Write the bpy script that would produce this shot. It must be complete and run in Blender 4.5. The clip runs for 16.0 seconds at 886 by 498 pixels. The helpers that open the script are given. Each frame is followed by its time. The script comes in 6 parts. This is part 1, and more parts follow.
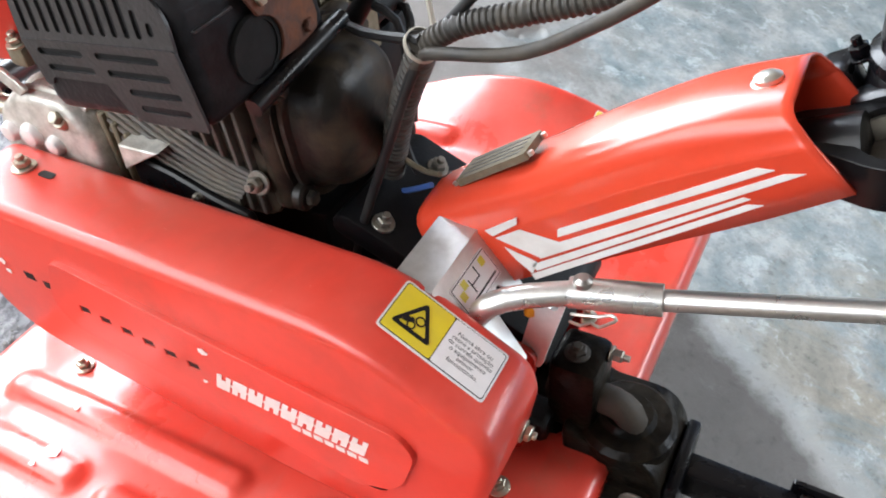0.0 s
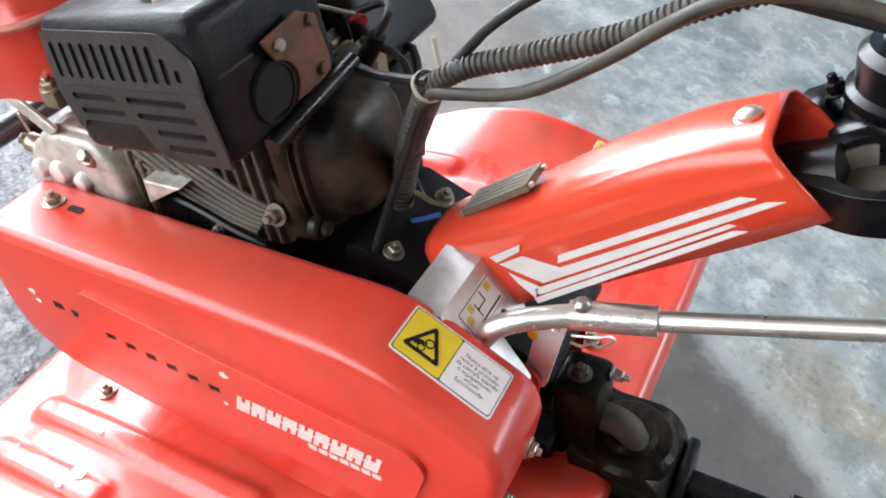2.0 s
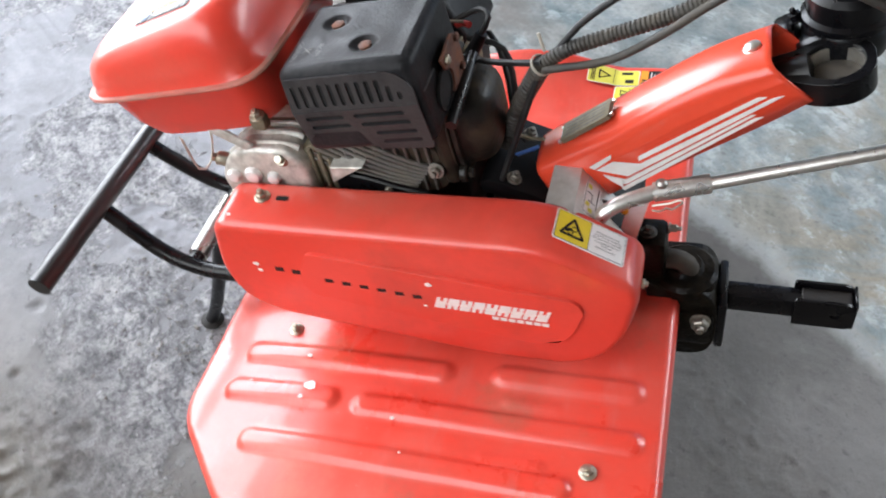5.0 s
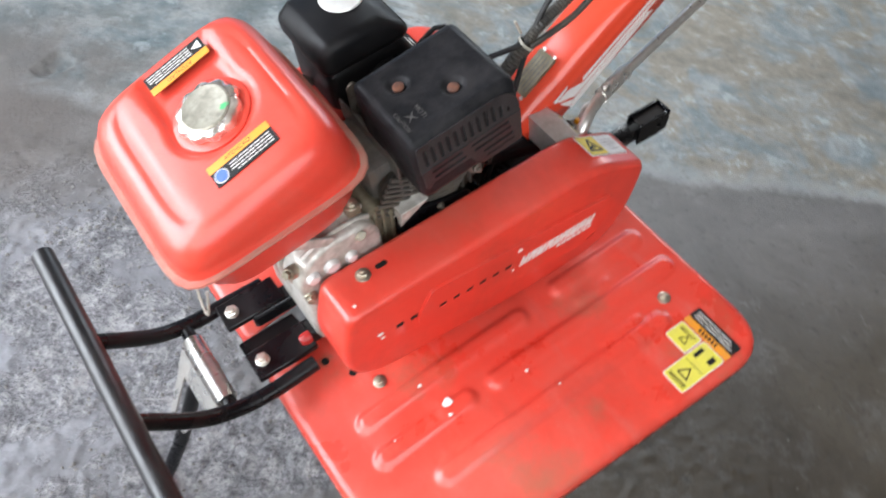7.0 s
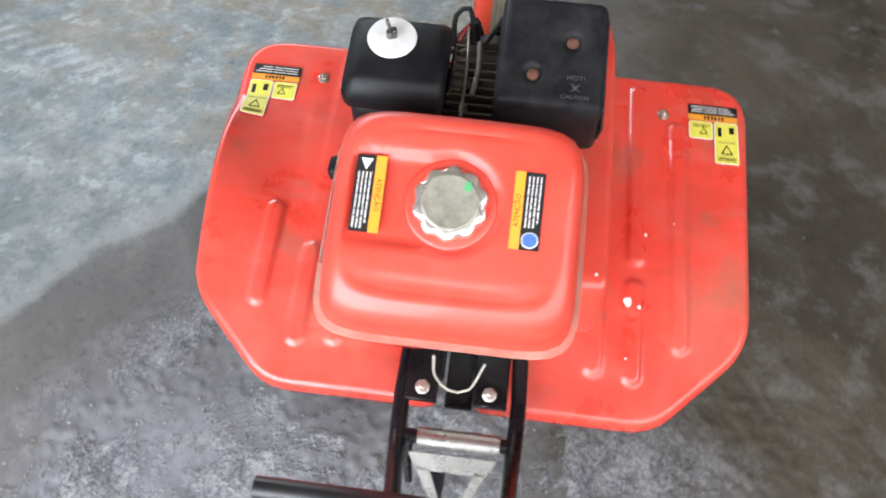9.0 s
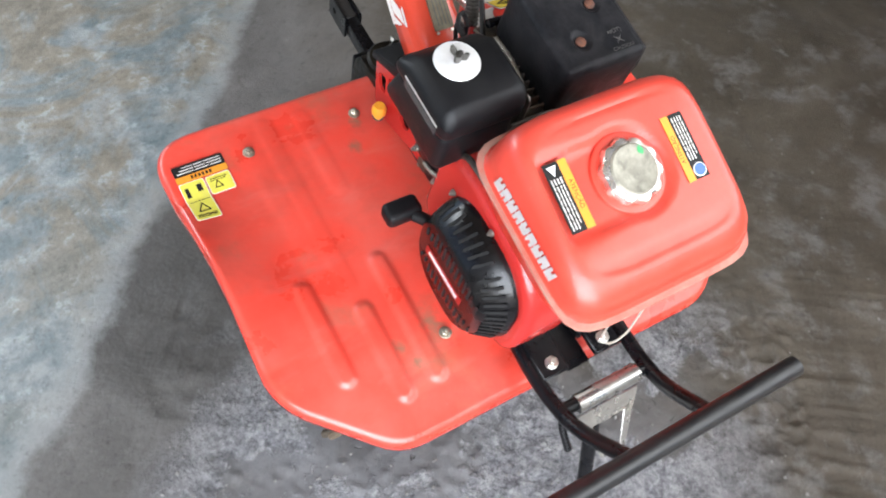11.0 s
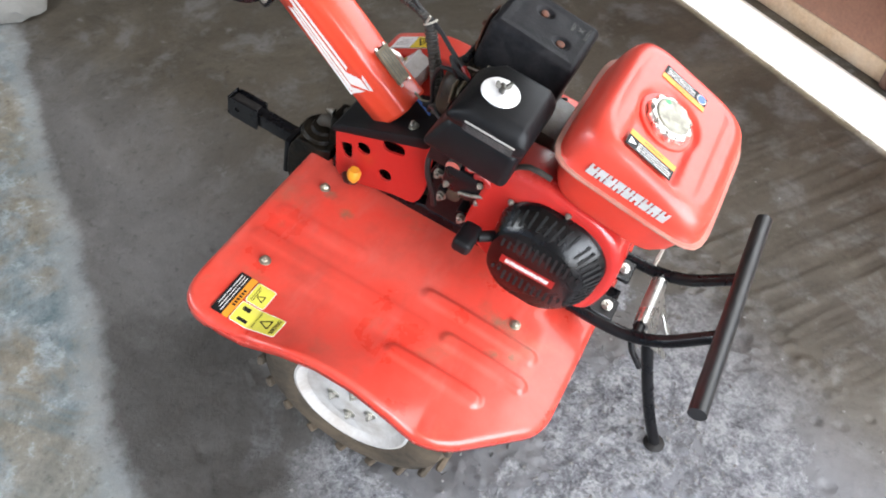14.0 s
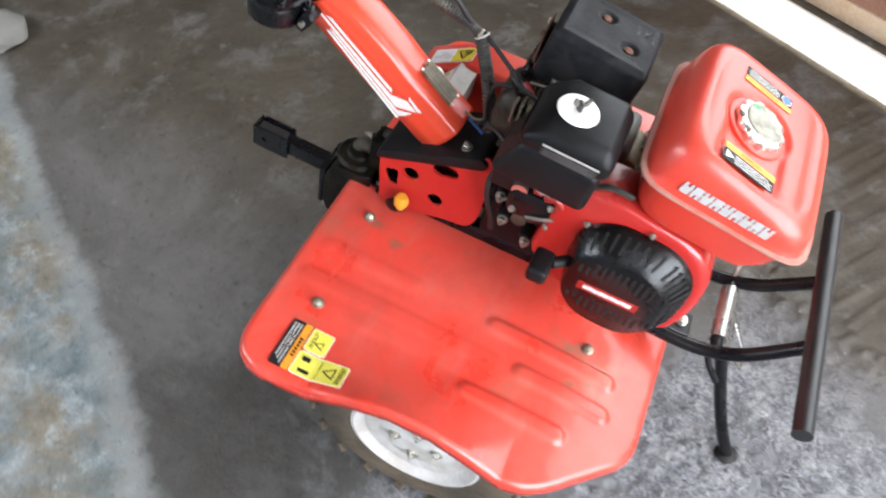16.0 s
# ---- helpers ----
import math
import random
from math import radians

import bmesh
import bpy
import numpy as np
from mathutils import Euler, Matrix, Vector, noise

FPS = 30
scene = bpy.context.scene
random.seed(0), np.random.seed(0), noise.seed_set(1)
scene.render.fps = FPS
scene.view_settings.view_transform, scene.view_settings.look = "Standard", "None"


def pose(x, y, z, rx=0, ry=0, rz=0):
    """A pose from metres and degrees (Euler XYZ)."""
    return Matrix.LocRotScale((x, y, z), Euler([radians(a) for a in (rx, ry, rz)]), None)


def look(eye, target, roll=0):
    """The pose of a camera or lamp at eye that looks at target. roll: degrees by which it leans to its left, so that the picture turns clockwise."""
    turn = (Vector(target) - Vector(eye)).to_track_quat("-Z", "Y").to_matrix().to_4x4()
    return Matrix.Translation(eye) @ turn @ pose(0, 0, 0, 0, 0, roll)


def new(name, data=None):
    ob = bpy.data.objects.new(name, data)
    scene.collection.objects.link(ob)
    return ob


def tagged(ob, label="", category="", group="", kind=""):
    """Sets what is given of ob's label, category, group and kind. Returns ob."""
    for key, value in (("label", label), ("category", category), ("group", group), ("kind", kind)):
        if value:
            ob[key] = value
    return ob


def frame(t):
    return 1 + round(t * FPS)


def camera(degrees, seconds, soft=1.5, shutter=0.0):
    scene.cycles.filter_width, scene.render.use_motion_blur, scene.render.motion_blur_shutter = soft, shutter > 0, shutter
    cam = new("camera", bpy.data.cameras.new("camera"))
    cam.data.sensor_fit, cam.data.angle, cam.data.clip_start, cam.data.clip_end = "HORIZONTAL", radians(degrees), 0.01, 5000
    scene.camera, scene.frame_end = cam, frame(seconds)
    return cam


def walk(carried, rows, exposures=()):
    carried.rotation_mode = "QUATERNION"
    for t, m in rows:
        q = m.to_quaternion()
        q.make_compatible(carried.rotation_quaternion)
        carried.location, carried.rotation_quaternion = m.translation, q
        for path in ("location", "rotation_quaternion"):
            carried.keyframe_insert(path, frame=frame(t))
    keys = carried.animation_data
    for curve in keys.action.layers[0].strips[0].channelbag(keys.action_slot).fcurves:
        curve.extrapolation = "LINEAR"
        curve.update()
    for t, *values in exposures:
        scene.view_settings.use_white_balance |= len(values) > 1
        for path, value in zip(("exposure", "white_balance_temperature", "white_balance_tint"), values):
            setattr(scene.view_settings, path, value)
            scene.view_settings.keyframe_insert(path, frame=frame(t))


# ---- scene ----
# ---------------------------------------------------------------- camera
cam = camera(58.0, 16.0, soft=1.9, shutter=0.4)
PATH = [
    (0, (-0.018, 0.406, 1.088), (0.408, -0.843, -0.415), 12.5),
    (0.5, (-0.019, 0.412, 1.091), (0.444, -0.827, -0.409), 10.8),
    (1, (-0.021, 0.417, 1.094), (0.466, -0.832, -0.39), 9.5),
    (1.5, (-0.026, 0.428, 1.092), (0.452, -0.806, -0.408), 10.7),
    (2, (-0.025, 0.427, 1.113), (0.445, -0.855, -0.349), 10.9),
    (2.5, (-0.032, 0.427, 1.107), (0.443, -0.826, -0.378), 10.9),
    (3, (-0.036, 0.433, 1.118), (0.417, -0.793, -0.396), 10.6),
    (3.5, (-0.041, 0.501, 1.176), (0.372, -0.688, -0.378), 9.8),
    (4, (-0.025, 0.584, 1.268), (0.404, -0.598, -0.288), 7.6),
    (4.2, (-0.022, 0.62, 1.282), (0.379, -0.528, -0.306), 6.6),
    (6.3, (0.536, 0.702, 1.345), (-0.005, -0.514, -0.148), 13.3),
    (6.5, (0.6, 0.664, 1.351), (-0.109, -0.502, -0.112), 15.1),
    (7, (0.82, 0.608, 1.354), (-0.158, -0.322, -0.122), 14.1),
    (7.5, (0.919, 0.495, 1.336), (-0.153, -0.288, -0.159), 13.0),
    (8, (0.949, 0.333, 1.35), (-0.2, -0.313, -0.154), 5.5),
    (8.5, (0.992, 0.187, 1.351), (-0.311, -0.132, -0.132), 9.4),
    (9, (1.101, 0.006, 1.36), (-0.192, -0.08, -0.164), 3.7),
    (9.5, (1.099, -0.114, 1.347), (-0.188, 0.012, -0.178), 3.6),
    (10, (1.043, -0.264, 1.369), (-0.218, 0.021, -0.157), 0.0),
    (10.2, (1.024, -0.317, 1.366), (-0.2, 0.067, -0.168), 1.1),
    (12.3, (0.843, -0.751, 1.406), (-0.034, 0.245, -0.091), -1.5),
    (12.5, (0.799, -0.755, 1.402), (-0.023, 0.273, -0.104), -1.6),
    (13, (0.714, -0.829, 1.432), (-0.045, 0.258, -0.065), -3.6),
    (13.5, (0.694, -0.913, 1.474), (0.001, 0.23, -0.013), -3.1),
    (14, (0.683, -0.94, 1.481), (0.05, 0.249, 0.003), -1.0),
    (14.5, (0.668, -0.949, 1.479), (0.052, 0.241, -0.006), -0.4),
    (15, (0.655, -0.956, 1.481), (0.044, 0.238, -0.003), -0.8),
    (15.5, (0.612, -0.955, 1.472), (0.044, 0.223, -0.041), 0.8),
    (16, (0.518, -0.901, 1.461), (-0.061, 0.292, -0.036), -3.8),
]
EXPOSURE = [(0.0, 2.14), (4.0, 1.96), (6.5, 1.62), (8.0, 1.58), (8.5, 1.54), (9.0, 1.62), (10.0, 1.72), (12.5, 1.75), (16.0, 1.82)]
walk(cam, [(t, look(eye, target, roll)) for t, eye, target, roll in PATH], EXPOSURE)

# ---------------------------------------------------------------- world and light
# the room's long axis runs along U, its depth along V (towards the door)
U = Vector((0.81, -0.586, 0.0)).normalized()
V = Vector((-U.y, U.x, 0.0))
YAW = math.degrees(math.atan2(U.y, U.x))


def room(u, v, z=0.0):
    return U * u + V * v + Vector((0, 0, z))


SUN_FROM = (U * 0.45 - V * 0.02 + Vector((0, 0, 1.0))).normalized()
world = bpy.data.worlds.new("World")
scene.world = world
world.use_nodes = True
wn = world.node_tree.nodes
sky = wn.new("ShaderNodeTexSky")
sky.sky_type = "NISHITA"
sky.sun_disc = False
sky.sun_elevation = math.asin(SUN_FROM.z)
sky.sun_rotation = math.atan2(SUN_FROM.x, SUN_FROM.y)
wn["Background"].inputs["Strength"].default_value = 0.06
world.node_tree.links.new(sky.outputs[0], wn["Background"].inputs[0])

sun = new("sun", bpy.data.lights.new("sun", "SUN"))
sun.data.energy, sun.data.angle, sun.data.color = 5.0, radians(0.6), (1.0, 0.95, 0.87)
sun.matrix_world = look(SUN_FROM * 8, (0, 0, 0))


def area_light(name, eye, target, w, h, watts, colour):
    lamp = new(name, bpy.data.lights.new(name, "AREA"))
    lamp.data.shape, lamp.data.size, lamp.data.size_y = "RECTANGLE", w, h
    lamp.data.energy, lamp.data.color = watts, colour
    lamp.matrix_world = look(eye, target)
    return lamp


area_light("daylight_front", room(3.3, 0.6, 1.4), room(0, 0.2, 0.5), 3.0, 2.2, 84, (0.88, 0.93, 1.0))
# added fill lamp above the cabinet, brightens the belt-cover side
area_light("daylight_door", room(0.8, 2.6, 2.0), room(0.4, 0, 0.4), 4.4, 1.7, 38, (0.95, 0.98, 1.0))
# added fill lamp high at the back, brightens the painted floor
area_light("daylight_back", room(-1.2, -2.9, 2.4), room(-1.5, -1.0, 0.0), 3.0, 0.7, 26, (0.90, 0.96, 1.0))

# ---------------------------------------------------------------- mesh helpers
SHIFT = Vector((0, 0, 0))  # moves the group of parts that is being built


def part(name, bm, material, parent=None, label="", smooth=40):
    """Links a bmesh as one mesh object under a thing or a part."""
    me = bpy.data.meshes.new(name)
    if SHIFT.length:
        bmesh.ops.translate(bm, vec=SHIFT, verts=bm.verts[:])
    bmesh.ops.recalc_face_normals(bm, faces=bm.faces[:])
    if smooth:
        lim = radians(smooth)
        for f in bm.faces:
            f.smooth = True
        for e in bm.edges:
            if len(e.link_faces) == 2 and e.calc_face_angle(0) > lim:
                e.smooth = False
    bm.to_mesh(me)
    bm.free()
    if material:
        me.materials.append(material)
    ob = new(name, me)
    if parent:
        ob.parent = parent
    return tagged(ob, label)


def thing(name, label, category, m=None, group=""):
    ob = new(name)
    ob.empty_display_size = 0.05
    if m is not None:
        ob.matrix_world = m
    return tagged(ob, label, category, group)


def mesh():
    return bmesh.new()


def bevel(bm, w, seg=2, edges=None, limit=25):
    lim = radians(limit)
    if edges is None:
        edges = [e for e in bm.edges if len(e.link_faces) == 2 and e.calc_face_angle(0) > lim]
    if w > 0 and edges:
        bmesh.ops.bevel(bm, geom=edges, offset=w, segments=seg, profile=0.5, affect="EDGES", clamp_overlap=True)
    return bm


def box(x0, x1, y0, y1, z0, z1, r=0.0, seg=2, bm=None, m=None):
    b = mesh()
    bmesh.ops.create_cube(b, size=1.0)
    for v in b.verts:
        v.co = ((x0 + x1) / 2 + v.co.x * (x1 - x0), (y0 + y1) / 2 + v.co.y * (y1 - y0), (z0 + z1) / 2 + v.co.z * (z1 - z0))
    bevel(b, r, seg)
    return join(bm, b, m)


def join(bm, b, m=None):
    """Moves b by m and adds it to bm, if there is one."""
    if m is not None:
        bmesh.ops.transform(b, matrix=m, verts=b.verts[:])
    if bm is None:
        return b
    me = bpy.data.meshes.new("tmp")
    b.to_mesh(me)
    b.free()
    bm.from_mesh(me)
    bpy.data.meshes.remove(me)
    return bm


def rounded(pts, r, seg=5):
    """A closed outline with its corners rounded; r is one radius or one a corner."""
    out, n = [], len(pts)
    for i in range(n):
        p, a, b = Vector(pts[i]), Vector(pts[i - 1]), Vector(pts[(i + 1) % n])
        rr = r[i] if isinstance(r, (list, tuple)) else r
        da, db = (a - p), (b - p)
        k = min(rr, da.length * 0.48, db.length * 0.48)
        if k < 1e-5:
            out.append(tuple(p))
            continue
        s, e = p + da.normalized() * k, p + db.normalized() * k
        for j in range(seg + 1):
            t = j / seg
            out.append(tuple(s * (1 - t) ** 2 + p * 2 * t * (1 - t) + e * t * t))
    return out


def prism(outline, axis, lo, hi, r=0.0, seg=2, bm=None, m=None, holes=()):
    """A plate or block: an outline in the plane across the axis, from lo to hi."""
    def put(p, h):
        a, b = p
        return {"x": (h, a, b), "y": (a, h, b), "z": (a, b, h)}[axis]
    b = mesh()
    loops = [outline, *holes]
    if not holes:
        lower = [b.verts.new(put(p, lo)) for p in outline]
        upper = [b.verts.new(put(p, hi)) for p in outline]
        f0, f1 = b.faces.new(lower), b.faces.new(upper[::-1])
        for i in range(len(lower)):
            b.faces.new((lower[i - 1], upper[i - 1], upper[i], lower[i]))
        bmesh.ops.recalc_face_normals(b, faces=b.faces[:])
        if r:
            rim = [e for e in b.edges if (e in f0.edges or e in f1.edges)]
            bmesh.ops.bevel(b, geom=rim, offset=r, segments=seg, profile=0.5, affect="EDGES", clamp_overlap=True)
    else:
        rings = []
        for h in (lo, hi):
            edges, ring = [], []
            for lp in loops:
                vs = [b.verts.new(put(p, h)) for p in lp]
                ring.append(vs)
                for i in range(len(vs)):
                    edges.append(b.edges.new((vs[i - 1], vs[i])))
            bmesh.ops.triangle_fill(b, edges=edges, use_beauty=True, use_dissolve=False)
            rings.append(ring)
        for lo_r, hi_r in zip(*rings):
            for i in range(len(lo_r)):
                b.faces.new((lo_r[i - 1], lo_r[i], hi_r[i], hi_r[i - 1]))
    return join(bm, b, m)


def circle(cx, cy, r, n=20, ry=None, turn=0.0):
    return [(cx + r * math.cos(turn + 2 * math.pi * i / n), cy + (ry or r) * math.sin(turn + 2 * math.pi * i / n)) for i in range(n)]


def loft(rings, cap=True, bm=None, m=None):
    """Skin over closed rings of equal length."""
    b = mesh()
    vs = [[b.verts.new(p) for p in ring] for ring in rings]
    n = len(vs[0])
    for a, c in zip(vs, vs[1:]):
        for i in range(n):
            b.faces.new((a[i - 1], a[i], c[i], c[i - 1]))
    if cap:
        b.faces.new(vs[0])
        b.faces.new(vs[-1][::-1])
    bmesh.ops.recalc_face_normals(b, faces=b.faces[:])
    return join(bm, b, m)


def smooth_path(pts, step=0.012):
    """A Catmull-Rom line through the points."""
    P = [Vector(p) for p in pts]
    P = [P[0] * 2 - P[1], *P, P[-1] * 2 - P[-2]]
    out = []
    for i in range(1, len(P) - 2):
        a, b, c, d = P[i - 1:i + 3]
        n = max(2, int((c - b).length / step))
        for j in range(n):
            t = j / n
            out.append(0.5 * ((2 * b) + (c - a) * t + (2 * a - 5 * b + 4 * c - d) * t * t + (3 * b - a - 3 * c + d) * t ** 3))
    out.append(P[-2])
    return out


def tube(pts, r, n=12, cap=True, bm=None, curve=True, step=0.012, ribs=0.0):
    """A round bar or hose along a line; r may be a function of the share of the way. ribs: pitch of a corrugated hose."""
    line = smooth_path(pts, step if not ribs else ribs / 4) if curve else [Vector(p) for p in pts]
    rings, up = [], None
    for i, p in enumerate(line):
        d = (line[min(i + 1, len(line) - 1)] - line[max(i - 1, 0)]).normalized()
        if up is None:
            up = d.orthogonal().normalized()
        up = (up - d * up.dot(d)).normalized()
        side = d.cross(up)
        rr = r(i / max(1, len(line) - 1)) if callable(r) else r
        if ribs:
            rr *= (1.0, 1.0, 0.86, 0.86)[i % 4]
        rings.append([p + (up * math.cos(2 * math.pi * k / n) + side * math.sin(2 * math.pi * k / n)) * rr for k in range(n)])
    return loft(rings, cap, bm)


def lathe(profile, axis="z", at=(0, 0, 0), n=28, bm=None, m=None, cap=True):
    """A turned body: (radius, height) pairs round an axis through at."""
    rings = []
    for r, h in profile:
        ring = []
        for k in range(n):
            a, b = r * math.cos(2 * math.pi * k / n), r * math.sin(2 * math.pi * k / n)
            ring.append(Vector(at) + Vector({"x": (h, a, b), "y": (a, h, b), "z": (a, b, h)}[axis]))
        rings.append(ring)
    return loft(rings, cap, bm, m)


def frame_of(origin, ex, ey):
    """The pose whose x and y run along ex and (nearly) ey, z out of the face."""
    ex = Vector(ex).normalized()
    ey = Vector(ey)
    ey = (ey - ex * ey.dot(ex)).normalized()
    ez = ex.cross(ey)
    return Matrix(((ex.x, ey.x, ez.x, origin[0]), (ex.y, ey.y, ez.y, origin[1]), (ex.z, ey.z, ez.z, origin[2]), (0, 0, 0, 1)))


def hex_bolt(parent, at, normal, r=0.008, h=0.006, washer=1.7, mat=None, name="bolt", label=""):
    n = Vector(normal).normalized()
    m = frame_of(at, n.orthogonal(), n.cross(n.orthogonal()))
    b = lathe([(r * washer, 0.0), (r * washer, 0.0016), (r * washer * 0.95, 0.002)], n=18)
    prism(circle(0, 0, r, 6), "z", 0.002, 0.002 + h, r * 0.16, 1, b)
    prism(circle(0, 0, r * 0.5, 12), "z", 0.002 + h, 0.002 + h * 1.7, r * 0.08, 1, b)
    bmesh.ops.transform(b, matrix=m, verts=b.verts[:])
    return part(name, b, mat or M_ZINC, parent, label)


def plate(parent, name, m, x0, x1, y0, y1, mat, t=0.0006, r=0.002, lift=0.0, label=""):
    """A thin sheet (a sticker or one of its fields) on the face m."""
    b = prism(rounded([(x0, y0), (x1, y0), (x1, y1), (x0, y1)], r, 3), "z", lift, lift + t)
    bmesh.ops.transform(b, matrix=m, verts=b.verts[:])
    return part(name, b, mat, parent, label, smooth=0)


def bars(parent, name, m, rows, mat, t=0.0004, lift=0.001, label="", slant=0.0, gap=0.0):
    """Short bars in one mesh: rows of (x0, x1, y0, y1)."""
    b = mesh()
    for x0, x1, y0, y1 in rows:
        s = slant * (y1 - y0)
        prism([(x0, y0), (x1, y0), (x1 + s, y1), (x0 + s, y1)], "z", lift, lift + t, bm=b)
    bmesh.ops.transform(b, matrix=m, verts=b.verts[:])
    return part(name, b, mat, parent, label, smooth=0)


def words(parent, name, m, text, size, mat, x=0.0, y=0.0, lift=0.001, align="CENTER", line=1.0, label="", bold=0.0):
    cu = bpy.data.curves.new(name, "FONT")
    cu.body, cu.size, cu.align_x, cu.align_y, cu.space_line, cu.offset = text, size, align, "CENTER", line, bold
    tmp = bpy.data.objects.new("tmp_words", cu)
    scene.collection.objects.link(tmp)
    bpy.context.view_layer.update()
    me = bpy.data.meshes.new_from_object(tmp)
    bpy.data.objects.remove(tmp)
    bpy.data.curves.remove(cu)
    me.transform(Matrix.Translation(SHIFT) @ m @ Matrix.Translation((x, y, lift)))
    me.name = name
    me.materials.clear()
    me.materials.append(mat)
    ob = new(name, me)
    ob.parent = parent
    return tagged(ob, label)


# ---------------------------------------------------------------- materials
def nodes_of(name):
    mat = bpy.data.materials.new(name)
    mat.use_nodes = True
    return mat, mat.node_tree.nodes, mat.node_tree.links, mat.node_tree.nodes["Principled BSDF"]


def ramp(nt, links, src, stops):
    r = nt.new("ShaderNodeValToRGB")
    e = r.color_ramp.elements
    while len(e) < len(stops):
        e.new(0.5)
    for el, (pos, col) in zip(e, stops):
        el.position = pos
        el.color = (*col, 1.0) if len(col) == 3 else col
    links.new(src, r.inputs[0])
    return r.outputs[0]


def noise_tex(nt, links, scale, detail=4, rough=0.55, vec=None, distort=0.0):
    t = nt.new("ShaderNodeTexNoise")
    t.inputs["Scale"].default_value, t.inputs["Detail"].default_value = scale, detail
    t.inputs["Roughness"].default_value, t.inputs["Distortion"].default_value = rough, distort
    if vec:
        links.new(vec, t.inputs["Vector"])
    return t.outputs["Fac"]


def mixed(nt, links, fac, a, b, mode="MIX"):
    m = nt.new("ShaderNodeMix")
    m.data_type, m.blend_type = "RGBA", mode
    for sock, val in ((m.inputs["Factor"], fac), (m.inputs["A"], a), (m.inputs["B"], b)):
        if hasattr(val, "is_output"):
            links.new(val, sock)
        elif isinstance(val, (int, float)):
            sock.default_value = val
        else:
            sock.default_value = (*val, 1.0)
    return m.outputs["Result"]


def coords(nt, kind="Object"):
    return nt.new("ShaderNodeTexCoord").outputs[kind]


def surface(name, base, rough=0.5, metal=0.0, dust=None, dust_amount=0.4, dust_scale=14, vary=0.12, bump=0.05, bump_scale=220, coat=0.0, grain=90, dirt_up=False, spec=0.5):
    """A painted, moulded or metal surface with fine grain and patches of dust or wear."""
    mat, nt, lk, bsdf = nodes_of(name)
    vec = coords(nt)
    fine = noise_tex(nt, lk, grain, 5, 0.6, vec)
    broad = noise_tex(nt, lk, dust_scale, 6, 0.62, vec, 0.4)
    dark = tuple(c * (1 - vary) for c in base)
    light = tuple(min(1, c * (1 + vary)) for c in base)
    col = mixed(nt, lk, ramp(nt, lk, fine, [(0.3, (0, 0, 0)), (0.7, (1, 1, 1))]), dark, light)
    mask = ramp(nt, lk, broad, [(0.42, (0, 0, 0)), (0.72, (1, 1, 1))])
    if dust:
        amt = nt.new("ShaderNodeMath")
        amt.operation = "MULTIPLY"
        lk.new(mask, amt.inputs[0])
        amt.inputs[1].default_value = dust_amount
        fac = amt.outputs[0]
        if dirt_up:
            geo = nt.new("ShaderNodeNewGeometry")
            sep = nt.new("ShaderNodeSeparateXYZ")
            lk.new(geo.outputs["Normal"], sep.inputs[0])
            up = ramp(nt, lk, sep.outputs["Z"], [(0.2, (0.15, 0.15, 0.15)), (0.9, (1, 1, 1))])
            mul = nt.new("ShaderNodeMath")
            mul.operation = "MULTIPLY"
            lk.new(fac, mul.inputs[0])
            lk.new(up, mul.inputs[1])
            fac = mul.outputs[0]
        col = mixed(nt, lk, fac, col, dust)
        rmix = nt.new("ShaderNodeMapRange")
        lk.new(fac, rmix.inputs["Value"])
        rmix.inputs["To Min"].default_value, rmix.inputs["To Max"].default_value = rough, min(1, rough + 0.45)
        lk.new(rmix.outputs[0], bsdf.inputs["Roughness"])
    else:
        rmix = nt.new("ShaderNodeMapRange")
        lk.new(mask, rmix.inputs["Value"])
        rmix.inputs["To Min"].default_value, rmix.inputs["To Max"].default_value = rough * 0.85, min(1, rough * 1.25)
        lk.new(rmix.outputs[0], bsdf.inputs["Roughness"])
    lk.new(col, bsdf.inputs["Base Color"])
    bsdf.inputs["Metallic"].default_value = metal
    bsdf.inputs["Specular IOR Level"].default_value = spec
    bsdf.inputs["Coat Weight"].default_value = coat
    bsdf.inputs["Coat Roughness"].default_value = 0.12
    if bump:
        bp = nt.new("ShaderNodeBump")
        bp.inputs["Strength"].default_value, bp.inputs["Distance"].default_value = bump, 0.002
        lk.new(noise_tex(nt, lk, bump_scale, 3, 0.5, vec), bp.inputs["Height"])
        lk.new(bp.outputs[0], bsdf.inputs["Normal"])
    return mat


RED = (0.74, 0.050, 0.030)

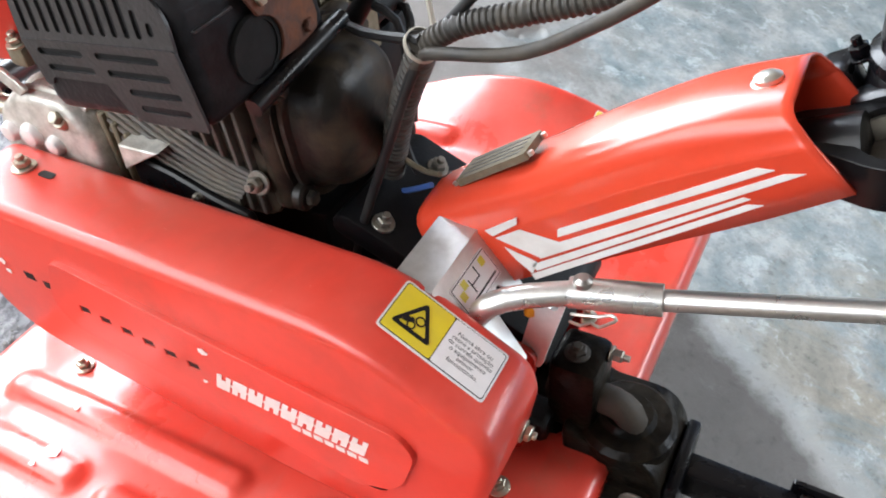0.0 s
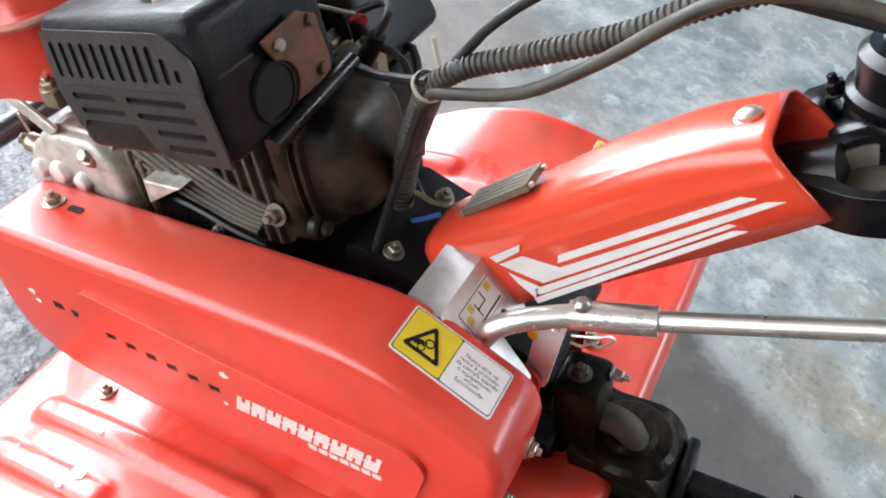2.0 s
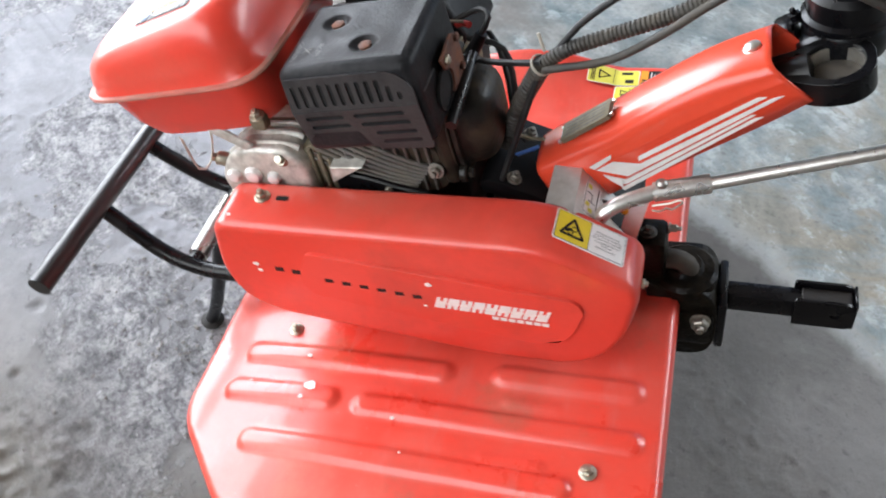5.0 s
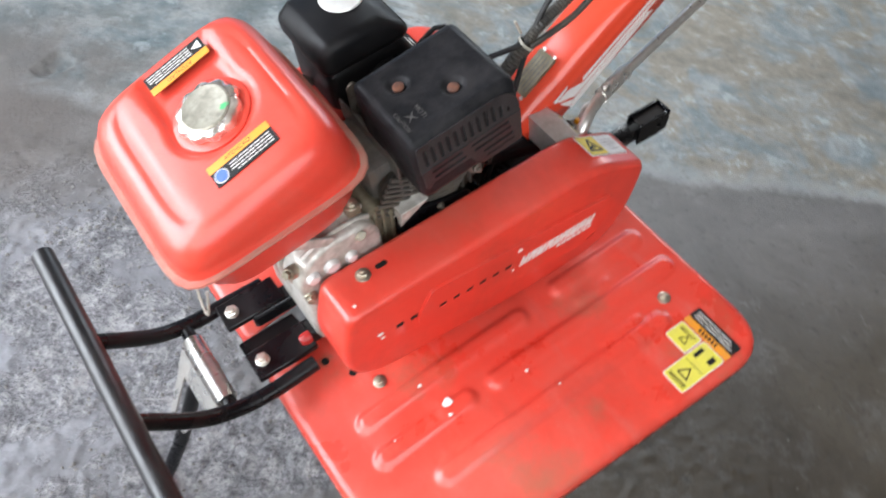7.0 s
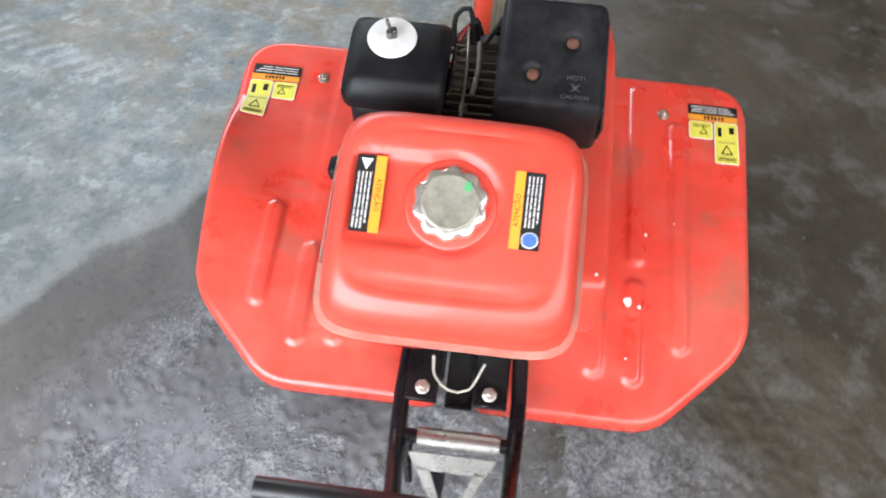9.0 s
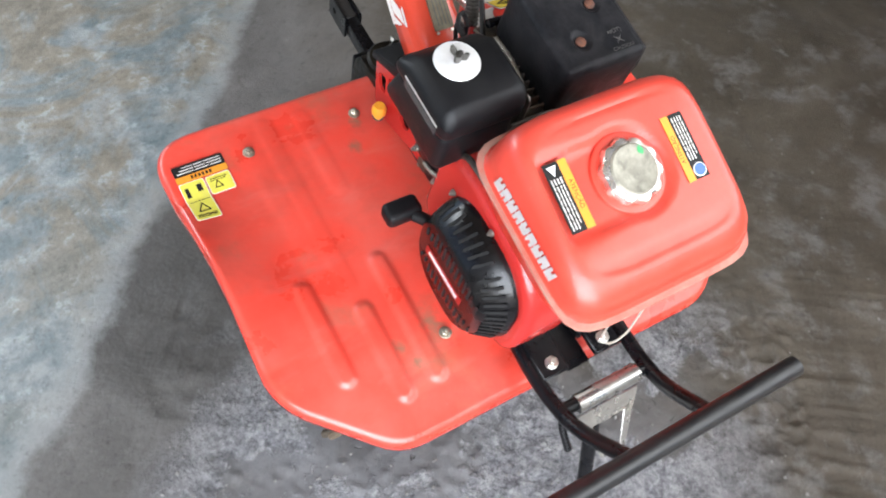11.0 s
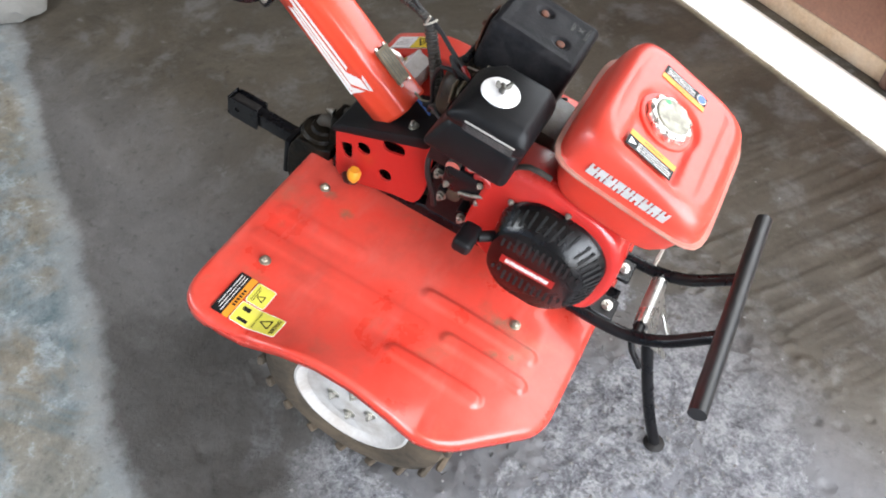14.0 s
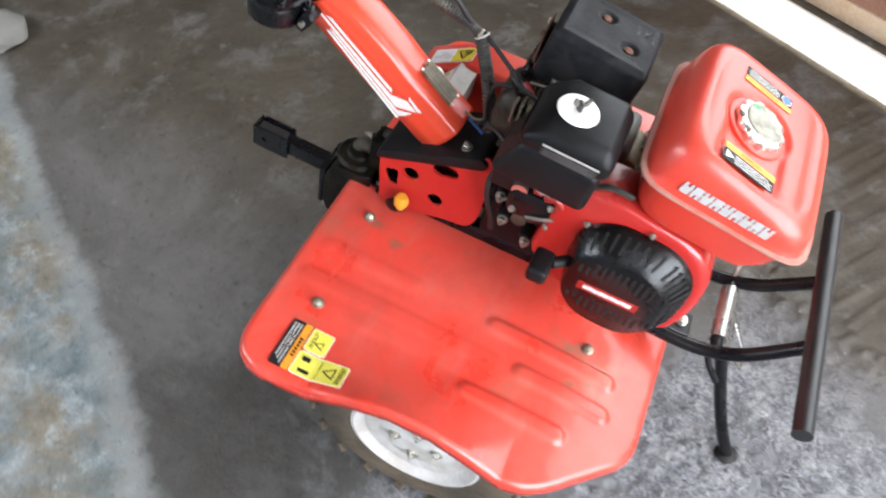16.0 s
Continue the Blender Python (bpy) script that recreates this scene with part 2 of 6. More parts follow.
def red_paint(name, base, rough, coat, film, streaks, smudge, grease, stains=()):
    """Red enamel under a film of dust, with wiped streaks, dark smears and a few greyish spots."""
    mat, nt, lk, bsdf = nodes_of(name)
    vec = coords(nt)

    def stretched(sx, sy, sz, scale, detail, seed):
        mp = nt.new("ShaderNodeMapping")
        mp.inputs["Scale"].default_value = (sx, sy, sz)
        mp.inputs["Location"].default_value = (seed, seed * 0.7, seed * 1.3)
        lk.new(vec, mp.inputs["Vector"])
        return noise_tex(nt, lk, scale, detail, 0.62, mp.outputs[0], 0.1)

    def scaled(src, k):
        n = nt.new("ShaderNodeMath")
        n.operation = "MULTIPLY"
        lk.new(src, n.inputs[0])
        n.inputs[1].default_value = k
        return n.outputs[0]

    fine = noise_tex(nt, lk, 120, 5, 0.65, vec)
    col = mixed(nt, lk, fine, tuple(c * 0.93 for c in base), tuple(c * 1.05 for c in base))
    geo = nt.new("ShaderNodeNewGeometry")
    sep = nt.new("ShaderNodeSeparateXYZ")
    lk.new(geo.outputs["Normal"], sep.inputs[0])
    up = ramp(nt, lk, sep.outputs["Z"], [(0.1, (0.25, 0.25, 0.25)), (0.85, (1, 1, 1))])
    broad = ramp(nt, lk, stretched(1, 1, 1, 7, 7, 0.0), [(0.36, (0, 0, 0)), (0.70, (1, 1, 1))])
    dust = mixed(nt, lk, 1.0, broad, up, "MULTIPLY")
    f_dust = scaled(dust, film)
    col = mixed(nt, lk, f_dust, col, (0.58, 0.165, 0.125))
    st = ramp(nt, lk, stretched(1.5, 0.45, 1.0, 16, 7, 3.1), [(0.54, (0, 0, 0)), (0.74, (1, 1, 1))])
    f_st = scaled(mixed(nt, lk, 1.0, st, up, "MULTIPLY"), streaks)
    col = mixed(nt, lk, f_st, col, (0.66, 0.20, 0.165))
    sm = ramp(nt, lk, stretched(1.2, 0.8, 1.0, 8, 4, 7.7), [(0.50, (0, 0, 0)), (0.80, (1, 1, 1))])
    f_sm = scaled(sm, smudge)
    col = mixed(nt, lk, f_sm, col, (0.26, 0.035, 0.022))
    gr = ramp(nt, lk, stretched(1, 1, 1, 7, 8, 12.4), [(0.56, (0, 0, 0)), (0.72, (1, 1, 1))])
    f_gr = scaled(gr, grease)
    col = mixed(nt, lk, f_gr, col, (0.20, 0.15, 0.09))
    for sx, sy, sr in stains:
        near = nt.new("ShaderNodeVectorMath")
        near.operation = "DISTANCE"
        flatv = nt.new("ShaderNodeVectorMath")
        flatv.operation = "MULTIPLY"
        flatv.inputs[1].default_value = (1.0, 1.0, 0.0)
        lk.new(vec, flatv.inputs[0])
        lk.new(flatv.outputs[0], near.inputs[0])
        near.inputs[1].default_value = (sx, sy, 0.0)
        far = nt.new("ShaderNodeMath")
        far.operation = "MULTIPLY_ADD"
        lk.new(noise_tex(nt, lk, 38, 6, 0.7, vec), far.inputs[0])
        far.inputs[1].default_value = sr * 3.2
        lk.new(near.outputs["Value"], far.inputs[2])
        blot = ramp(nt, lk, far.outputs[0], [(sr * 1.5, (0.8, 0.8, 0.8)), (min(1.0, sr * 2.6), (0, 0, 0))])
        col = mixed(nt, lk, blot, col, (0.17, 0.135, 0.085))
    spots = ramp(nt, lk, noise_tex(nt, lk, 210, 3, 0.6, vec), [(0.70, (0, 0, 0)), (0.76, (0.5, 0.5, 0.5))])
    col = mixed(nt, lk, scaled(mixed(nt, lk, 1.0, spots, up, "MULTIPLY"), film * 1.2), col, (0.70, 0.42, 0.36))
    lk.new(col, bsdf.inputs["Base Color"])
    worn = mixed(nt, lk, f_dust, (rough,) * 3, (min(1, rough + 0.5),) * 3)
    worn = mixed(nt, lk, f_st, worn, (0.62,) * 3)
    lk.new(worn, bsdf.inputs["Roughness"])
    bsdf.inputs["Coat Weight"].default_value = coat
    bsdf.inputs["Coat Roughness"].default_value = 0.08
    bp = nt.new("ShaderNodeBump")
    bp.inputs["Strength"].default_value, bp.inputs["Distance"].default_value = 0.05, 0.002
    lk.new(noise_tex(nt, lk, 45, 4, 0.55, vec), bp.inputs["Height"])
    lk.new(bp.outputs[0], bsdf.inputs["Normal"])
    return mat


M_RED = red_paint("red_paint", RED, 0.28, 0.3, 0.34, 0.12, 0.45, 0.18)
M_RED_DUSTY = red_paint("red_paint_dusty", RED, 0.25, 0.35, 0.42, 0.30, 0.48, 0.50,
                        ((0.300, -0.160, 0.024), (0.268, -0.166, 0.020), (0.318, -0.214, 0.020), (0.292, -0.226, 0.016), (-0.108, -0.104, 0.015), (-0.060, -0.130, 0.016), (0.345, 0.078, 0.014)))
# darker base: the shade below tank and column is put into this red
M_RED_SHADED = red_paint("shaded_red_enamel", (0.46, 0.020, 0.016), 0.24, 0.35, 0.14, 0.08, 0.30, 0.30)
M_RED_GLOSS = red_paint("red_gloss_paint", (0.70, 0.050, 0.029), 0.34, 0.22, 0.26, 0.08, 0.10, 0.14)
M_RED_COLUMN = red_paint("red_column_enamel", (0.72, 0.062, 0.026), 0.24, 0.22, 0.10, 0.03, 0.06, 0.08)
M_BLACK = surface("black_paint", (0.003, 0.003, 0.004), 0.24, 0, (0.011, 0.010, 0.010), 0.5, 18, 0.2, 0.10, 120, 0.0, spec=0.30)
M_SATIN = surface("satin_black_tube", (0.008, 0.008, 0.009), 0.34, 0, (0.02, 0.018, 0.016), 0.4, 20, 0.2, 0.05, 120, 0.0, spec=0.6)
M_STARTER = surface("glossy_black_housing", (0.003, 0.0025, 0.0028), 0.20, 0, (0.007, 0.006, 0.006), 0.4, 20, 0.2, 0.06, 300, spec=0.42)
M_BLACKP = surface("black_plastic", (0.005, 0.005, 0.006), 0.42, 0, (0.014, 0.013, 0.012), 0.45, 16, 0.2, 0.15, 500, spec=0.22)
M_GREYP = surface("dusty_charcoal_sheet", (0.022, 0.021, 0.023), 0.40, 0, (0.052, 0.047, 0.045), 0.7, 22, 0.3, 0.25, 300, spec=0.40)
M_SHIELD = surface("charcoal_plastic", (0.013, 0.013, 0.0145), 0.34, 0, (0.036, 0.033, 0.034), 0.6, 26, 0.3, 0.25, 300, spec=0.10)
M_OIL = surface("oily_black_metal", (0.013, 0.011, 0.009), 0.40, 0.0, (0.085, 0.060, 0.036), 0.85, 24, 0.3, 0.35, 150, 0.0, spec=0.35)
M_GEAR = surface("greasy_cast_iron", (0.0040, 0.0034, 0.0028), 0.28, 0.0, (0.036, 0.026, 0.015), 0.50, 42, 0.4, 0.9, 85, 0.0, spec=0.14)
M_ALU = surface("cast_aluminium", (0.62, 0.60, 0.55), 0.34, 0.35, (0.19, 0.155, 0.105), 0.65, 34, 0.2, 0.35, 260)
M_FIN = surface("dark_cast_fins", (0.105, 0.098, 0.090), 0.38, 0.35, (0.17, 0.138, 0.096), 0.6, 30, 0.25, 0.25, 300)
M_ZINC = surface("zinc_steel", (0.72, 0.70, 0.64), 0.28, 0.95, (0.35, 0.28, 0.18), 0.4, 60, 0.1, 0.05, 300)
M_CHROME = surface("chrome", (0.76, 0.74, 0.71), 0.26, 0.9, (0.40, 0.35, 0.29), 0.5, 40, 0.05, 0.02, 90)
M_STEEL = surface("galvanised_plate", (0.46, 0.45, 0.43), 0.24, 0.9, (0.26, 0.22, 0.18), 0.5, 26, 0.1, 0.05, 200)
M_RUBBER = surface("tyre_rubber", (0.060, 0.046, 0.032), 0.85, 0, (0.15, 0.11, 0.072), 0.95, 11, 0.3, 0.6, 90)
M_RIM = surface("white_rim_paint", (0.60, 0.575, 0.55), 0.5, 0, (0.30, 0.23, 0.17), 0.6, 16, 0.08, 0.05, 90)
M_HOSE = surface("grey_rubber_hose", (0.030, 0.028, 0.025), 0.50, 0, (0.12, 0.10, 0.075), 0.6, 34, 0.25, 0.1, 200)
M_CABLE = surface("dark_cable", (0.012, 0.012, 0.013), 0.48, 0, (0.045, 0.040, 0.034), 0.5, 30, 0.2, 0.05, 200, spec=0.35)
M_WHITE = surface("white_print", (0.80, 0.77, 0.74), 0.45, 0, (0.6, 0.5, 0.45), 0.4, 40, 0.04, 0)
M_PAPER = surface("white_sticker", (0.82, 0.80, 0.80), 0.35, 0, (0.6, 0.55, 0.5), 0.25, 30, 0.03, 0)
M_YELLOW = surface("yellow_sticker", (0.80, 0.62, 0.03), 0.35, 0, (0.6, 0.45, 0.15), 0.25, 30, 0.04, 0)
M_LEMON = surface("lemon_sticker", (0.72, 0.66, 0.08), 0.4, 0, (0.55, 0.45, 0.2), 0.3, 30, 0.05, 0)
M_ORANGE = surface("orange_sticker", (0.80, 0.30, 0.02), 0.4, 0, (0.6, 0.3, 0.12), 0.25, 30, 0.04, 0)
M_INK = surface("black_print_and_slot_shade", (0.008, 0.008, 0.008), 0.5, 0, (0.04, 0.035, 0.03), 0.25, 40, 0.1, 0, spec=0.3)
M_BLUE = surface("blue_print", (0.05, 0.13, 0.42), 0.4, 0, (0.2, 0.25, 0.4), 0.2, 40, 0.05, 0)
M_PLUG = surface("orange_yellow_plastic", (0.80, 0.33, 0.02), 0.4, 0, (0.5, 0.3, 0.1), 0.3, 40, 0.06, 0.05)
M_TIE = surface("grey_nylon", (0.40, 0.37, 0.31), 0.5, 0, None, vary=0.1, bump=0)
M_RUST = surface("rusty_steel", (0.085, 0.034, 0.022), 0.65, 0.0, (0.22, 0.080, 0.038), 0.9, 60, 0.3, 0.3, 300)
M_SOOT = surface("sooty_steel", (0.008, 0.006, 0.005), 0.7, 0.0, (0.02, 0.014, 0.011), 0.8, 50, 0.3, 0.3, 200)
M_FAINT = surface("faint_white_print", (0.42, 0.40, 0.38), 0.5, 0, None, vary=0.1, bump=0)
M_CAPTOP = surface("dull_worn_plating", (0.33, 0.31, 0.25), 0.36, 0.4, (0.12, 0.11, 0.09), 0.8, 50, 0.2, 0.2)
M_GREEN = surface("green_paint_trace", (0.05, 0.35, 0.12), 0.5, 0, None, vary=0.2, bump=0)
M_WOOD = surface("brown_wood", (0.17, 0.07, 0.045), 0.45, 0, (0.26, 0.13, 0.085), 0.6, 7, 0.2, 0.15, 120)
# brown wood paled to carry the bounced sunlight at the cabinet's foot
M_LITWOOD = surface("lit_pale_wood", (0.42, 0.30, 0.20), 0.6, 0, (0.5, 0.42, 0.34), 0.5, 9, 0.15, 0.1, 120)
M_DARKWOOD = surface("dark_wood", (0.07, 0.032, 0.022), 0.5, 0, (0.12, 0.07, 0.05), 0.5, 9, 0.2, 0.1, 120)
M_SUN_STRIP = surface("pale_sun_strip", (0.55, 0.53, 0.50), 0.8, 0, (0.42, 0.40, 0.37), 0.6, 12, 0.1, 0.2, 90)
M_PLASTER = surface("worn_plaster", (0.26, 0.25, 0.23), 0.85, 0, (0.20, 0.19, 0.18), 0.5, 3, 0.06, 0.2, 60)
M_CEIL = surface("ceiling_boards", (0.17, 0.13, 0.10), 0.85, 0, (0.12, 0.09, 0.07), 0.5, 3, 0.06, 0.1, 40)


M_SEAM = surface("dusty_red_seam", (0.44, 0.13, 0.095), 0.5, 0, (0.34, 0.27, 0.21), 0.85, 18, 0.1, 0.1)
M_CAP = surface("scuffed_chrome", (0.80, 0.77, 0.72), 0.22, 0.9, (0.45, 0.38, 0.28), 0.6, 45, 0.1, 0.1, 200)
M_SILVERPRINT = surface("silver_print", (0.52, 0.50, 0.49), 0.4, 0.2, (0.4, 0.36, 0.33), 0.4, 40, 0.08, 0)
M_SILVER = surface("bright_plated_sheet", (0.80, 0.79, 0.78), 0.35, 0.35, (0.6, 0.56, 0.5), 0.4, 40, 0.06, 0.03)
M_GALV = surface("galvanised_sheet", (0.60, 0.59, 0.57), 0.34, 0.6, (0.36, 0.33, 0.29), 0.5, 30, 0.08, 0.05, 200)
M_GREYL = surface("worn_grey_print", (0.09, 0.085, 0.08), 0.6, 0, None, vary=0.2, bump=0)
# near-black colour that paints the shade inside slots and holes
M_HOLE_SHADE = surface("hole_shade", (0.004, 0.004, 0.004), 0.9, 0, None, vary=0.2, bump=0)
M_REDLAB = surface("red_plastic", (0.30, 0.014, 0.012), 0.4, 0, None, vary=0.1, bump=0)
M_GEARPIPE = surface("grimy_pipe", (0.042, 0.035, 0.028), 0.55, 0.1, (0.085, 0.066, 0.045), 0.7, 40, 0.2, 0.2)
M_GRIME = surface("grimy_aluminium", (0.19, 0.165, 0.115), 0.55, 0.4, (0.20, 0.16, 0.10), 0.8, 60, 0.3, 0.3)


M_DULL = surface("dull_steel", (0.34, 0.32, 0.28), 0.38, 0.85, (0.12, 0.09, 0.06), 0.7, 60, 0.15, 0.1, 300)
M_WORNZINC = surface("yellowed_zinc", (0.50, 0.47, 0.38), 0.32, 0.9, (0.16, 0.12, 0.07), 0.7, 60, 0.15, 0.1, 300)
M_DARKSTEEL = surface("dark_plated_steel", (0.12, 0.115, 0.105), 0.3, 0.8, (0.05, 0.045, 0.04), 0.6, 60, 0.15, 0.1, 300)
M_FLECK = surface("white_fleck_colour", (0.80, 0.78, 0.75), 0.4, 0, None, vary=0.05, bump=0)


def floor_material():
    """Old concrete: worn blue-green paint behind a border line, bare brownish concrete, pits and stains."""
    mat, nt, lk, bsdf = nodes_of("worn_concrete_floor")
    vec = coords(nt)
    sep = nt.new("ShaderNodeSeparateXYZ")
    lk.new(vec, sep.inputs[0])

    def math_node(op, a, b=None, c=None):
        n = nt.new("ShaderNodeMath")
        n.operation = op
        for s, v in zip(n.inputs, (a, b, c)):
            if v is None:
                continue
            if hasattr(v, "is_output"):
                lk.new(v, s)
            else:
                s.default_value = v
        return n.outputs[0]

    wob = math_node("MULTIPLY_ADD", math_node("SUBTRACT", noise_tex(nt, lk, 2.6, 10, 0.72, vec), 0.5), 0.22, math_node("ADD", sep.outputs["Y"], 0.092))
    edge = ramp(nt, lk, math_node("MULTIPLY_ADD", wob, 4.0, 0.5), [(0.38, (1, 1, 1)), (0.60, (0, 0, 0))])
    n1 = noise_tex(nt, lk, 1.7, 8, 0.70, vec, 0.8)
    n2 = noise_tex(nt, lk, 7.0, 10, 0.76, vec, 0.2)
    n3 = noise_tex(nt, lk, 42.0, 8, 0.74, vec)
    n4 = noise_tex(nt, lk, 3.6, 8, 0.70, vec, 1.2)
    n5 = noise_tex(nt, lk, 13.0, 9, 0.74, vec, 0.25)
    # bare concrete: cool grey where it is swept, brown with old earth towards the door
    cool = ramp(nt, lk, n1, [(0.28, (0.074, 0.068, 0.062)), (0.45, (0.114, 0.106, 0.098)), (0.56, (0.142, 0.133, 0.125)), (0.74, (0.22, 0.21, 0.20))])
    brown = ramp(nt, lk, n1, [(0.28, (0.040, 0.032, 0.022)), (0.45, (0.066, 0.053, 0.038)), (0.56, (0.088, 0.072, 0.053)), (0.74, (0.140, 0.119, 0.091))])
    far = math_node("SUBTRACT", math_node("MULTIPLY_ADD", noise_tex(nt, lk, 1.5, 6, 0.65, vec), 0.9, sep.outputs["Y"]), math_node("MULTIPLY", sep.outputs["X"], 0.56))
    bare = mixed(nt, lk, ramp(nt, lk, math_node("MULTIPLY", far, 0.5), [(0.50, (0, 0, 0)), (0.74, (1, 1, 1))]), cool, brown)
    scrape = ramp(nt, lk, n2, [(0.51, (0, 0, 0)), (0.62, (0.75, 0.75, 0.75))])
    bare = mixed(nt, lk, scrape, bare, (0.165, 0.155, 0.145))
    bare = mixed(nt, lk, ramp(nt, lk, n5, [(0.60, (0, 0, 0)), (0.68, (0.6, 0.6, 0.6))]), bare, (0.22, 0.215, 0.205))
    bare = mixed(nt, lk, ramp(nt, lk, n5, [(0.30, (0.7, 0.7, 0.7)), (0.40, (0, 0, 0))]), bare, (0.055, 0.047, 0.038))
    # rounded patch of darker ground behind the gearbox, its edge broken by noise
    ox = math_node("MULTIPLY", math_node("SUBTRACT", sep.outputs["X"], 0.06), 2.6)
    oy = math_node("MULTIPLY", math_node("SUBTRACT", sep.outputs["Y"], 0.03), 4.0)
    round_ = math_node("ADD", math_node("MULTIPLY", ox, ox), math_node("MULTIPLY", oy, oy))
    darker = ramp(nt, lk, math_node("MULTIPLY_ADD", math_node("SUBTRACT", n4, 0.5), 1.6, math_node("MULTIPLY", round_, 0.6)), [(0.20, (0.55, 0.55, 0.55)), (0.56, (0, 0, 0))])
    bare = mixed(nt, lk, darker, bare, (0.036, 0.031, 0.026))
    paint = ramp(nt, lk, n2, [(0.28, (0.062, 0.090, 0.095)), (0.40, (0.12, 0.155, 0.162)), (0.50, (0.19, 0.218, 0.222)), (0.60, (0.31, 0.325, 0.32)), (0.74, (0.18, 0.205, 0.205))])
    tan = ramp(nt, lk, n4, [(0.43, (0, 0, 0)), (0.57, (0.9, 0.9, 0.9))])
    tan = mixed(nt, lk, 1.0, tan, ramp(nt, lk, math_node("MULTIPLY_ADD", sep.outputs["X"], 0.5, 0.5), [(0.42, (1, 1, 1)), (0.76, (0.22, 0.22, 0.22))]), "MULTIPLY")
    paint = mixed(nt, lk, tan, paint, ramp(nt, lk, n5, [(0.3, (0.115, 0.096, 0.066)), (0.5, (0.22, 0.188, 0.138)), (0.7, (0.35, 0.305, 0.235))]))
    paint = mixed(nt, lk, ramp(nt, lk, n5, [(0.56, (0, 0, 0)), (0.62, (0.7, 0.7, 0.7))]), paint, (0.36, 0.395, 0.40))
    paint = mixed(nt, lk, ramp(nt, lk, n3, [(0.56, (0, 0, 0)), (0.64, (0.45, 0.45, 0.45))]), paint, (0.09, 0.085, 0.075))
    paint = mixed(nt, lk, 1.0, paint, (1.08, 1.08, 1.09), "MULTIPLY")
    col = mixed(nt, lk, edge, bare, paint)
    # pale chipped margin of the paint
    margin = ramp(nt, lk, math_node("MULTIPLY_ADD", wob, 4.0, 0.5), [(0.22, (0, 0, 0)), (0.42, (0.52, 0.52, 0.52)), (0.50, (0.52, 0.52, 0.52)), (0.63, (0, 0, 0))])
    col = mixed(nt, lk, margin, col, (0.35, 0.36, 0.355))
    speck = ramp(nt, lk, n3, [(0.30, (0.40, 0.40, 0.40)), (0.45, (1, 1, 1)), (0.62, (1, 1, 1)), (0.74, (1.6, 1.6, 1.6))])
    col = mixed(nt, lk, 0.85, col, speck, "MULTIPLY")
    blot = ramp(nt, lk, noise_tex(nt, lk, 0.9, 6, 0.65, vec, 0.5), [(0.32, (0.70, 0.70, 0.70)), (0.66, (1.15, 1.15, 1.15))])
    col = mixed(nt, lk, 0.9, col, blot, "MULTIPLY")
    # rougher, pitted ground in front of the machine
    zone_in = math_node("MULTIPLY_ADD", noise_tex(nt, lk, 1.3, 4, 0.6, vec), 0.9, math_node("MULTIPLY", sep.outputs["X"], 0.55))
    patch = ramp(nt, lk, noise_tex(nt, lk, 2.8, 9, 0.70, vec, 0.3), [(0.465, (0, 0, 0)), (0.505, (1, 1, 1))])
    open_ground = ramp(nt, lk, math_node("MULTIPLY", wob, 0.5), [(0.09, (0, 0, 0)), (0.20, (1, 1, 1)), (0.56, (1, 1, 1)), (0.70, (0, 0, 0))])
    grit = mixed(nt, lk, 1.0, mixed(nt, lk, 1.0, ramp(nt, lk, zone_in, [(0.44, (0, 0, 0)), (0.62, (1, 1, 1))]), patch, "MULTIPLY"), open_ground, "MULTIPLY")
    # pale concrete in front, with the daylight's sheen put into its colour
    pale_sheen = mixed(nt, lk, 1.0, ramp(nt, lk, zone_in, [(0.55, (0, 0, 0)), (0.85, (0.8, 0.8, 0.8))]), open_ground, "MULTIPLY")
    crumbs = mixed(nt, lk, 0.45, ramp(nt, lk, noise_tex(nt, lk, 110.0, 5, 0.68, vec), [(0.34, (0, 0, 0)), (0.66, (1, 1, 1))]), ramp(nt, lk, noise_tex(nt, lk, 19.0, 10, 0.74, vec), [(0.42, (0, 0, 0)), (0.57, (1, 1, 1))]))
    # small broken-out pits with sharp edges
    pits = ramp(nt, lk, noise_tex(nt, lk, 24.0, 6, 0.66, vec, 0.3), [(0.30, (1, 1, 1)), (0.35, (0, 0, 0))])
    # pale bluish tones: concrete plus painted sheen
    col = mixed(nt, lk, pale_sheen, col, ramp(nt, lk, n2, [(0.30, (0.155, 0.156, 0.172)), (0.52, (0.245, 0.248, 0.272)), (0.72, (0.36, 0.362, 0.385))]))
    pale = ramp(nt, lk, crumbs, [(0.12, (0.135, 0.132, 0.142)), (0.45, (0.30, 0.297, 0.312)), (0.85, (0.54, 0.53, 0.535))])
    col = mixed(nt, lk, mixed(nt, lk, 1.0, grit, (0.8, 0.8, 0.8), "MULTIPLY"), col, pale)
    pitted = mixed(nt, lk, 1.0, mixed(nt, lk, 1.0, pits, ramp(nt, lk, zone_in, [(0.40, (0.25, 0.25, 0.25)), (0.70, (1, 1, 1))]), "MULTIPLY"), open_ground, "MULTIPLY")
    col = mixed(nt, lk, mixed(nt, lk, 1.0, pitted, (0.75, 0.75, 0.75), "MULTIPLY"), col, (0.060, 0.054, 0.050))
    # faint pale print of a tractor tyre on the painted part
    off = math_node("ABSOLUTE", math_node("SUBTRACT", math_node("MULTIPLY_ADD", sep.outputs["Y"], 0.27, sep.outputs["X"]), 0.012))
    band = ramp(nt, lk, math_node("MULTIPLY", off, 10.0), [(0.36, (1, 1, 1)), (0.52, (0, 0, 0))])
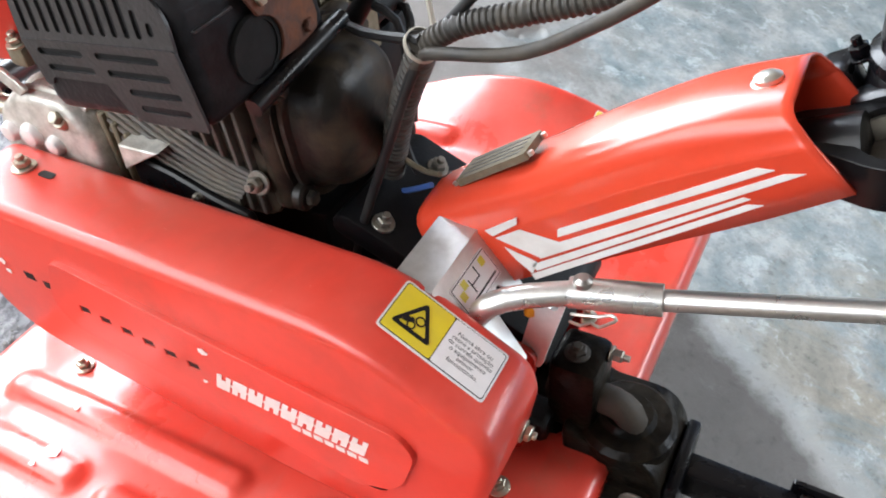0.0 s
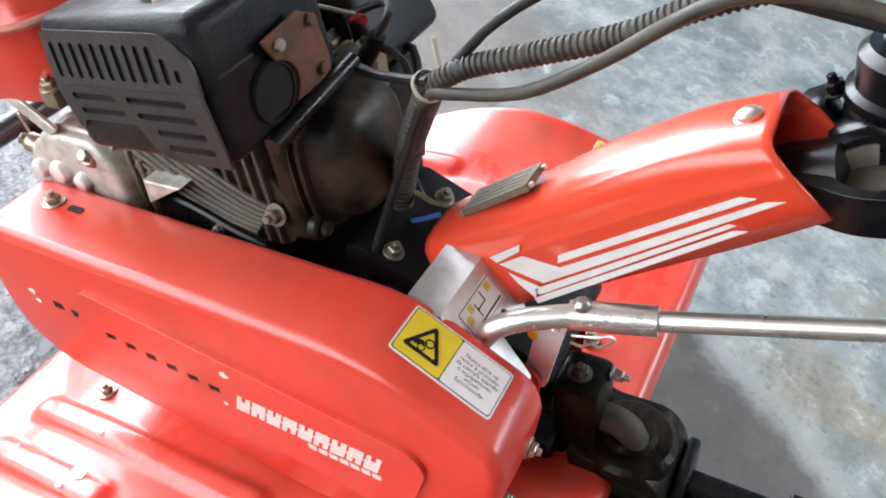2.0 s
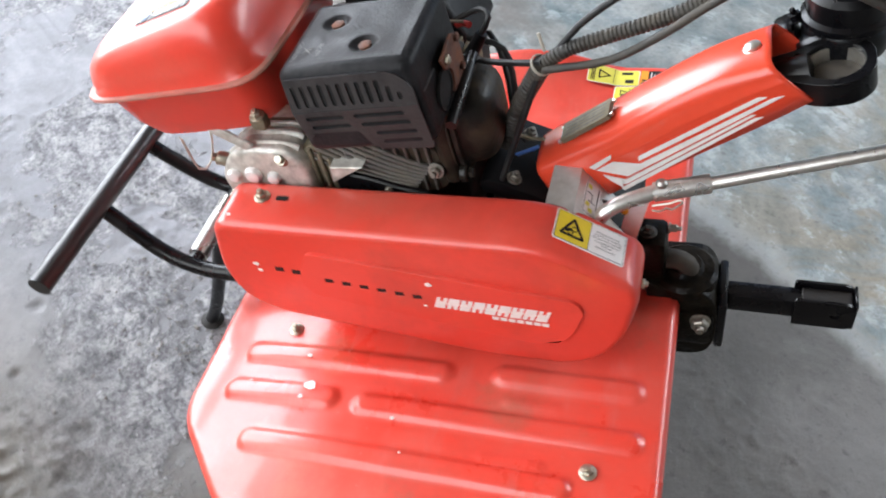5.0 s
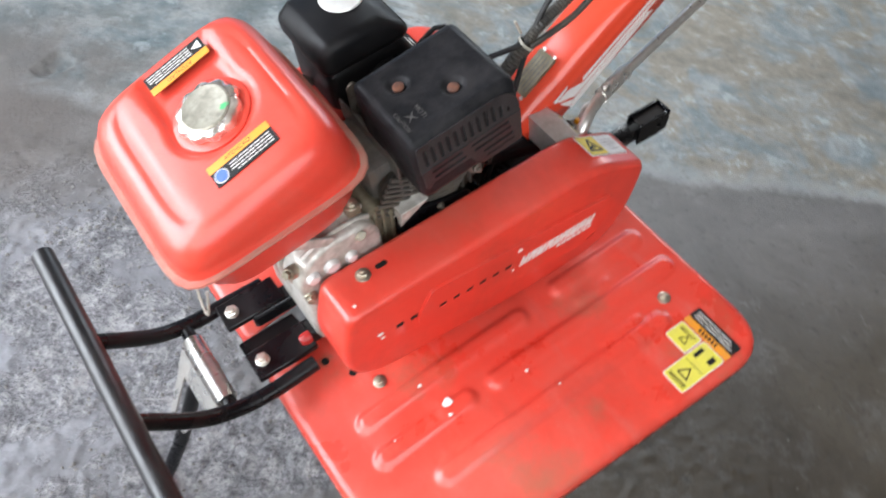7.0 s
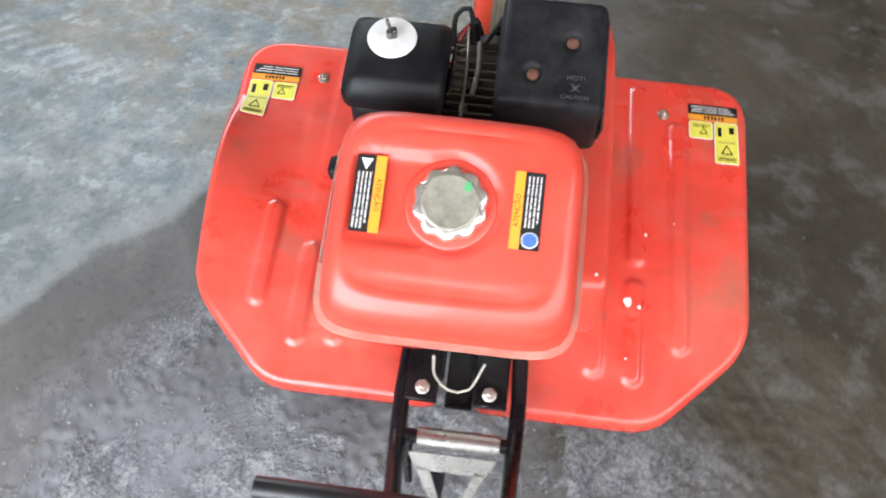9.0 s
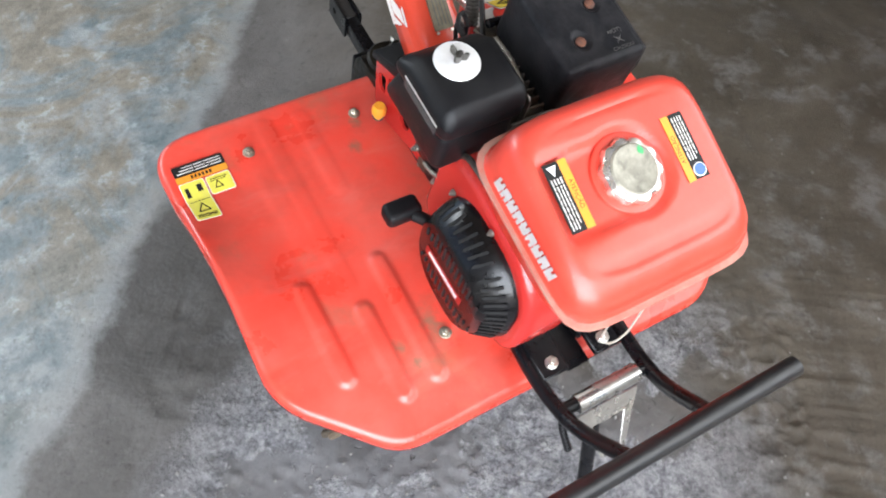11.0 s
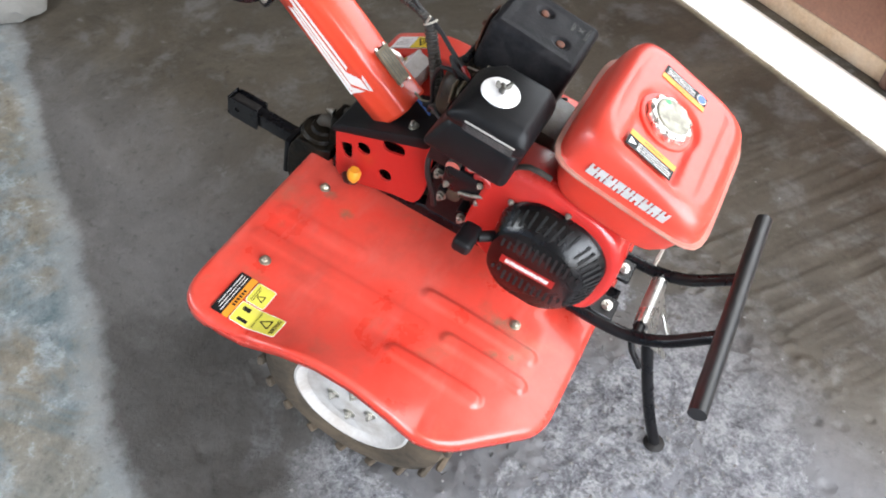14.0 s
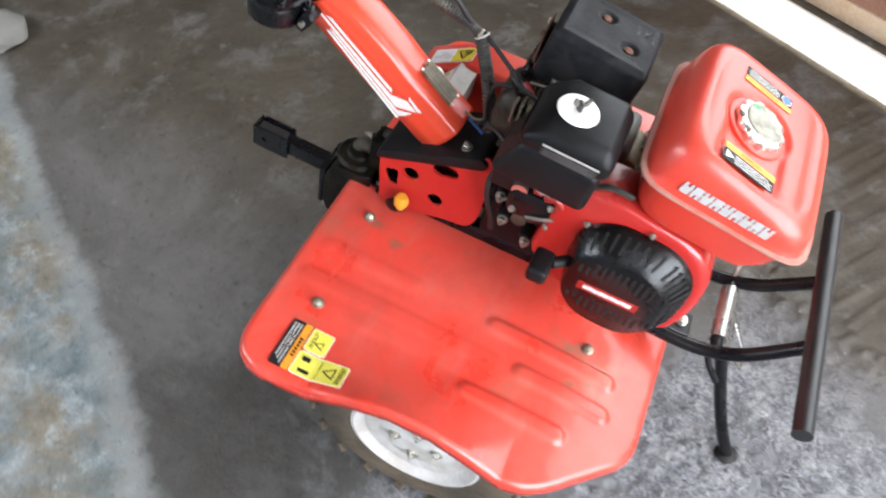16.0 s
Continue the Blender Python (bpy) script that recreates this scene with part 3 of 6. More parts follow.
    bars_ = ramp(nt, lk, math_node("MULTIPLY_ADD", math_node("SINE", math_node("MULTIPLY_ADD", sep.outputs["Y"], 125.0, math_node("MULTIPLY", sep.outputs["X"], 30.0))), 0.5, 0.5), [(0.40, (0, 0, 0)), (0.70, (1, 1, 1))])
    reach = ramp(nt, lk, math_node("MULTIPLY", sep.outputs["Y"], -0.7), [(0.33, (0, 0, 0)), (0.44, (1, 1, 1)), (0.85, (1, 1, 1)), (0.95, (0, 0, 0))])
    print_mask = mixed(nt, lk, 1.0, mixed(nt, lk, 1.0, band, bars_, "MULTIPLY"), mixed(nt, lk, 1.0, reach, ramp(nt, lk, n2, [(0.38, (0.1, 0.1, 0.1)), (0.60, (0.62, 0.62, 0.62))]), "MULTIPLY"), "MULTIPLY")
    col = mixed(nt, lk, print_mask, col, (0.46, 0.49, 0.51))
    # brown stain beyond the bumper
    stain = mixed(nt, lk, 1.0, ramp(nt, lk, math_node("MULTIPLY_ADD", n4, 0.5, math_node("MULTIPLY", sep.outputs["X"], 0.5)), [(0.66, (0, 0, 0)), (0.80, (0.8, 0.8, 0.8))]), ramp(nt, lk, math_node("MULTIPLY_ADD", sep.outputs["Y"], 0.5, 0.5), [(0.24, (0, 0, 0)), (0.36, (1, 1, 1)), (0.60, (1, 1, 1)), (0.72, (0, 0, 0))]), "MULTIPLY")
    col = mixed(nt, lk, stain, col, mixed(nt, lk, n5, (0.070, 0.060, 0.052), (0.19, 0.17, 0.155)))
    lk.new(col, bsdf.inputs["Base Color"])
    gloss = mixed(nt, lk, 0.6, ramp(nt, lk, n2, [(0.3, (0.34, 0.34, 0.34)), (0.7, (0.60, 0.60, 0.60))]), mixed(nt, lk, 1.0, grit, pale_sheen, "ADD"), "ADD")
    bsdf.inputs["Specular IOR Level"].default_value = 0.55
    lk.new(gloss, bsdf.inputs["Roughness"])
    h = mixed(nt, lk, mixed(nt, lk, 1.0, (0.12, 0.12, 0.12), grit, "ADD"), (0.5, 0.5, 0.5), crumbs)
    h = mixed(nt, lk, 0.30, h, mixed(nt, lk, 1.0, grit, ramp(nt, lk, n5, [(0.40, (0, 0, 0)), (0.52, (1, 1, 1))]), "MULTIPLY"), "ADD")
    h = mixed(nt, lk, pitted, h, (-0.5, -0.5, -0.5))
    bp = nt.new("ShaderNodeBump")
    bp.inputs["Strength"].default_value, bp.inputs["Distance"].default_value = 1.0, 0.0075
    lk.new(h, bp.inputs["Height"])
    lk.new(bp.outputs[0], bsdf.inputs["Normal"])
    return mat


M_FLOOR = floor_material()
M_CRUMB = surface("concrete_crumbs", (0.24, 0.23, 0.22), 0.8, 0, (0.12, 0.11, 0.10), 0.7, 9, 0.2, 0.3, 200)

# ---------------------------------------------------------------- the room
ROOM = Matrix.Rotation(radians(YAW), 4, "Z")


# chipped hollows: along the room, across it, radius, depth
PITS = ((0.444, 0.696, 0.036, 0.009), (0.331, 0.728, 0.030, 0.008), (1.076, -0.742, 0.040, 0.010), (1.10, -0.70, 0.028, 0.008), (0.500, 0.663, 0.024, 0.006), (0.682, 0.706, 0.011, 0.006),
        (0.732, 0.808, 0.010, 0.006), (0.716, 0.744, 0.014, 0.004), (0.60, 0.56, 0.02, 0.005), (0.742, 0.502, 0.030, 0.004), (0.80, 0.62, 0.016, 0.005))


def build_room():
    # fine mesh round the machine, coarse towards the walls
    fine = np.linspace(-1.35, 1.35, 431)
    far = 1.35 + 5.2 * (np.arange(1, 25) / 24.0) ** 1.6
    line = np.concatenate([-far[::-1], fine, far])
    n = len(line)
    verts, faces = [], []
    for iy, y in enumerate(line):
        for ix, x in enumerate(line):
            z = 0.0
            if abs(x) < 1.9 and abs(y - 0.1) < 2.2:
                lump = noise.fractal(Vector((x * 16, y * 16, 1.0)), 0.9, 2.1, 3)
                crumb = max(0.0, noise.fractal(Vector((x * 42, y * 42, 4.0)), 0.8, 2.1, 2)) * min(1.0, max(0.0, 4.0 * (noise.noise((x * 3.2, y * 3.2, 7.0)) + 0.22)))
                zone = min(1.0, max(0.0, 0.55 + 0.9 * x + 0.8 * noise.noise((x * 1.7, y * 1.7, 5.0))))
                zone = 0.16 + 0.84 * zone if y > 0.05 else 0.22
                pit = max(0.0, noise.noise((x * 9, y * 9, 9.0)) - 0.45)
                z = zone * (0.0026 * lump - 0.016 * pit + (0.0085 * crumb if y > 0.2 else 0.0)) - 0.003
                for pu, pv, pr, depth in PITS:
                    d2 = ((x - pu) ** 2 + (y - pv - 0.515) ** 2) / (pr * pr)
                    if d2 < 1.6:
                        d2 *= 1.0 + 0.5 * noise.noise((x * 40, y * 40, 2.0))
                        z -= depth * max(0.0, 1.0 - d2 ** 2)
            verts.append((x, y, min(z, 0.0025)))
    for iy in range(n - 1):
        for ix in range(n - 1):
            a = iy * n + ix
            faces.append((a, a + 1, a + n + 1, a + n))
    me = bpy.data.meshes.new("floor")
    me.from_pydata(verts, [], faces)
    me.polygons.foreach_set("use_smooth", [True] * len(faces))
    me.materials.append(M_FLOOR)
    floor = new("floor", me)
    floor.matrix_world = ROOM @ Matrix.Translation((0, -0.515, 0))
    tagged(floor, "worn concrete workshop floor with flaking blue-green paint", "floor", kind="structure")

    def wall(name, x0, x1, y0, y1, z0, z1, label, mat=M_PLASTER):
        ob = part(name, box(x0, x1, y0, y1, z0, z1, 0.004, 1), mat)
        ob.matrix_world = ROOM
        return tagged(ob, label, "wall", kind="structure")

    # strip of pale colour added where the sun lands, to brighten the pool
    sill = part("door_sill", box(-2.6, 2.4, 1.500, 1.685, -0.03, 0.003, 0.002, 1), M_SUN_STRIP)
    sill.matrix_world = ROOM
    tagged(sill, "pale strip laid under the sunlight to brighten it", "sill", kind="structure")
    # walls stay out of view; added to block sky light and cut fill
    L = "unseen wall added to hold back the sky light"
    wall("wall_west", -5.2, -5.0, -3.2, 5.0, -0.05, 3.2, L)
    wall("wall_south", -5.0, 3.5, -3.2, -3.0, -0.05, 1.1, L)
    wall("wall_south_upper", -5.0, 3.5, -3.2, -3.0, 2.7, 3.2, L)
    wall("wall_north", -5.0, -1.6, 2.5, 2.7, -0.05, 3.2, L)
    wall("wall_east_low", 3.5, 3.7, -3.2, -1.3, -0.05, 3.2, L)
    wall("wall_east_high", 3.5, 3.7, 1.7, 5.0, -0.05, 3.2, L)
    # unseen ceiling in two pieces; the slot between them cuts the sun to a strip
    for name, y0, y1 in (("ceiling", -3.2, 1.425), ("ceiling_porch", 1.600, 5.4)):
        ceil = part(name, box(-5.2, 3.7, y0, y1, 3.2, 3.3, 0.004, 1), M_CEIL)
        ceil.matrix_world = ROOM
        tagged(ceil, "unseen ceiling with a slot that lets the sun strip through", "ceiling", kind="structure")


build_room()


def build_cabinet():
    """A low wooden cabinet beyond the sunlit strip; only its foot is seen."""
    cab = thing("wooden_cabinet", "reddish-brown wooden cabinet standing beyond the sunlit floor", "cabinet", ROOM @ Matrix.Translation((-0.4, 1.72, 0.0)))
    part("front_board", box(-1.1, 0.300, 0.0, 0.022, 0.075, 0.80, 0.004, 1), M_WOOD, cab)
    # the lit lower band, painted as a paler board
    part("plinth", box(-1.1, 0.300, 0.004, 0.030, 0.0, 0.072, 0.003, 1), M_LITWOOD, cab, "foot of the cabinet in a paler colour, as if sunlit")
    part("post", box(0.302, 0.352, -0.012, 0.05, 0.0, 0.82, 0.004, 1), M_DARKWOOD, cab, "dark corner post")
    part("end_board", box(0.354, 1.3, 0.004, 0.026, 0.0, 0.80, 0.004, 1), M_WOOD, cab)
    part("top", box(-1.14, 1.34, -0.02, 0.46, 0.82, 0.85, 0.004, 1), M_WOOD, cab)
    part("back_board", box(-1.1, 1.3, 0.42, 0.44, 0.0, 0.82, 0.004, 1), M_WOOD, cab)


build_cabinet()


def build_lump():
    b = mesh()
    bmesh.ops.create_icosphere(b, subdivisions=3, radius=0.11)
    for v in b.verts:
        n = v.co.normalized()
        v.co = Vector((n.x * 0.13, n.y * 0.10, max(-0.02, n.z * 0.075))) * (1 + 0.16 * noise.noise(n * 2.3))
        v.co.z += 0.022
    ob = part("stone", b, M_PLASTER)
    ob.matrix_world = Matrix.Translation(room(-1.81, -0.60, 0.0)) @ Matrix.Rotation(0.6, 4, "Z")
    tagged(ob, "grey rounded lump of stone lying on the floor", "stone")


build_lump()


def build_grit():
    """Loose crumbs of concrete and dirt strewn over the floor."""
    rng = random.Random(8)
    b = mesh()
    spots = [(0.594, -0.405), (-1.101, -0.456), (-1.089, -0.309), (0.061, 0.867), (-1.353, -0.066)]
    spots += [(rng.uniform(0.2, 1.1), rng.uniform(-0.4, 0.8)) for _ in range(120)] + [(rng.gauss(*c), rng.gauss(*d)) for c, d in (((0.62, 0.10), (0.02, 0.14)), ((0.88, 0.06), (-0.22, 0.08)), ((0.62, 0.12), (0.40, 0.10))) for _ in range(130)] + [(rng.uniform(-1.4, 0.2), rng.uniform(-0.5, 1.4)) for _ in range(45)]
    for u, v in spots:
        r = rng.uniform(0.0018, 0.0045) if u > 0.2 else rng.uniform(0.0015, 0.003)
        c = mesh()
        bmesh.ops.create_icosphere(c, subdivisions=1, radius=r)
        for w in c.verts:
            w.co *= rng.uniform(0.7, 1.25)
            w.co.z *= 0.6
        join(b, c, Matrix.Translation((u, v, r * 0.25 - 0.0008)))
    ob = part("floor_grit", b, M_CRUMB, smooth=0)
    ob.matrix_world = ROOM
    tagged(ob, "pale crumbs of concrete strewn over the floor", "grit", kind="stuff")


build_grit()

# ---------------------------------------------------------------- the tiller
# Built level; the machine leans forward on its front stand by NOSE degrees.
NOSE = 14.0
TILLER = pose(0, 0, 0, 0, NOSE, 0)
tiller = thing("garden_tiller", "red petrol garden tiller with dusty mudguards, leaning on its front stand", "tiller", TILLER)


def from_world(p):
    return TILLER.inverted() @ Vector(p)


def flat(parent, name, m, outline, mat, lift=0.0, t=0.0005, label=""):
    """A printed or cut shape of any outline on the face m."""
    b = prism(outline, "z", lift, lift + t, m=None)
    bmesh.ops.transform(b, matrix=m, verts=b.verts[:])
    return part(name, b, mat, parent, label, smooth=0)


def lines(parent, name, m, rows, mat, lift=0.0012, t=0.0003):
    for x0, x1, y0, y1 in rows:
        flat(parent, name, m, [(x0, y0), (x1, y0), (x1, y1), (x0, y1)], mat, lift, t)


def block_mark(parent, name, m, length, height, n, mat, lift=0.0, slant=0.2, label="", seed=1):
    """A brand mark as a row of plain notched blocks."""
    rng = random.Random(seed)
    up, low = [], []
    w = length / n
    for k in range(n):
        x, g = k * w, w * 0.14
        c = w * rng.uniform(0.28, 0.36)
        notch = height * 0.34
        if k % 2:
            low += [(x, 0.0), (x + c, 0.0), (x + c, notch), (x + w - g - c, notch), (x + w - g - c, 0.0), (x + w - g, 0.0), (x + w - g, height * 0.46), (x + w, height * 0.46)]
            up += [(x, height), (x + w - g, height), (x + w - g, height * 0.56), (x + w, height * 0.56)]
        else:
            low += [(x, 0.0), (x + w - g, 0.0), (x + w - g, height * 0.46), (x + w, height * 0.46)]
            up += [(x, height), (x + c, height), (x + c, height - notch), (x + w - g - c, height - notch), (x + w - g - c, height), (x + w - g, height), (x + w - g, height * 0.56), (x + w, height * 0.56)]
    low, up = low[:-1], up[:-1]
    pts = [(x + slant * y, y) for x, y in low + up[::-1]]
    return flat(parent, name, m, pts, mat, lift, 0.0004, label)


def triangle_sign(parent, m, cx, cy, r, mat, lift):
    """A warning triangle with a heavy border."""
    o = rounded([(cx + r * math.cos(a), cy + r * math.sin(a)) for a in (math.pi / 2, math.pi * 7 / 6, math.pi * 11 / 6)], r * 0.2, 3)
    i = rounded([(cx + 0.70 * r * math.cos(a), cy + 0.70 * r * math.sin(a)) for a in (math.pi / 2, math.pi * 7 / 6, math.pi * 11 / 6)], r * 0.12, 3)
    b = prism(o, "z", lift, lift + 0.0004, holes=[i])
    bmesh.ops.transform(b, matrix=m, verts=b.verts[:])
    return part("warning_triangle", b, mat, parent, smooth=0)


# ---- mudguards
FENDER_Z = 0.468


def capsule(x, y, x0, x1, yc, w):
    dx = max(x0 - x, 0.0, x - x1)
    return math.hypot(dx, y - yc) - w


def fender_height(x, y, ribs):
    h = 0.0
    for x0, x1, yc, w, up in ribs:
        d = capsule(x, y, x0, x1, yc, w)
        t = min(1.0, max(0.0, 0.5 - d / 0.011))
        h = max(h, up * t * t * (3 - 2 * t))
    return h


FENDER_OUT = rounded([(-0.194, 0.02), (-0.194, 0.440), (0.08, 0.433), (0.290, 0.426), (0.426, 0.290), (0.426, 0.02)],
                     [0.004, 0.075, 0.1, 0.05, 0.04, 0.03], 8)


def edge_x(y):
    """Rear and front edge of the mudguard at a given distance from the middle."""
    xs = []
    for i in range(len(FENDER_OUT)):
        (xa, ya), (xb, yb) = FENDER_OUT[i - 1], FENDER_OUT[i]
        if (ya - y) * (yb - y) <= 0 and ya != yb:
            xs.append(xa + (xb - xa) * (y - ya) / (yb - ya))
    return min(xs), max(xs)


def edge_distance(x, y):
    best = 1.0
    for i in range(len(FENDER_OUT)):
        (xa, ya), (xb, yb) = FENDER_OUT[i - 1], FENDER_OUT[i]
        if ya < 0.03 and yb < 0.03:
            continue
        dx, dy = xb - xa, yb - ya
        t = max(0, min(1, ((x - xa) * dx + (y - ya) * dy) / max(1e-9, dx * dx + dy * dy)))
        best = min(best, math.hypot(x - xa - t * dx, y - ya - t * dy))
    return best


def bent_up(x, y):
    """Height by which the guard on the starter side is bent up over its wheel."""
    if abs(x - 0.090) >= 0.155 or y <= 0.30:
        return 0.0
    return 0.046 * math.cos((x - 0.090) / 0.155 * math.pi / 2) ** 1.1 * ((y - 0.30) / 0.133) ** 1.4


def build_fender(side, ribs):
    b = mesh()
    rows = []
    ymax = max(p[1] for p in FENDER_OUT) - 0.0004
    ny, nx = 110, 150
    for j in range(ny + 1):
        t = j / ny
        y = 0.03 + (ymax - 0.03) * (1 - (1 - t) ** 1.25)
        x0, x1 = edge_x(y)
        row = []
        for i in range(nx + 1):
            u = i / nx
            u = u - 0.027 * math.sin(2 * math.pi * u)
            x = x0 + (x1 - x0) * u
            d = edge_distance(x, y)
            roll = 0.0
            if d < 0.013:
                roll = 0.013 - math.sqrt(max(0, 0.013 ** 2 - (0.013 - d) ** 2))
            sag = 0.0016 * noise.noise((x * 7, y * 9 * side, 3.0)) + 0.0006 * noise.noise((x * 23, y * 25 * side, 8.0))
            droop = 0.026 * max(0.0, (x - 0.20) / 0.22) ** 2
            bend = bent_up(x, y) if side < 0 else 0.0
            row.append(b.verts.new((x, (y - 0.12 * bend) * side, FENDER_Z - droop - roll + fender_height(x, y, ribs) + sag + bend)))
        rows.append(row)
    for ra, rb in zip(rows, rows[1:]):
        for i in range(nx):
            b.faces.new((ra[i], ra[i + 1], rb[i + 1], rb[i]))
    rim = [e for e in b.edges if e.is_boundary and not (abs(e.verts[0].co.y) < 0.031 and abs(e.verts[1].co.y) < 0.031)]
    ret = bmesh.ops.extrude_edge_only(b, edges=rim)
    for v in [g for g in ret["geom"] if isinstance(g, bmesh.types.BMVert)]:
        v.co.z -= 0.011
    ob = part("mudguard", b, M_RED_DUSTY, tiller, "dusty red sheet-metal mudguard with pressed ribs", smooth=50)
    sol = ob.modifiers.new("thickness", "SOLIDIFY")
    sol.thickness, sol.offset = 0.0016, -1
    return ob


RIBS = [(0.080, 0.345, 0.193, 0.013, 0.0065), (-0.150, 0.000, 0.187, 0.013, 0.0065), (0.216, 0.352, 0.250, 0.013, 0.0065),
        (-0.155, 0.164, 0.252, 0.013, 0.0065), (-0.085, 0.298, 0.319, 0.013, 0.0065), (-0.060, 0.004, 0.298, 0.007, 0.0030), (-0.066, -0.012, 0.222, 0.006, 0.0030)]
fender_l = build_fender(1, RIBS)
fender_r = build_fender(-1, [(x0 if x1 < 0.25 else max(x0, 0.150), x1, y, w, up * (0.85 if x1 > 0.25 else 0.22)) for x0, x1, y, w, up in RIBS])
for s, guard in ((1, fender_l), (-1, fender_r)):
    for x, y in ((-0.115, 0.294), (-0.121, 0.101), (0.299, 0.154)):
        hex_bolt(guard, (x, y * s, FENDER_Z + 0.001 - 0.026 * max(0.0, (x - 0.20) / 0.22) ** 2), (0, 0, 1), 0.0066, 0.006, 1.5, M_WORNZINC)


def fender_sticker(guard, s):
    """Warning fields near the rear outer corner: black, orange, two yellow."""
    m = frame_of((-0.1445, 0.337, FENDER_Z + 0.0016) if s > 0 else (-0.132, -0.418, FENDER_Z + 0.0016), (0, 1, 0), (-1, 0, 0)) @ Matrix.Diagonal((1, 1.12, 1, 1))
    W = 0.083

    def across(a, c):
        return (a, c) if s > 0 else (W - c, W - a)
    st = plate(guard, "warning_sticker", m, *across(0.0, W), -0.018, 0.0, M_INK, label="black, orange and yellow warning sticker")
    rows = []
    for k in range(3):
        y = -0.0145 + k * 0.0046
        rows += [(*across(0.005, 0.024 + 0.004 * k), y, y + 0.0012), (*across(0.026 + 0.004 * k, 0.048), y, y + 0.0012), (*across(0.050, 0.078 - 0.005 * k), y, y + 0.0012)]
    lines(st, "print_line", m, rows, M_WHITE)
    plate(st, "orange_field", m, *across(0.0, W), -0.029, -0.0183, M_ORANGE)
    lines(st, "print_line", m, [(*across(0.026 + k * 0.006, 0.0295 + k * 0.006), -0.0262, -0.0212) for k in range(6)], M_INK)
    for (a, c), y0, y1 in ((across(0.001, 0.041), -0.063, -0.031), (across(0.043, W), -0.104, -0.030)):
        plate(st, "white_edge", m, a, c, y0, y1, M_PAPER, r=0.004)
        plate(st, "yellow_field", m, a + 0.0012, c - 0.0012, y0 + 0.0012, y1 - 0.0012, M_LEMON, lift=0.0006, t=0.0004, r=0.003)
    a, c = across(0.001, 0.041)
    triangle_sign(st, m, (a + c) / 2 + 0.004 * s, -0.050, 0.0085, M_INK, 0.0011)
    lines(st, "print_line", m, [(a + 0.006, c - 0.006, -0.0385, -0.0375), (a + 0.006, c - 0.010, -0.0415, -0.0405)], M_INK)
    a, c = across(0.043, W)
    triangle_sign(st, m, (a + c) / 2, -0.082, 0.012, M_INK, 0.0011)
    lines(st, "pictogram", m, [(a + 0.006, a + 0.012, -0.056, -0.040), (c - 0.015, c - 0.007, -0.050, -0.038), (a + 0.004, c - 0.004, -0.0665, -0.0659)], M_INK)
    lines(st, "print_line", m, [(a + 0.005, c - 0.005, -0.0985 + 0.0022 * k, -0.0977 + 0.0022 * k) for k in range(3)], M_INK)


fender_sticker(fender_l, 1)
fender_sticker(fender_r, -1)
# the sticker on the bent guard follows its sheet
for st in [c for c in fender_r.children if c.name.startswith("warning_sticker")]:
    for ob in [st] + list(st.children):
        bm = bmesh.new()
        bm.from_mesh(ob.data)
        for k in range(14):
            bmesh.ops.bisect_plane(bm, geom=bm.verts[:] + bm.edges[:] + bm.faces[:], plane_co=(-0.072 + 0.0045 * k, 0, 0), plane_no=(1, 0, 0))
        for k in range(14):
            bmesh.ops.bisect_plane(bm, geom=bm.verts[:] + bm.edges[:] + bm.faces[:], plane_co=(0, -0.335 - 0.0062 * k, 0), plane_no=(0, 1, 0))
        for v in bm.verts:
            up = bent_up(v.co.x, -v.co.y + 0.001)
            v.co.z += up + min(0.0012, 0.5 * up)
            v.co.y += 0.12 * up
        bm.to_mesh(ob.data)
        bm.free()

# ---- belt cover
COVER = rounded([(0.326, 0.692), (0.346, 0.610), (0.336, 0.556), (0.296, 0.528), (0.194, 0.512), (0.034, 0.487), (-0.074, 0.484), (-0.118, 0.508), (-0.146, 0.562), (-0.157, 0.622), (-0.150, 0.642), (-0.064, 0.692)],
                [0.018, 0.03, 0.025, 0.03, 0.03, 0.03, 0.03, 0.03, 0.03, 0.012, 0.02, 0.04], 5)
b = prism(COVER, "y", 0.0965, 0.1715, 0.010, 4)
cover = part("belt_cover", b, M_RED, tiller, "dusty red pressed-steel belt cover with slots")
SLOTS = [(0.2612 - 0.02136 * i, 0.6195 - 0.0027 * i) for i in range(9)]
hole_loops = [[(x - 0.0055, z - 0.0036), (x + 0.0055, z - 0.0040), (x + 0.0055, z + 0.0036), (x - 0.0055, z + 0.0040)] for x, z in SLOTS if x < 0.2]
PANEL = rounded([(0.214, 0.658), (0.238, 0.606), (0.227, 0.580), (-0.055, 0.528), (-0.084, 0.552), (-0.100, 0.600), (-0.090, 0.616)], [0.01, 0.014, 0.014, 0.02, 0.03, 0.014, 0.012], 4)
b = prism(PANEL, "y", 0.1705, 0.1760, 0, holes=hole_loops)
panel = part("side_panel", b, M_RED, cover, "raised pressed panel")
bv = panel.modifiers.new("edge", "BEVEL")
bv.width, bv.segments, bv.limit_method, bv.angle_limit = 0.0030, 3, "ANGLE", radians(60)
# black inserts paint the shade inside the slots
for x, z in SLOTS:
    y0 = 0.1746 if x < 0.2 else 0.1709
    part("slot", box(x - 0.0056, x + 0.0056, y0 - 0.0004, y0 + (0.0003 if x < 0.2 else 0.0009), z - 0.0038, z + 0.0038), M_INK, cover)
hex_bolt(cover, (0.277, 0.1245, 0.692), (0, 0, 1), 0.0068, 0.006, 1.45, M_WORNZINC)
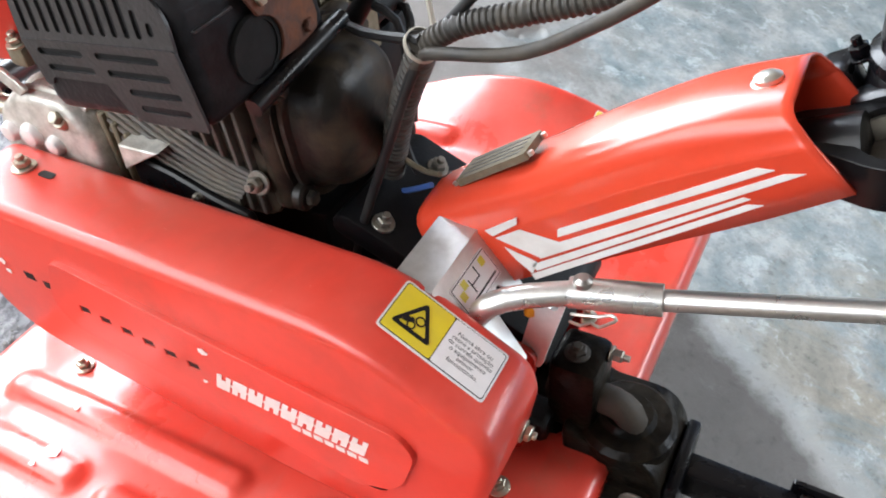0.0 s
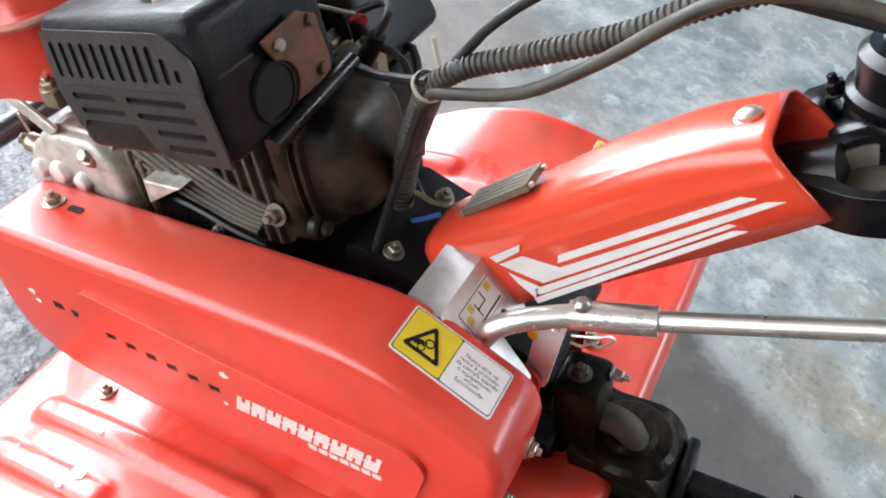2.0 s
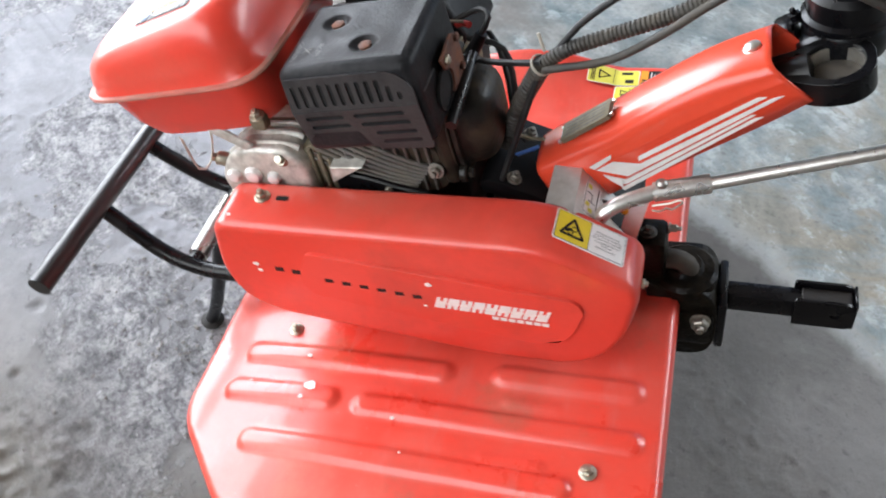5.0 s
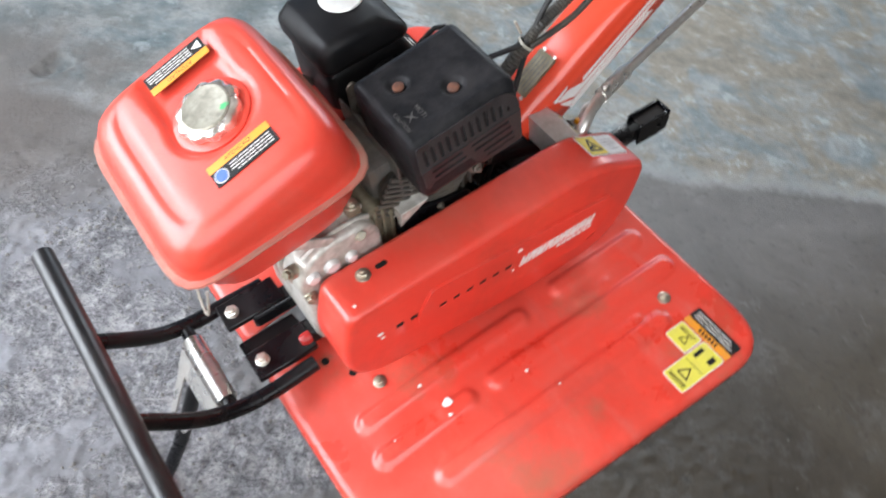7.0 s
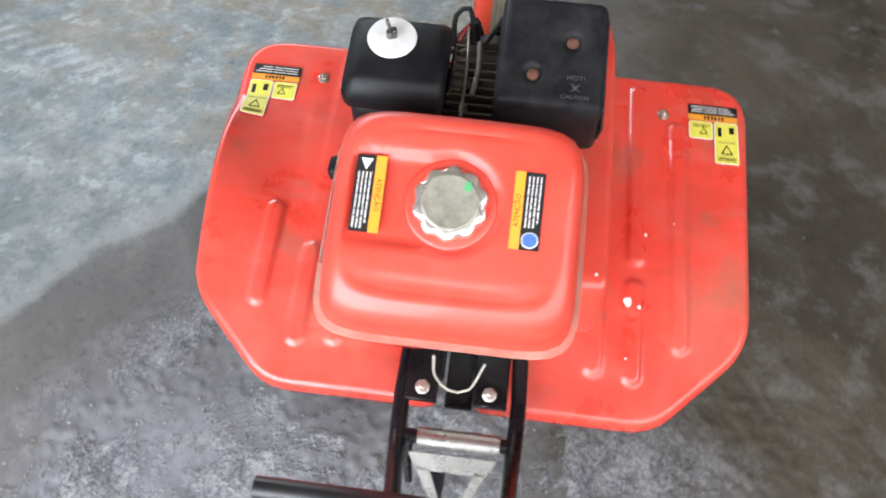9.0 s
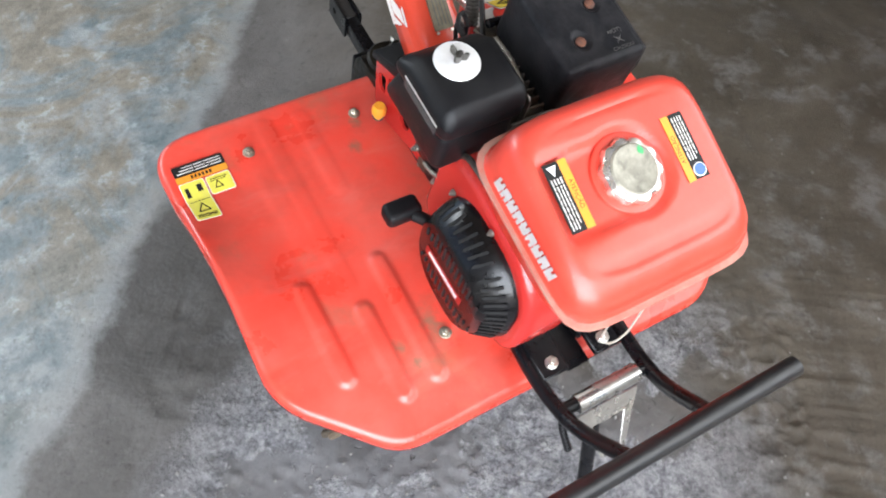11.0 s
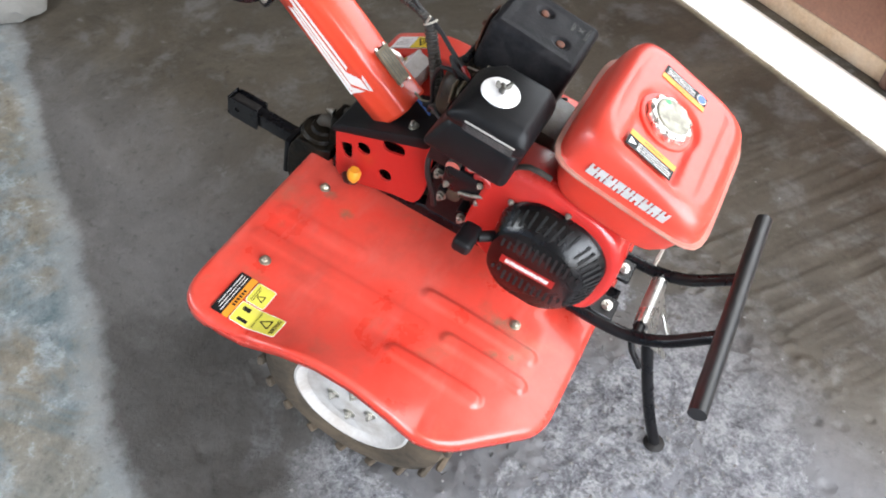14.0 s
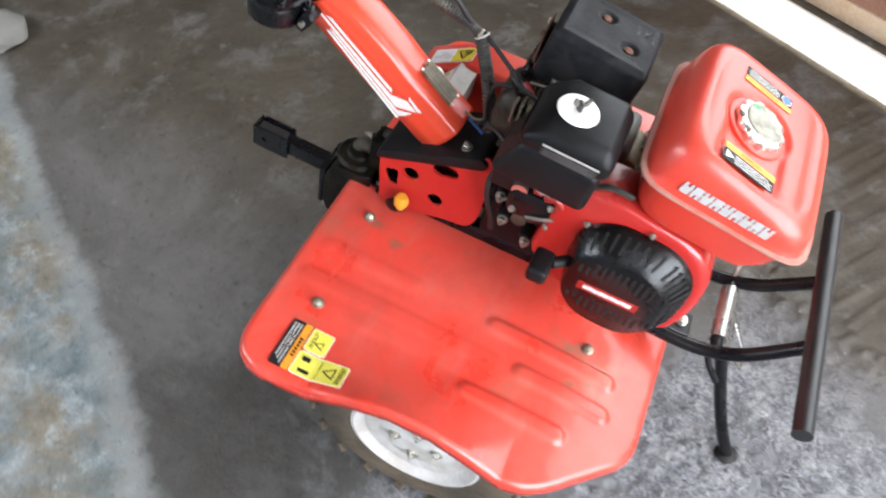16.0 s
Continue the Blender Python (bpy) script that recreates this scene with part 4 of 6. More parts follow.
flat(cover, "slot", frame_of((0.259, 0.1245, 0.6923), (-1, 0, 0), (0, -1, 0)), rounded([(0, -0.0035), (0.016, -0.0035), (0.016, 0.0035), (0, 0.0035)], 0.003, 3), M_INK)
hex_bolt(cover, (-0.1505, 0.118, 0.588), (-1, 0, -0.1), 0.006, 0.005, 1.4, M_WORNZINC)
SIDE = frame_of((0.0725, 0.1761, 0.5835), (-1, 0, -0.055), (-0.1, 0, 1))
block_mark(cover, "brand_mark", SIDE, 0.132, 0.0195, 9, M_WHITE, 0.0, 0.30, "white brand mark")
lines(cover, "model_mark", SIDE, [(0.068 + k * 0.0095, 0.0755 + k * 0.0095, -0.0085, -0.003) for k in range(7)], M_WHITE, 0.0, 0.0004)

SLOPE = frame_of((-0.0676, 0.1482, 0.6901), (-0.086, 0, -0.050), (0, -1, 0))
warn = plate(cover, "warning_sticker", SLOPE, -0.001, 0.0810, -0.001, 0.0400, M_PAPER, label="yellow and white belt warning sticker", r=0.003)
plate(warn, "black_edge", SLOPE, 0.0005, 0.0795, 0.0005, 0.0385, M_INK, lift=0.0006, t=0.0003, r=0.002)
plate(warn, "yellow_field", SLOPE, 0.0011, 0.0385, 0.0011, 0.0379, M_YELLOW, lift=0.0009, t=0.0003, r=0.0018)
plate(warn, "white_field", SLOPE, 0.0392, 0.0789, 0.0011, 0.0379, M_PAPER, lift=0.0009, t=0.0003, r=0.0018)
triangle_sign(warn, SLOPE, 0.0195, 0.0165, 0.0175, M_INK, 0.0013)
for (cx, cy, r) in ((0.0215, 0.0190, 0.0036), (0.0175, 0.0130, 0.0030)):
    b = prism(circle(cx, cy, r, 18), "z", 0.0013, 0.0017, holes=[circle(cx, cy, r * 0.72, 18)])
    bmesh.ops.transform(b, matrix=SLOPE, verts=b.verts[:])
    part("pulley_sign", b, M_INK, warn, smooth=0)
flat(warn, "pictogram", SLOPE, [(0.0105, 0.0125), (0.0150, 0.0135), (0.0185, 0.0165), (0.0165, 0.0185), (0.0125, 0.0170)], M_INK, 0.0013)
words(warn, "print", SLOPE, "Nunca abra ou\nretire a prote\u00e7\u00e3o\nda correia quando\no equipamento\nestiver\nfuncionando.", 0.0046, M_INK, 0.0590, 0.0195, 0.0013, line=0.86)

# ---- fuel tank, tipped a little further forward than the machine
TANK = pose(0.3565, -0.0205, 0.8925, 0, 8.2, 0)
TOP_SLOPE = 0.17  # the top falls further towards the front than the seam
TANK_TOP = TANK @ Matrix.Rotation(math.atan(TOP_SLOPE), 4, "Y")


def super_ring(a, b_, z, p=4.0, n=72, dz=None):
    ring = []
    for k in range(n):
        t = 2 * math.pi * k / n
        c, s = math.cos(t), math.sin(t)
        r = (abs(c) ** p + abs(s) ** p) ** (-1 / p)
        x, y = a * r * c, b_ * r * s
        ring.append((x, y, z + (dz(x, y) if dz else 0.0)))
    return ring


def pan(x, y):
    """The recess round the filler, open towards one side, and a low step along front and rear."""
    cx, cy = -0.010, -0.0055
    d = min(math.hypot(x - cx, y - cy) - 0.050, max(abs(x - cx) - 0.046, y - cy, -0.108 - y))
    t = min(1.0, max(0.0, 0.5 - d / 0.012))
    e = min(1.0, max(0.0, (abs(x + 0.006) - 0.070) / 0.008))
    return -0.0085 * t * t * (3 - 2 * t) - 0.0022 * e * e * (3 - 2 * e)


prof = [(0.080, 0.096, -0.140, 4.5), (0.094, 0.110, -0.134, 5), (0.103, 0.119, -0.110, 5.5), (0.110, 0.126, -0.070, 6), (0.113, 0.129, -0.0640, 6.5), (0.1175, 0.1330, -0.0625, 7), (0.1180, 0.1335, -0.0608, 7),
        (0.1175, 0.1330, -0.0590, 7), (0.1155, 0.1315, -0.0560, 6.5), (0.1140, 0.1305, -0.042, 6.5), (0.1115, 0.1290, -0.029, 6.2), (0.1070, 0.1260, -0.0165, 6), (0.1005, 0.1210, -0.0080, 5.8), (0.0925, 0.1150, -0.0025, 5.5), (0.0860, 0.1100, -0.0006, 5.5)]
rings = [super_ring(a * 1.005, c * 1.0, z, p) for a, c, z, p in prof]
for k in range(1, 24):
    f = 1 - k / 24
    rings.append(super_ring(0.0864 * f, 0.1100 * f, 0.0008 * (1 - f), 5.5 - 2.5 * (1 - f), dz=lambda x, y: pan(x, y)))
rings = [[(x, y, z - TOP_SLOPE * x * min(1.0, max(0.0, (z + 0.056) / 0.05))) for x, y, z in ring] for ring in rings]
b = loft(rings)
bmesh.ops.transform(b, matrix=TANK, verts=b.verts[:])
tank = part("fuel_tank", b, M_RED_GLOSS, tiller, "glossy red pressed-steel fuel tank")
b = loft([super_ring(a * 1.0, c * 0.99, z, 7) for a, c, z in ((0.116, 0.132, -0.0632), (0.1242, 0.1390, -0.0630), (0.1250, 0.1398, -0.0610), (0.1242, 0.1390, -0.0588), (0.116, 0.132, -0.0584))], cap=False)
bmesh.ops.transform(b, matrix=TANK, verts=b.verts[:])
part("seam_flange", b, M_SEAM, tank, "dusty welded seam round the tank")
rings = []
for r, h in ((0.026, -0.002), (0.033, 0.0), (0.0365, 0.003), (0.0375, 0.009), (0.0355, 0.0140), (0.030, 0.0165), (0.0265, 0.0160), (0.025, 0.0140), (0.010, 0.0145)):
    w = 0.045 if r > 0.033 else 0.012
    rings.append([(r * (1 + w * math.cos(10 * t)) * math.cos(t), r * (1 + w * math.cos(10 * t)) * math.sin(t), h) for t in [2 * math.pi * k / 80 for k in range(80)]])
b = loft(rings)
bmesh.ops.transform(b, matrix=TANK_TOP @ Matrix.Translation((-0.010, -0.0055, -0.0095)), verts=b.verts[:])
cap = part("fuel_cap", b, M_CAP, tank, "scuffed chromed fuel cap with a scalloped edge")
b = lathe([(0.0292, 0.012), (0.0292, 0.0168), (0.0270, 0.0182), (0.0230, 0.0176), (0.004, 0.0172)], n=36)
bmesh.ops.transform(b, matrix=TANK_TOP @ Matrix.Translation((-0.010, -0.0055, -0.0092)), verts=b.verts[:])
part("cap_top", b, M_CAPTOP, cap, "dull scuffed centre")
flat(cap, "paint_trace", TANK_TOP @ Matrix.Translation((-0.031, 0.0085, 0.0083)), [(0, 0), (0.006, -0.002), (0.010, 0.003), (0.005, 0.006), (-0.002, 0.004)], M_GREEN, 0.0, 0.0006)
b = lathe([(0.047, -0.0045), (0.046, -0.001), (0.043, 0.0005), (0.038, 0.0)], n=40)
bmesh.ops.transform(b, matrix=TANK_TOP @ Matrix.Translation((-0.010, -0.0055, -0.004)), verts=b.verts[:])
part("filler_neck", b, M_RED_GLOSS, tank)


def tank_sticker(y0, inward, title, sign):
    """A black and orange strip; inward: the side on which the orange field lies."""
    # reads along the machine's length
    m = TANK_TOP @ frame_of((-0.0505, y0, 0.0008 if inward < 0 else -0.0004), (1, 0, 0), (0, 1, 0)) @ Matrix.Diagonal((0.95, 1, 1, 1))
    st = plate(tank, "warning_sticker", m, 0.0, 0.083, -0.0145 if inward < 0 else 0.0, 0.030 - (0.0145 if inward < 0 else 0.0), M_INK, label="black and orange warning sticker", t=0.0006, r=0.001)
    lo, hi = (-0.0145, -0.0045) if inward < 0 else (0.0195, 0.030)
    plate(st, "orange_field", m, 0.0, 0.083, lo, hi, M_ORANGE, lift=0.0006, t=0.0003, r=0.0006)
    tm = m @ (Matrix.Translation((0.042, (lo + hi) / 2, 0)) if inward > 0 else Matrix.Translation((0.042, (lo + hi) / 2, 0)) @ Matrix.Rotation(math.pi, 4, "Z"))
    words(st, "print", tm, title, 0.0075, M_INK, 0, 0, 0.0010)
    x0, x1 = (0.018, 0.080) if sign == "triangle" else (0.004, 0.060)
    base = 0.003 if inward > 0 else -0.001
    for k in range(4):
        cuts = [x0 + (x1 - x0) * f for f in (0, 0.14, 0.22 + 0.05 * (k % 2), 0.39, 0.50 + 0.04 * (k % 3), 0.66, 0.78 + 0.04 * (k % 2), 1.0 - 0.1 * (k == 3))]
        lines(st, "print_line", m, [(a + 0.0006, c - 0.0006, base + 0.0039 * k, base + 0.0039 * k + 0.0012) for a, c in zip(cuts, cuts[1:])], M_WHITE, 0.0007)
    if sign == "triangle":
        flat(st, "white_triangle", m, [(0.004, 0.004), (0.016, 0.0100), (0.004, 0.0160)], M_PAPER, 0.0007)
    else:
        flat(st, "blue_disc", m, circle(0.0725, 0.0055, 0.0085, 24), M_PAPER, 0.0007)
        flat(st, "blue_sign", m, circle(0.0725, 0.0055, 0.0074, 24), M_BLUE, 0.0012)


tank_sticker(0.0705, -1, "ATEN\u00c7\u00c3O", "disc")
tank_sticker(-0.1035, 1, "ATEN\u00c7\u00c3O", "triangle")
SIDE_R = TANK @ frame_of((-0.0695, -0.1310, -0.0465), (1, 0, 0.0), (0, 0.12, 1))
block_mark(tank, "brand_mark", SIDE_R, 0.126, 0.0175, 9, M_SILVERPRINT, 0.0016, 0.12, "silver brand mark", 3)

# ---- muffler with its heat shield
ENGINE = Vector((0.002, -0.002, 0.018))
SHIFT = ENGINE
MUF = pose(0.1225, 0.069, 0.861, 0, 7.0, 0)
b = box(-0.0725, 0.0725, -0.063, 0.0585, -0.099, 0.0, 0.011, 3)
for v in b.verts:
    if v.co.y > 0.03:
        v.co.y += 0.006 * max(0.0, min(1.0, -v.co.z / 0.05))
# dished screw seats and a slightly buckled top sheet
DIMPLES = ((0.032, -0.022), (-0.014, 0.020))
top_face = max((f for f in b.faces if f.normal.z > 0.9), key=lambda f: f.calc_area())
tx, ty = [v.co.x for v in top_face.verts], [v.co.y for v in top_face.verts]
bmesh.ops.delete(b, geom=[top_face], context="FACES_ONLY")
grid = []
for iy in range(61):
    y = min(ty) + (max(ty) - min(ty)) * iy / 60
    row = []
    for ix in range(61):
        x = min(tx) + (max(tx) - min(tx)) * ix / 60
        rim = min(ix, 60 - ix, iy, 60 - iy) / 6.0
        z = -0.0008 * min(1.0, rim) * (1 + noise.noise((x * 30, y * 30, 2.0)))
        for dx, dy in DIMPLES:
            d = math.hypot(x - dx, (y - dy) * 1.15)
            t = min(1.0, max(0.0, (0.0165 - d) / 0.0085))
            z -= 0.0052 * t * t * (3 - 2 * t)
        row.append(b.verts.new((x, y, z if rim > 0 else 0.0)))
    grid.append(row)
for ra, rb in zip(grid, grid[1:]):
    for k in range(60):
        b.faces.new((ra[k], ra[k + 1], rb[k + 1], rb[k]))
bmesh.ops.transform(b, matrix=MUF, verts=b.verts[:])
muffler = part("heat_shield", b, M_SHIELD, tiller, "charcoal slotted heat shield over the muffler")
FACE = MUF @ frame_of((0.0, 0.0592, -0.012), (-1, 0, 0), (0, -0.12, 1))
up_slots = []
for i in range(12):
    x = -0.058 + 0.0102 * i
    top_z = -0.004 - (0.007 if i == 10 else 0) - (0.014 if i == 11 else 0)
    bot_z = -0.028 if i < 11 else -0.026
    up_slots.append(rounded([(x - 0.0024, bot_z), (x + 0.0024, bot_z), (x + 0.0024, top_z), (x - 0.0024, top_z)], 0.0024, 3))
b = prism(rounded([(-0.069, -0.036), (0.069, -0.036), (0.069, -0.012), (0.052, 0.004), (-0.066, 0.004)], [0.002, 0.002, 0.02, 0.02, 0.004], 4), "z", 0.0, 0.0022, holes=up_slots)
bmesh.ops.transform(b, matrix=FACE, verts=b.verts[:])
part("slotted_panel", b, M_GREYP, muffler)
# dark sheet behind the slots, painting the shade inside
flat(muffler, "shadow_gap", FACE, [(-0.066, -0.034), (0.066, -0.034), (0.066, -0.014), (0.05, 0.0), (-0.064, 0.0)], M_HOLE_SHADE, -0.0002, 0.0005)
LOW = MUF @ frame_of((0.0, 0.0640, -0.046), (-1, 0, 0), (0, 0.03, 1)) @ Matrix.Diagonal((1, 0.80, 1, 1))
low_slots = []
for x0, x1, zz in ((-0.056, -0.014, -0.008), (-0.054, -0.010, -0.022), (-0.002, 0.052, -0.008), (0.002, 0.055, -0.022), (0.014, 0.058, -0.037), (0.018, 0.060, -0.051)):
    low_slots.append(rounded([(x0, zz - 0.003), (x1, zz - 0.003), (x1, zz + 0.003), (x0, zz + 0.003)], 0.003, 3))
b = prism(rounded([(-0.066, -0.040), (-0.060, -0.040), (-0.056, -0.032), (-0.004, -0.032), (0.004, -0.056), (0.014, -0.064), (0.069, -0.066), (0.069, 0.002), (-0.068, 0.002)], 0.003, 3), "z", 0.0, 0.0022, holes=low_slots)
bmesh.ops.transform(b, matrix=LOW, verts=b.verts[:])
part("slotted_panel", b, M_GREYP, muffler)
# same here: the shade behind the lower slots as a dark sheet
flat(muffler, "shadow_gap", LOW, [(-0.06, -0.029), (0.0, -0.029), (0.012, -0.058), (0.064, -0.06), (0.064, 0.0), (-0.062, 0.0)], M_HOLE_SHADE, -0.0006, 0.0005)
for x, y in DIMPLES:
    b = lathe([(0.0068, -0.0052), (0.0068, -0.0030), (0.0055, -0.0022), (0.001, -0.0022)], n=16)
    bmesh.ops.transform(b, matrix=MUF @ Matrix.Translation((x, y, 0.0)), verts=b.verts[:])
    part("rusty_screw", b, M_RUST, muffler, "rusty sunken screw")
HOTF = MUF @ frame_of((0.046, 0.026, 0.0002), (0, 1, 0), (-1, 0, 0))
words(muffler, "embossed_print", HOTF, "HOT!", 0.0085, M_GREYL, 0, 0.012, 0.0)
flat(muffler, "embossed_sign", HOTF, [(-0.006, -0.006), (-0.001, -0.001), (-0.006, 0.005), (0, 0.001), (0.006, 0.005), (0.001, -0.001), (0.006, -0.006), (0, -0.002)], M_GREYL, 0.0, 0.0005)
words(muffler, "embossed_print", HOTF, "CAUTION", 0.0070, M_GREYL, 0, -0.0125, 0.0)
SHIFT = ENGINE + Vector((-0.010, 0, 0))
bite = [(0.080 + 0.022 * math.cos(a), 0.800 + 0.0205 * math.sin(a)) for a in [radians(100 + 14 * k) for k in range(10)]]
b = prism([(0.0855, 0.838), (0.0835, 0.8335)] + bite + [(0.063, 0.785), (0.042, 0.784), (0.024, 0.788), (0.0215, 0.797), (0.0285, 0.828), (0.034, 0.835), (0.046, 0.842)], "x", 0.0465, 0.0495, 0.0006, 1)
part("rusty_plate", b, M_RUST, muffler, "rusty brown exhaust plate")
# black disc paints the shade of the opening
part("exhaust_opening", lathe([(0.0215, 0.0530), (0.0215, 0.0488), (0.0185, 0.0488), (0.0185, 0.0500), (0.002, 0.0502)], "x", (0, 0.080, 0.800), 24), M_HOLE_SHADE, muffler, "exhaust opening closed by a disc in shade colour")
for y, z, m in ((0.0722, 0.8305, M_WORNZINC), (0.0373, 0.8325, M_RUST), (0.034, 0.795, M_RUST)):
    b = prism(circle(0, 0, 0.0048, 6), "z", 0.0, 0.004, 0.0008, 1)
    bmesh.ops.transform(b, matrix=frame_of((0.0465, y, z), (0, 1, 0), (0, 0, -1)), verts=b.verts[:])
    part("plate_screw", b, m, muffler)
# slots are dark bars that paint the shade between louvres
for k in range(4):
    part("slot", box(0.0585, 0.0620, 0.088, 0.120, 0.778 + 0.015 * k, 0.784 + 0.015 * k, 0.001, 1), M_HOLE_SHADE, muffler)
    part("louvre", box(0.0540, 0.0600, 0.087, 0.121, 0.7842 + 0.015 * k, 0.7862 + 0.015 * k, 0.0006, 1), M_GREYP, muffler)

part("strut", tube([(0.044, 0.000, 0.784), (0.043, 0.045, 0.780), (0.044, 0.102, 0.772)], 0.0062, 10), M_BLACK, muffler, "black strut across the back of the muffler")

# ---- air cleaner
SHIFT = Vector((0, 0, 0))
AC = pose(0.139, -0.1110, 0.8765, 0, 3.0, 0)
b = box(-0.063, 0.063, -0.059, 0.059, -0.050, 0.0, 0.014, 4)
bmesh.ops.bisect_plane(b, geom=b.verts[:] + b.edges[:] + b.faces[:], plane_co=(-0.026, 0, 0), plane_no=(1, 0, 0))
bmesh.ops.bisect_plane(b, geom=b.verts[:] + b.edges[:] + b.faces[:], plane_co=(0.044, 0, 0), plane_no=(1, 0, 0))
bmesh.ops.bisect_plane(b, geom=b.verts[:] + b.edges[:] + b.faces[:], plane_co=(0, -0.040, 0), plane_no=(0, 1, 0))
for v in b.verts:
    if v.co.z > -0.025 and v.co.x < -0.026:
        v.co.z -= 0.80 * (-0.026 - v.co.x)
    if v.co.z > -0.025 and v.co.x > 0.044:
        v.co.z -= 0.60 * (v.co.x - 0.044)
    if v.co.z > -0.020 and v.co.y < -0.040:
        v.co.z -= 0.45 * (-0.040 - v.co.y)
bmesh.ops.transform(b, matrix=AC, verts=b.verts[:])
cleaner = part("air_cleaner", b, M_BLACKP, tiller, "black plastic air cleaner with a wing nut")
b = box(-0.057, 0.057, -0.052, 0.054, -0.122, -0.048, 0.012, 3)
for v in b.verts:
    if v.co.x < 0:
        v.co.x -= 0.40 * max(0.0, -0.052 - v.co.z)
bmesh.ops.transform(b, matrix=AC, verts=b.verts[:])
part("lower_case", b, M_BLACKP, cleaner)
b = lathe([(0.0265, -0.001), (0.0285, 0.001), (0.0275, 0.0028), (0.020, 0.0034), (0.007, 0.0038)], n=36)
bmesh.ops.transform(b, matrix=AC @ Matrix.Translation((-0.009, -0.007, 0.0)), verts=b.verts[:])
part("disc", b, M_SILVER, cleaner, "bright round washer plate")
b = lathe([(0.0055, 0.003), (0.0055, 0.011), (0.003, 0.012)], n=12)
for s in (-1, 1):
    prism(rounded([(s * 0.004, 0.005), (s * 0.014, 0.009), (s * 0.015, 0.017), (s * 0.009, 0.016), (s * 0.003, 0.010)], 0.002, 3), "y", -0.0012, 0.0012, bm=b)
bmesh.ops.transform(b, matrix=AC @ Matrix.Translation((-0.009, -0.007, 0.0)) @ Matrix.Rotation(0.6, 4, "Z") @ Matrix.Diagonal((0.8, 1.2, 1.3, 1)), verts=b.verts[:])
part("wing_nut", b, M_DARKSTEEL, cleaner)
ACS = AC @ frame_of((-0.030, -0.0594, -0.030), (1, 0, 0), (0, 0, 1))
plate(cleaner, "label_strip", ACS, 0.0, 0.078, 0.0010, 0.0042, M_FAINT, r=0.001)
lines(cleaner, "print_line", ACS, [(0.004, 0.072 - 0.006 * (k % 2), -0.0030 - 0.0028 * k, -0.0021 - 0.0028 * k) for k in range(4)], M_GREYL, 0.0008)
plate(cleaner, "label_strip", ACS, 0.0, 0.077, -0.014, -0.001, M_GREYP, r=0.001)

# ---- engine body
block = part("crankcase", box(0.205, 0.338, -0.075, 0.074, 0.495, 0.690, 0.016, 3), M_ALU, tiller, "dirty cast aluminium engine crankcase")
CAM = rounded([(0.226, 0.640), (0.342, 0.630), (0.350, 0.686), (0.334, 0.716), (0.304, 0.735), (0.246, 0.737), (0.228, 0.712)], 0.012, 4)
cam = part("side_cover", prism(CAM, "y", 0.046, 0.092, 0.007, 3), M_ALU, block, "cast aluminium side cover with long ribs")
for y, z in ((0.060, 0.7365), (0.077, 0.7345)):
    part("casting_rib", tube([(0.236, y, z - 0.006), (0.252, y, z), (0.302, y, z - 0.002), (0.330, y, z - 0.018)], 0.0040, 10), M_ALU, cam)
part("joint_flange", prism([(x * 1.06 - 0.0173, z * 1.05 - 0.0345) for x, z in CAM], "y", 0.040, 0.046, 0.0015, 1), M_ALU, cam)
part("seam_gasket", prism([(x * 1.05 - 0.0145, z * 1.045 - 0.0310) for x, z in CAM], "y", 0.036, 0.040), M_GRIME, cam)
for x, y, z, n in ((0.256, 0.086, 0.718, (0, 0.75, 0.65)), (0.346, 0.078, 0.706, (0.75, 0.35, 0.5)), (0.336, 0.088, 0.660, (0.4, 0.9, 0.1)), (0.236, 0.088, 0.668, (-0.3, 0.9, 0.1))):
    nn = Vector(n).normalized()
    b = lathe([(0.0092, -0.006), (0.0088, 0.006), (0.0074, 0.0085)], n=16)
    prism(circle(0, 0, 0.0058, 6), "z", 0.008, 0.0145, 0.0008, 1, b)
    bmesh.ops.transform(b, matrix=frame_of((x, y, z), nn.orthogonal(), nn.cross(nn.orthogonal())), verts=b.verts[:])
    part("bolt", b, M_WORNZINC, cam)
for x, z, r in ((0.328, 0.694, 0.0095), (0.301, 0.697, 0.0115), (0.274, 0.694, 0.0090)):
    part("casting_boss", lathe([(r, 0.086), (r * 0.96, 0.0945), (r * 0.75, 0.0985), (r * 0.30, 0.1000)], "y", (x, 0, z), 18), M_SILVER, cam, "bright bare metal boss")
# ledge between cover and cylinder, with its ribs
b = prism(rounded([(0.182, 0.640), (0.236, 0.640), (0.240, 0.722), (0.222, 0.732), (0.196, 0.706), (0.184, 0.690)], 0.006, 3), "y", 0.000, 0.074, 0.004, 2)
ledge = part("cylinder_base", b, M_GRIME, block, "oil-stained casting under the cylinder")
for k in range(4):
    part("casting_rib", box(0.190 + 0.011 * k, 0.195 + 0.011 * k, 0.010, 0.079, 0.650, 0.706 + 0.007 * k, 0.0015, 1), M_GRIME, ledge)
# strap and lug that carry the tank
part("tank_strap", prism(rounded([(0.326, 0.768), (0.340, 0.760), (0.298, 0.732), (0.286, 0.740)], 0.003, 2), "y", 0.086, 0.090, 0.0008, 1), M_ALU, block, "pale metal tank strap")
lug = part("tank_lug", box(0.251, 0.269, 0.086, 0.100, 0.772, 0.788, 0.003, 2), M_GRIME, block)
hex_bolt(lug, (0.2606, 0.093, 0.788), (0, 0.2, 1), 0.0062, 0.005, 1.4, M_WORNZINC)

SHIFT = ENGINE
